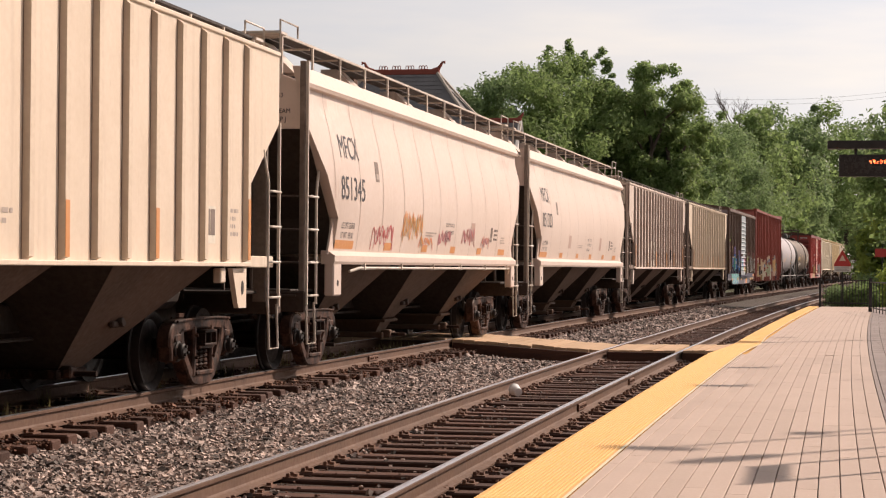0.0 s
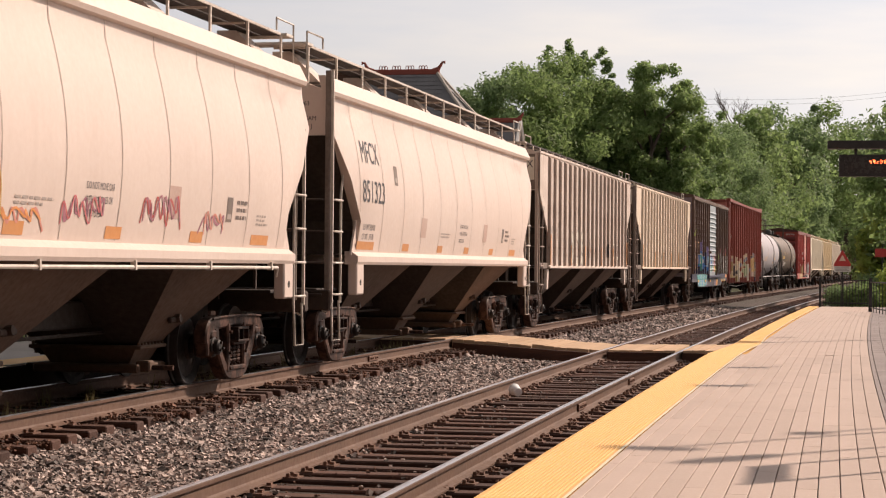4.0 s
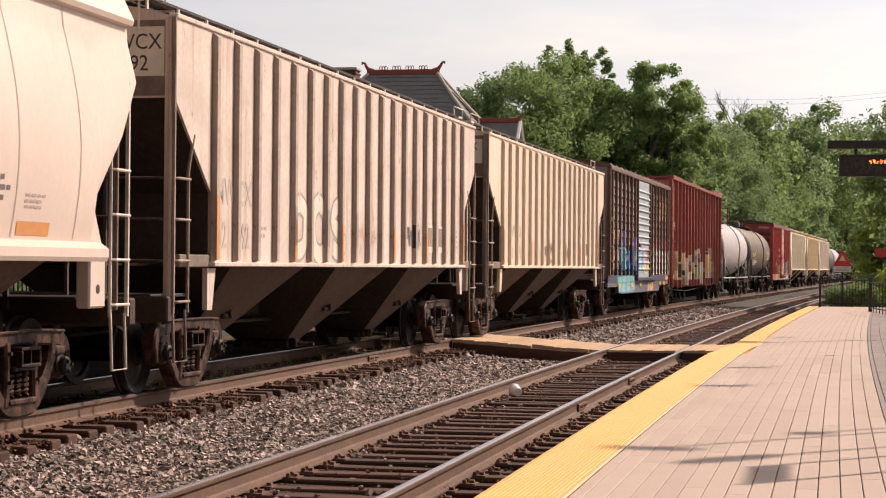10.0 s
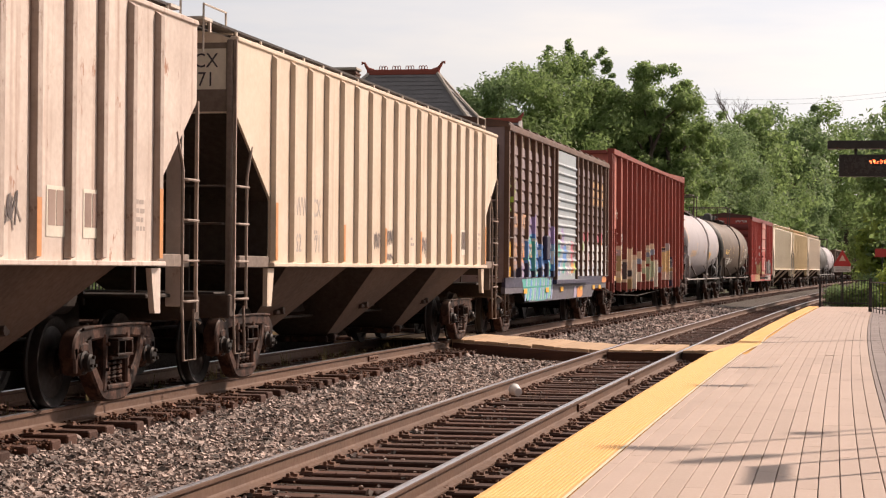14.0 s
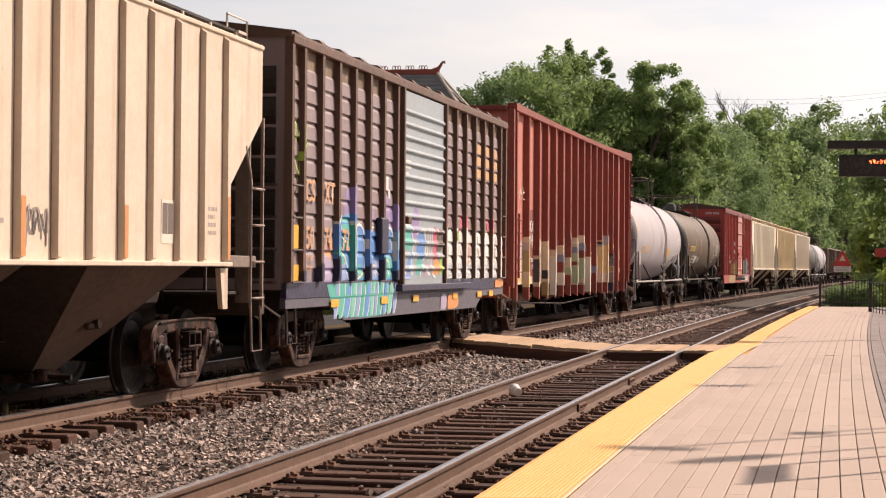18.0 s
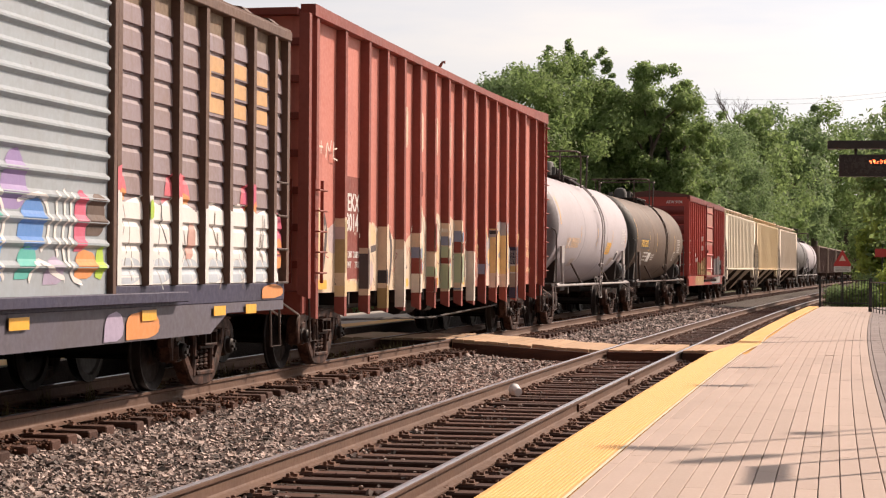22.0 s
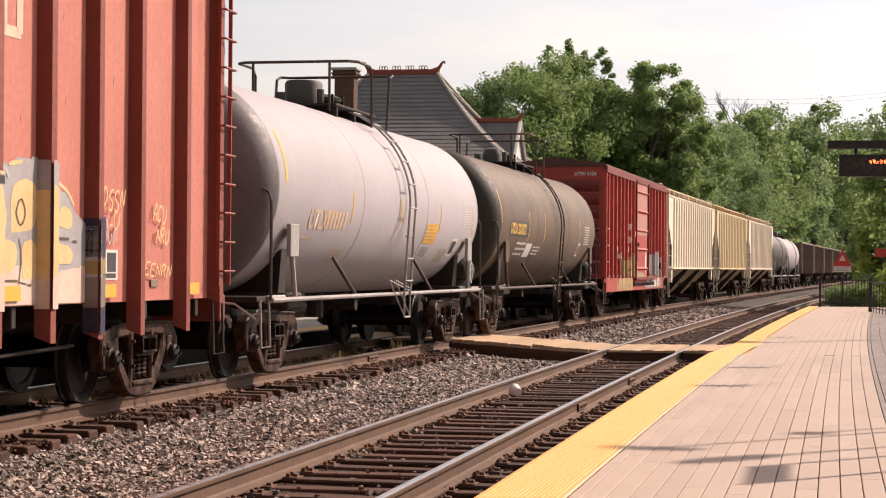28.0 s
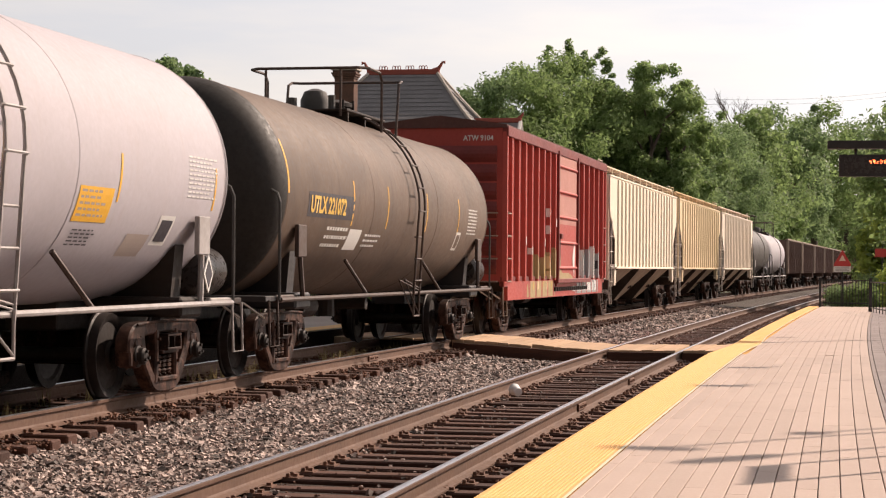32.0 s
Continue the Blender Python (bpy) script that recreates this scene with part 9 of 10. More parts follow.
def build_trees():
    rnd = random.Random(8)
    # (bearing, distance, bearing of the crown's top, radius, leaf colour)
    rows = [(830, 112, 150, 3.4, "leaf_b"), (868, 115, 125, 3.6, "leaf_b"), (915, 118, 98, 4.4, "leaf_a"), (985, 122, 80, 4.2, "leaf_a"), (1040, 126, 90, 3.2, "leaf_a"),
            (1100, 140, 170, 2.8, "leaf_a"), (1150, 126, 100, 3.0, "leaf_a"), (1190, 128, 130, 2.4, "leaf_a"), (1118, 128, 140, 2.4, "leaf_a"), (1212, 145, 186, 3.0, "leaf_a"), (1275, 170, 205, 4.4, "leaf_b"), (1330, 205, 178, 5.6, "leaf_a"),
            (1385, 235, 190, 6.4, "leaf_b"), (1448, 330, 182, 8.5, "leaf_a"), (1400, 330, 205, 8.0, "leaf_a"), (1500, 345, 218, 9.0, "leaf_b"), (1545, 350, 225, 9.0, "leaf_a"),
            (1010, 155, 110, 6.0, "leaf_b"), (1120, 165, 150, 6.0, "leaf_a"), (940, 150, 140, 5.5, "leaf_b"), (1240, 190, 175, 6.0, "leaf_b"), (330, 82, 85, 2.4, "leaf_b"), (790, 135, 190, 5.0, "leaf_b")]
    for k, (px, d, up, r, mat) in enumerate(rows):
        top = 1.44 + (472 - up) / 3396 * d
        tree(aim(px, d), d, -0.6, top + 0.6, r, 40 + k, M[mat], n=21000 if d < 200 else 13000, leaf=0.125 if d < 200 else 0.26, low=0.14)
    # slender leaders standing out of the tallest crowns
    for k, (px, up, r) in enumerate(((966, 74, 0.9), (1004, 66, 1.15), (1030, 80, 0.9), (1063, 70, 1.1), (1076, 96, 0.8), (1136, 112, 0.8), (1442, 186, 1.5))):
        d = 129 if px < 1400 else 240
        top = 1.44 + (472 - up) / 3396 * d
        tree(aim(px, d), d, -0.6, top + 0.6, r, 160 + k, M["leaf_a" if k % 2 else "leaf_b"], n=3600, leaf=0.11 if px < 1400 else 0.2, low=0.35, label="slender tree with a narrow pointed crown")
    # lower growth in front of the wood, along the line
    for k in range(18):
        px = 890 + 30 * k + rnd.uniform(-10, 10)
        d = 104 + 0.17 * (px - 890) + rnd.uniform(-3, 3)
        while aim(px, d) > rail_line(d)[0].x - 7.5 and d < 300:
            d += 4
        tree(aim(px, d), d, -0.6, rnd.uniform(0.062, 0.085) * d, rnd.uniform(0.027, 0.033) * d, 80 + k, M[rnd.choice(("leaf_a", "leaf_b", "leaf_a"))], n=7500, leaf=0.14 * max(1, d / 150), low=0.05, label="young tree with low leafy branches")
    # trees on the platform's side, past its end
    for px, d, top, r, mat in ((1572, 98, 4.6, 2.0, "leaf_c"), (1634, 88, 9.8, 3.0, "leaf_a"), (1585, 135, 7.4, 2.8, "leaf_a"), (1560, 150, 6.0, 2.6, "leaf_a"), (1680, 100, 12, 4.5, "leaf_b")):
        tree(aim(px, d), d, -0.6, top + 0.6, r, 130 + int(px), M[mat], n=7000, leaf=0.17, low=0.12)
    # far wood behind everything
    rng = np.random.RandomState(77)
    clumps = []
    for k in range(150):
        px = 760 + 6.6 * k + rng.uniform(-10, 10)
        d = rng.uniform(360, 420)
        clumps.append((aim(px, d), d, rng.uniform(2, 17), rng.uniform(4.5, 7)))
    me = quads_mesh("far_wood", crown_geo(rng, clumps, 30000, 0.75, 0.9), M["leaf_b"])
    tagged(new("far_wood", me), "distant dark green wood closing the view", "trees", kind="stuff")


def build_surroundings():
    """An unseen wood that closes the place beside and behind the camera and blocks sky light, a dead tree and wires."""
    # This wood is never in view; it is added to cut sky light.
    rng = np.random.RandomState(11)
    clumps = []
    for k in range(420):
        a = radians(100 + 195 * rng.uniform(0, 1))
        d = rng.uniform(26, 42)
        x, y = d * math.sin(a), d * math.cos(a) + 6
        clumps.append((x, y, rng.uniform(1.5, 23) if a < radians(255) else rng.uniform(1.5, 14), rng.uniform(3.5, 5.5)))
    me = quads_mesh("unseen_wood", crown_geo(rng, clumps, 52000, 0.75, 0.95), M["leaf_dark"])
    tagged(new("unseen_wood", me), "unseen dark wood added behind the camera to hold back sky light", "trees", kind="stuff")
    d = 225
    t = thing("dead_tree", "bare grey dead tree rising over the wood", "tree", pose(aim(1298, d), d, 13.2))
    g = Geo()
    rnd = random.Random(5)
    g.tube([(0, 0, -13.9), (0.1, 0, 0), (0.2, 0, 4)], [0.3, 0.22, 0.14], 7)
    def twig(p, v, l, r, n):
        q = p + v * l
        g.tube([p, p + v * l * 0.5 + Vector((rnd.uniform(-0.06, 0.06) * l, 0, 0)), q], [r, r * 0.8, r * 0.5], 5)
        if n:
            for k in range(3):
                w = (v + Vector((rnd.uniform(-0.7, 0.7), rnd.uniform(-0.5, 0.5), rnd.uniform(-0.1, 0.4)))).normalized()
                twig(p + v * l * rnd.uniform(0.45, 1.0), w, l * 0.62, r * 0.6, n - 1)
    for k in range(5):
        twig(Vector((0.2, 0, 3.0 + 0.4 * k)), Vector((rnd.uniform(-0.7, 0.7), 0.2, 1)).normalized(), 2.6, 0.07, 3)
    part("trunk", g, M["bark"], t)
    for z0, z1 in ((14.2, 15.2), (13.8, 14.92)):
        g = Geo()
        pts = []
        for k in range(13):
            u = k / 12
            pts.append((aim(1230 + 460 * u, 145), 145, z0 + (z1 - z0) * u - 0.5 * math.sin(math.pi * u)))
        g.tube(pts, 0.007, 4)
        solo("overhead_wire", g, M["sign_black"], "thin black overhead wire against the sky", "wire", group="wires")
    p = thing("utility_pole", "tall wooden utility pole carrying the wires", "pole", pose(aim(1690, 145), 145, 0))
    part("shaft", Geo().cyl((0, 0, -0.8), (0, 0, 15.6), 0.16, 10, 0.11), M["bark"], p)
    part("cross_arm", Geo().block(-1.0, 1.0, -0.06, 0.06, 14.75, 14.9, 0.01), M["bark"], p)
    y = 84.0
    g = thing("stop_sign", "small red sign on a post among the trees", "sign", pose(aim(1562, y), y, 0))
    part("post", Geo().cyl((0, 0, -0.6), (0, 0, 2.5), 0.03, 8), M["sign_black"], g)
    part("plate", Geo().block(-0.32, 0.32, -0.05, -0.035, 2.0, 2.36, 0.01), M["sign_red"], g, "red plate")


def bush(x, y, z, w, h, seed, mat, n=2200, leaf=0.07, label="leafy green bush beside the fence"):
    rng = np.random.RandomState(seed)
    t = thing("bush", label, "bush", pose(x, y, z), group="bushes")
    clumps = [(rng.uniform(-w, w) * 0.6, rng.uniform(-w, w) * 0.5, h * rng.uniform(0.35, 0.75), w * rng.uniform(0.3, 0.5)) for _ in range(8)]
    g = Geo()
    for k in range(5):
        a = 1.26 * k
        g.tube([(0.05 * math.cos(a), 0.05 * math.sin(a), -0.1), (w * 0.3 * math.cos(a), w * 0.3 * math.sin(a), h * 0.7)], [0.025, 0.01], 5)
    part("stem", g, M["bark"], t)
    part("foliage", quads_mesh("foliage", crown_geo(rng, clumps, n, leaf), mat), mat, t)
    return t


def build_bushes():
    for k, (px, d, w, h, mat) in enumerate(((1478, 79.5, 0.9, 0.9, "leaf_b"), (1500, 80.5, 1.0, 1.0, "leaf_a"), (1525, 79.0, 0.9, 1.0, "leaf_a"), (1548, 80, 1.1, 1.2, "leaf_a"), (1570, 82, 1.3, 1.6, "leaf_a"), (1515, 86, 1.4, 1.5, "leaf_b"), (1590, 78, 1.4, 2.2, "leaf_c"))):
        bush(aim(px, d), d, -0.6, w, h + 0.55, 200 + k, M[mat])
    for k in range(9):
        bush(-15.8 - 0.08 * k, 24 + 6.2 * k, -0.5, 1.5, 1.9, 300 + k, M["leaf_a"], 2400, 0.09, "green bush behind the far platform")


# ---- station house behind the train ----
M["chimney_brick"] = surface("sooty_brown_brick", (0.15, 0.075, 0.05), (0.07, 0.045, 0.035), 0.9, amount=0.7, coarse=3, fine=22)


def build_station():
    Y = 72.0
    house = thing("station_house", "brick station with steep grey slate roof and red ridge cresting", "building", pose(aim(711, Y), Y - 5.5, 0))
    # local x to the track, y away; ridge along x
    zr, ze = 8.86, 4.9
    rx = 1.32
    bx, by = 5.5, 5.5
    w = Geo()
    w.box(-bx + 0.5, bx - 0.5, 0.6, 2 * by - 0.6, -0.6, ze)
    part("wall", w, M["brick"], house)
    # roof: steep hip with a flare at the eaves, in slate courses
    cy = by
    def level(u):
        # u from 0 at the ridge to 1 at the eaves
        f = u ** 1.0 * 0.80 + 0.20 * u ** 3
        return rx + (bx - rx) * f, by * f, zr + (ze - zr) * (u * 1.08 - 0.08 * u ** 3)
    n = 24
    roof = part("roof", Geo().prism([(-rx, zr - 0.12), (-bx + 0.3, ze), (bx - 0.3, ze), (rx, zr - 0.12)], cy - 0.05, cy + 0.05, "y"), M["slate"], house, "steep grey slate roof")
    for k in range(n):
        r = Geo()
        a, b = level(k / n), level((k + 1) / n)
        lift = 0.03
        ring_t = [(-a[0], cy - a[1], a[2]), (a[0], cy - a[1], a[2]), (a[0], cy + a[1], a[2]), (-a[0], cy + a[1], a[2])]
        ring_b = [(-b[0], cy - b[1] - lift, b[2]), (b[0] + lift, cy - b[1] - lift, b[2]), (b[0] + lift, cy + b[1] + lift, b[2]), (-b[0] - lift, cy + b[1] + lift, b[2])]
        for i in range(4):
            j = (i + 1) % 4
            p, q, s, t = ring_t[i], ring_t[j], ring_b[j], ring_b[i]
            r.add([p, q, s, t], [(0, 3, 2, 1)])
        part("slate_course", r, M["slate"], roof)
    # The roof's sunlit right edge is put into this pale capping.
    h = Geo()
    for sx in (-1, 1):
        for sy in (-1, 1):
            pts = [(sx * level(k / 8)[0], cy + sy * level(k / 8)[1], level(k / 8)[2] + 0.03) for k in range(9)]
            h.tube(pts, 0.07, 6)
    part("hip_cap", h, M["concrete"], house, "hip capping paled to carry the sunlit roof edge")
    c = Geo()
    c.block(-rx - 0.1, rx + 0.1, cy - 0.1, cy + 0.1, zr - 0.08, zr + 0.14, 0.03)
    ridge = part("ridge_cap", c, M["terracotta"], house, "red terracotta ridge cap")
    f = Geo()
    for sx in (-1, 1):
        pts = [(sx * (rx - 0.15), cy, zr + 0.1), (sx * (rx + 0.05), cy, zr + 0.16), (sx * (rx + 0.14), cy, zr + 0.28), (sx * (rx + 0.20), cy, zr + 0.40), (sx * (rx + 0.30), cy, zr + 0.42), (sx * (rx + 0.30), cy, zr + 0.34)]
        f.tube(pts, [0.08, 0.08, 0.06, 0.05, 0.05, 0.03], 7)
    part("finial", f, M["terracotta"], ridge, "curled red finials")
    for k in range(4):
        x0 = -0.78 + 0.52 * k
        o = Geo()
        for i in range(3):
            cx = x0 + 0.11 * (i - 1) + 0.0
            pts = [(cx + 0.05 * math.cos(a), cy, zr + 0.2 + 0.085 * math.sin(a)) for a in [6.283 * j / 10 for j in range(11)]]
            o.tube(pts, 0.016, 5)
        part("cresting", o, M["terracotta"], ridge, "pierced red cresting")
    # gabled dormer over the track side
    d = Geo()
    zg = 6.98
    d.prism([(cy - 2.0, ze + 0.05), (cy, zg), (cy + 2.0, ze + 0.05), (cy + 2.0, ze - 0.08), (cy, zg - 0.14), (cy - 2.0, ze - 0.08)], 2.2, 4.55, "x")
    part("gable_roof", d, M["slate"], house)
    e = Geo()
    e.prism([(cy - 1.9, ze), (cy, zg - 0.1), (cy + 1.9, ze)], 4.3, 4.45, "x")
    part("gable", e, M["white_trim"], house, "white painted gable end")
    t = Geo()
    t.block(2.0, 4.6, cy - 0.09, cy + 0.09, zg - 0.05, zg + 0.13, 0.03)
    t.tube([(4.5, cy, zg + 0.1), (4.6, cy, zg + 0.2), (4.68, cy, zg + 0.34)], [0.08, 0.06, 0.03], 6)
    part("gable_ridge", t, M["terracotta"], house)
    b = Geo()
    for s in (-1, 1):
        b.tube([(4.56, cy, zg), (4.56, cy + s * 2.05, ze - 0.05)], 0.08, 5)
    part("barge_board", b, M["white_trim"], house)
    # chimney in front
    ch = thing("chimney", "sooty brown brick chimney stack with corbelled top", "chimney", pose(aim(610, Y - 4), Y - 4, 0))
    g = Geo()
    zt = 8.55
    g.box(-0.36, 0.36, -0.3, 0.3, -0.6, zt - 0.3)
    part("chimney_shaft", g, M["chimney_brick"], ch)
    g = Geo()
    for k, o in enumerate((0.03, 0.07, 0.1, 0.06)):
        g.block(-0.36 - o, 0.36 + o, -0.3 - o, 0.3 + o, zt - 0.3 + 0.075 * k, zt - 0.3 + 0.075 * k + 0.07, 0.008)
    part("corbel", g, M["chimney_brick"], ch)
    part("cap_stone", Geo().block(-0.48, 0.48, -0.42, 0.42, zt, zt + 0.1, 0.015), M["concrete"], ch, "pale cap stone")
    # far platform across the tracks, with its road behind
    g = Geo()
    strip_rings = [[rail_line(s, e, z)[0] for e, z in ((-1.70, -0.5), (-1.70, 0.165), (-4.6, 0.18), (-4.6, -0.55))] for s in steps(-10, 120, 5)]
    g.rings(strip_rings, loop=False)
    g.f = [tuple(reversed(q)) for q in g.f]
    solo("far_platform", g, M["concrete"], "low concrete platform on the far side of the tracks", "platform", kind="structure")
    # Added black face that holds the platform edge's shade behind the train.
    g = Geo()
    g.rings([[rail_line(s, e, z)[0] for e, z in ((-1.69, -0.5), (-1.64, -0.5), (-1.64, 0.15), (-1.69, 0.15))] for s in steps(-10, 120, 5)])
    solo("far_platform_face", g, M["shade_bed"], "far platform face with its shade put into a black colour", "platform edge", kind="structure")
    y_ = Geo()
    y_.rings([[rail_line(s, e, 0.172)[0] for e in (-1.72, -2.32)] for s in steps(-10, 120, 5)], cap=False, loop=False)
    y_.f = [tuple(reversed(q)) for q in y_.f]
    solo("far_tactile_strip", y_, M["tactile"], "yellow tactile strip along the far platform edge", "platform edge", kind="structure")
    # picket fence along the far platform's back
    fence = thing("picket_fence", "black steel picket fence behind the far platform", "fence")
    pk = Geo().box(-0.012, 0.012, -0.012, 0.012, 0.22, 1.25).mesh("picket", M["sign_black"])
    for k in range(150):
        ob = part("picket", pk, None, fence)
        ob.location = rail_line(22 + 0.16 * k, -4.45)[0]
    for z in (0.32, 1.16):
        part("fence_rail", Geo().rings([[rail_line(s, -4.45 + d, z + q)[0] for d, q in ((-0.02, -0.02), (0.02, -0.02), (0.02, 0.02), (-0.02, 0.02))] for s in steps(22, 46, 4)]), M["sign_black"], fence)
    for s in steps(22, 46, 2.4):
        p_ = rail_line(s, -4.45)[0]
        part("fence_post", Geo().block(p_.x - 0.03, p_.x + 0.03, p_.y - 0.03, p_.y + 0.03, 0.17, 1.32, 0.008), M["sign_black"], fence)
    # dry weeds between the far rails
    rng = np.random.RandomState(21)
    V = []
    for k in range(46):
        c, _ = rail_line(rng.uniform(13, 40), rng.uniform(-0.5, 0.55), -0.2)
        for q in range(14):
            a_, l_ = rng.uniform(0, 6.28), rng.uniform(0.08, 0.24)
            b_ = np.array((c.x + rng.uniform(-0.08, 0.08), c.y + rng.uniform(-0.08, 0.08), c.z))
            t_ = b_ + np.array((math.cos(a_) * l_ * 0.4, math.sin(a_) * l_ * 0.4, l_))
            o_ = np.array((math.sin(a_), -math.cos(a_), 0)) * 0.006
            V.append(np.stack([b_ - o_, b_ + o_, t_ + o_ * 0.3, t_ - o_ * 0.3]))
    tagged(new("dry_weeds", quads_mesh("dry_weeds", np.stack(V), M["dry_grass"])), "dry grass tufts between the far rails", "grass", kind="stuff")
    a = Geo()
    a.rings([[rail_line(s, e, -0.42)[0] for e in (-4.6, -7.2)] for s in steps(-10, 120, 10)], cap=False, loop=False)
    a.f = [tuple(reversed(q)) for q in a.f]
    solo("station_road", a, M["asphalt"], "asphalt drive behind the far platform", "road", kind="structure")


# ---- fences, signs and lamps on the platform ----
def build_platform_things():
    # picket fence closing the platform's end
    y = P_END + 0.6
    f = thing("picket_fence", "black steel picket fence closing the platform end", "fence", pose(0, 0, 0))
    x0, x1 = aim(1452, y), aim(1541, y)
    g = Geo()
    for z in (P_TOP + 0.12, P_TOP + 1.0):
        g.box(x0, x1, y - 0.02, y + 0.02, z - 0.02, z + 0.02)
    part("fence_rail", g, M["sign_black"], f)
    n = 17
    pk = Geo().box(-0.011, 0.011, -0.011, 0.011, 0.0, 1.0).mesh("picket", M["sign_black"])
    for k in range(n + 1):
        ob = part("picket", pk, None, f)
        ob.location = (x0 + (x1 - x0) * k / n, y, P_TOP + 0.03)
    for x in (x0, x1):
        p = Geo().block(x - 0.045, x + 0.045, y - 0.045, y + 0.045, -0.3, P_TOP + 1.1, 0.01)
        part("fence_post", p, M["sign_black"], f)
    s = thing("picket_fence", "black steel picket fence along the platform's back", "fence")
    xa, ya, xb, yb = aim(1541, 66), 66.0, aim(1600, 58), 58.0
    for k in range(11):
        x, yy = xa + (xb - xa) * k / 10, ya + (yb - ya) * k / 10
        p = Geo().block(x - 0.012, x + 0.012, yy - 0.012, yy + 0.012, P_TOP, P_TOP + 1.02, 0.003) if k else Geo().block(x - 0.06, x + 0.06, yy - 0.06, yy + 0.06, P_TOP, P_TOP + 1.1, 0.01)
        part("picket" if k else "fence_post", p, M["sign_black"], s)
    g = Geo()
    g.tube([(xa, ya, P_TOP + 1.0), (xb, yb, P_TOP + 1.0)], 0.025, 6)
    g.tube([(xa, ya, P_TOP + 0.14), (xb, yb, P_TOP + 0.14)], 0.02, 6)
    part("fence_rail", g, M["sign_black"], s)
    # warning sign
    y = 78.0
    t = thing("warning_sign", "red triangular warning sign over a white panel", "sign", pose(aim(1491, y), y, 0.38))
    g = Geo()
    g.box(-0.03, 0.03, 0.0, 0.04, -0.98, 1.6)
    part("post", g, M["sign_black"], t)
    g = Geo()
    g.prism([(-0.33, 1.30), (0.33, 1.30), (0.0, 1.86)], -0.012, 0.0, "y")
    part("triangle", g, M["sign_red"], t, "red triangular plate")
    g = Geo()
    g.prism([(-0.13, 1.42), (0.13, 1.42), (0.0, 1.66)], -0.016, -0.012, "y")
    part("symbol", g, M["faded_white"], t)
    g = Geo()
    g.block(-0.33, 0.33, -0.014, 0.0, 0.98, 1.20, 0.004)
    g.block(-0.33, 0.33, -0.016, -0.002, 1.2, 1.30, 0.004)
    panel = part("panel", g, M["white_trim"], t, "white panel")
    g = Geo()
    g.box(-0.33, 0.33, -0.020, -0.016, 1.205, 1.30)
    part("band", g, M["sign_red"], panel)
    g = Geo()
    for k in range(3):
        g.box(-0.27, 0.27 - 0.08 * (k % 2), -0.018, -0.014, 1.02 + 0.055 * k, 1.045 + 0.055 * k)
    part("writing", g, M["faded_mark"], panel)
    # departure display hung from an arm on a post at the platform's back
    y = 41.0
    x0 = aim(1484, y)
    d = thing("departure_display", "black departure display with orange dot letters on an arm", "display", pose(x0, y, 0.09))
    g = Geo()
    g.block(0, 1.75, -0.09, 0.09, 3.30, 3.76, 0.012)
    box_ = part("housing", g, M["sign_black"], d)
    g = Geo()
    g.box(0.10, 1.65, -0.096, -0.091, 3.37, 3.70)
    part("screen", g, M["screen"], box_, "dark grey display window")
    led = Geo()
    rnd = random.Random(2)
    x = 0.62
    while x < 1.6:
        for i in range(3):
            for j in range(5):
                if rnd.random() < 0.6:
                    led.box(x + i * 0.016, x + i * 0.016 + 0.011, -0.1, -0.096, 3.57 + j * 0.016, 3.57 + j * 0.016 + 0.011)
        x += 0.075
    part("dot_letters", led, M["led"], box_, "glowing orange-red dot letters")
    g = Geo()
    g.block(-0.24, 2.1, -0.16, 0.16, 3.88, 4.05, 0.012)
    part("top_beam", g, M["sign_black"], d)
    for x in (0.34, 1.45):
        g = Geo().cyl((x, 0, 3.74), (x, 0, 3.9), 0.03, 10)
        part("hanger", g, M["sign_black"], d)
    g = Geo().block(2.0, 2.16, -0.08, 0.08, P_TOP - 0.09, 4.0, 0.015)
    part("post", g, M["sign_black"], d)
    g = Geo()
    for x in (0.3, 0.85):
        g.block(x, x + 0.05, -0.05, 0.05, 3.28, 3.30, 0.004)
    part("underside_bolts", g, M["tread"], d)
    # tall lamps and a name board behind the view's edge, whose shadows cross the paving
    ray = Vector((math.sin(radians(SUN_AZ)), math.cos(radians(SUN_AZ)), 0)) / math.tan(radians(SUN_EL))
    for hx, hy, h, turn, long in ((-1.25, 14.95, 4.2, 0, 0.42), (-0.6, 14.3, 4.2, 50, 0.6), (-1.1, 23.2, 4.2, 10, 0.4), (-0.94, 27.6, 4.2, 10, 0.36), (-0.68, 40.1, 4.2, 10, 0.36), (-0.35, 52, 4.2, 10, 0.36), (-0.05, 16.7, 4.2, 50, 0.2)):
        p = Vector((hx, hy, 0)) + ray * (h + 0.05)
        lamp = thing("platform_lamp", "black platform lamp post with flat lamp head", "lamp", pose(p.x, p.y, P_TOP, 0, 0, turn), group="platform lamps")
        part("post", Geo().tube([(0, 0, 0), (0, 0, 0.5), (0, 0, h)], [0.09, 0.04, 0.032], 10), M["sign_black"], lamp)
        hd = Geo().lathe([(0.05, h - 0.05), (0.9, h + 0.0), (1.0, h + 0.05), (0.45, h + 0.12), (0.001, h + 0.14)], 18, "z")
        hd.v = [(x * long, y * 0.16, z) for x, y, z in hd.v]
        part("lamp_head", hd, M["sign_black"], lamp)
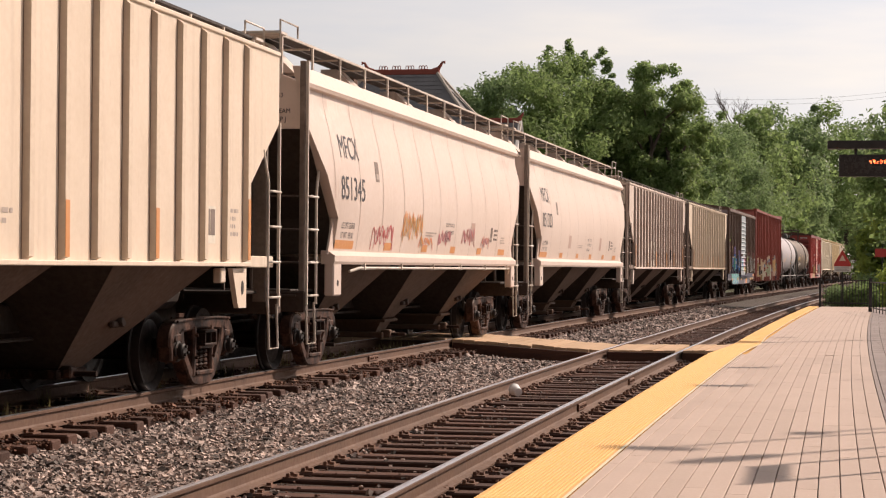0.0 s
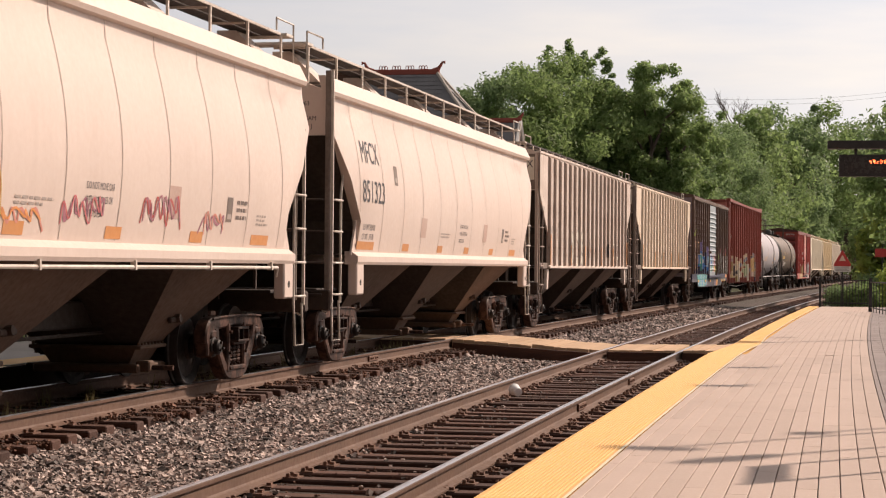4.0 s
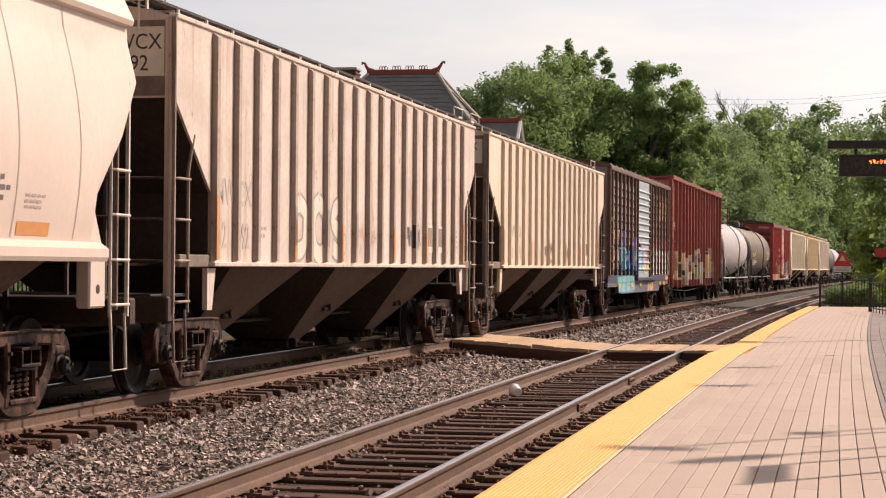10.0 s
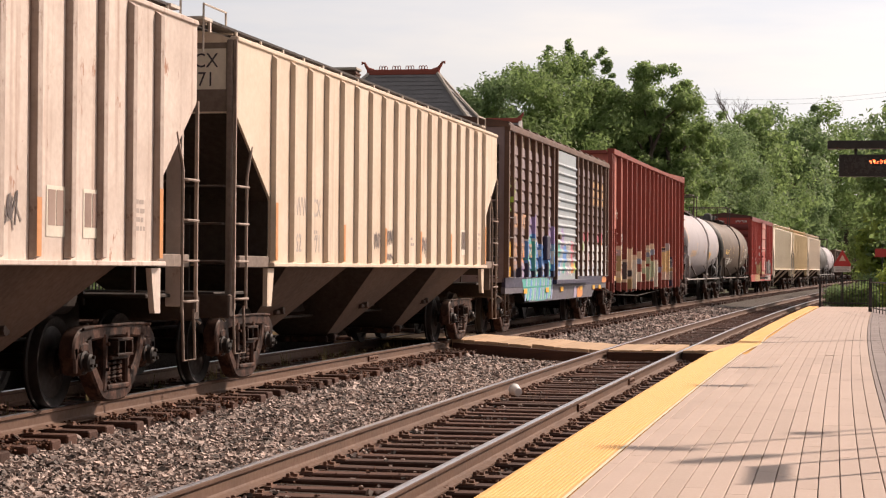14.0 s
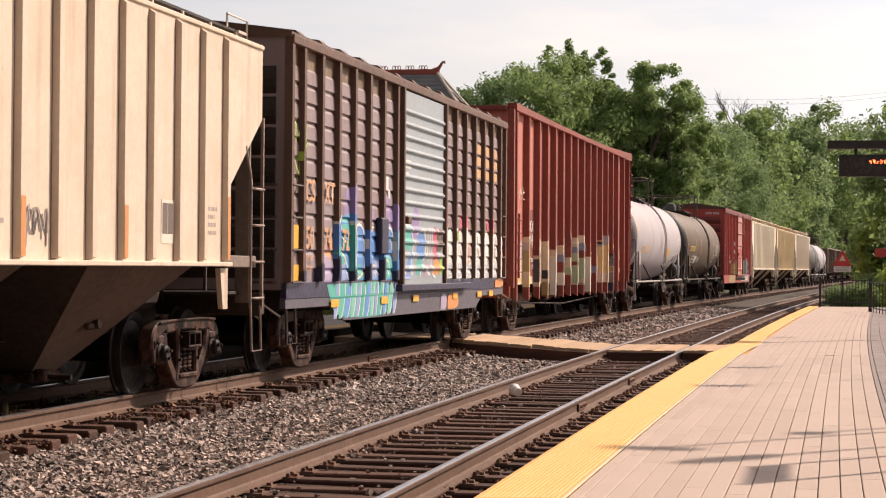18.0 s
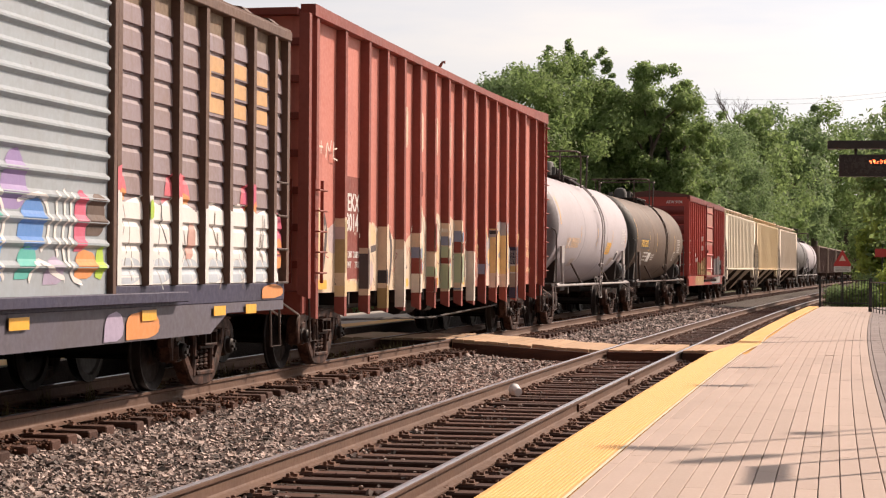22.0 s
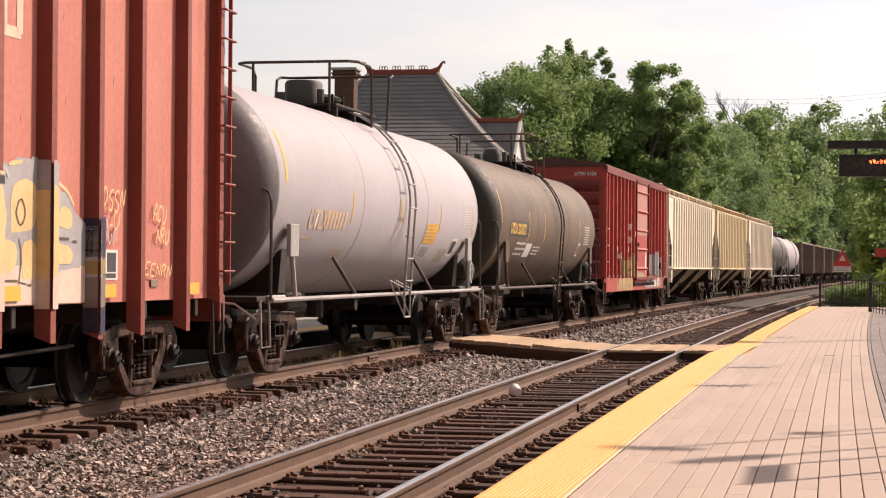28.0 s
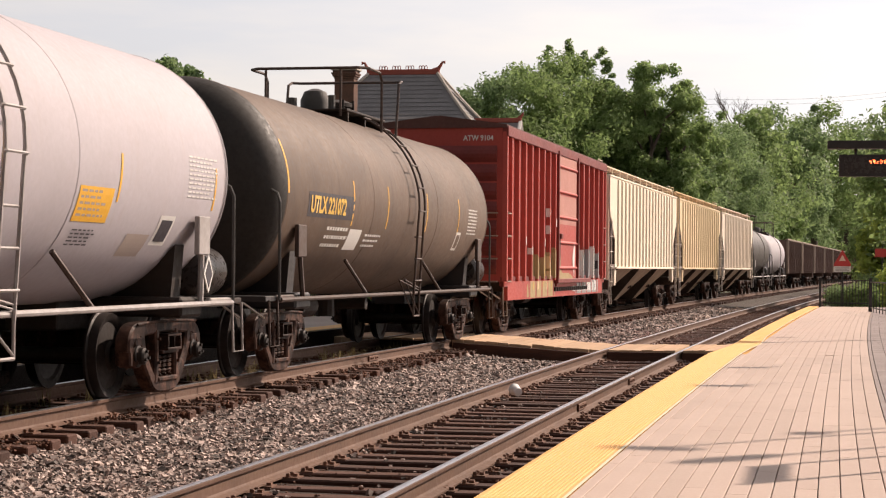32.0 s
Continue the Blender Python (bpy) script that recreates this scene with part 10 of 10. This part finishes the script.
    n = thing("name_board", "station name board on two black posts", "sign", group="")
    for k in range(2):
        p = Vector((-0.42, 12.65 + 1.1 * k, 0)) + ray * 2.4
        part("post", Geo().block(p.x - 0.025, p.x + 0.025, p.y - 0.025, p.y + 0.025, P_TOP, P_TOP + 2.45, 0.005), M["sign_black"], n)
    p = Vector((-0.42, 12.65, 0)) + ray * 2.4
    part("board", Geo().block(p.x - 0.015, p.x + 0.015, p.y + 0.03, p.y + 1.07, P_TOP + 2.12, P_TOP + 2.42, 0.005), M["sign_black"], n)
    # paper cup on the near track
    c = solo("paper_cup", Geo().lathe([(0.04, 0), (0.046, 0.002), (0.06, 0.11), (0.066, 0.114), (0.058, 0.11), (0.042, 0.006), (0.001, 0.005)], 16, "z"), M["cup_white"], "crumpled white cup lying between the rails", "litter", smooth=True, m=Matrix.Translation(rail_line(25.6, -0.36, -0.10, True)[0]) @ pose(0, 0, 0.02, -75, 0, 35) @ Matrix.Diagonal((1.25, 1.25, 1.25, 1)))


M["screen"] = surface("dark_display_glass", (0.05, 0.045, 0.045), (0.03, 0.028, 0.028), 0.25, amount=0.4, bump=0)
_m, _N_, _L_, _b = material("orange_dots", 0.4)
_b.inputs["Base Color"].default_value = (0.6, 0.10, 0.03, 1)
_b.inputs["Emission Color"].default_value = (1.0, 0.16, 0.05, 1)
_b.inputs["Emission Strength"].default_value = 6.0
M["led"] = _m
build_station()
build_trees()
build_bushes()
build_surroundings()
build_platform_things()
build_ballast()
build_shade_and_rust_beds()



# ---- motion ----
def motions():
    """The whole train rolls along its track; its wheels turn as it goes."""
    times = [k * 2.0 for k in range(17)]
    for car, S in MOVING:
        walk(car, [(t, on_rail(S - run(t))) for t in times])
    turn_times = [k * 4 / 30 for k in range(241)]
    place_of = dict((car, S) for car, S in MOVING)
    for w, y, yc, car, near_view in WHEELS:
        if not near_view or place_of[car] > 125:
            continue
        walk(w, [(t, pose(0, y, AXLE_Z) @ Matrix.Rotation(run(t) / WHEEL_R, 4, "X")) for t in turn_times])


motions()
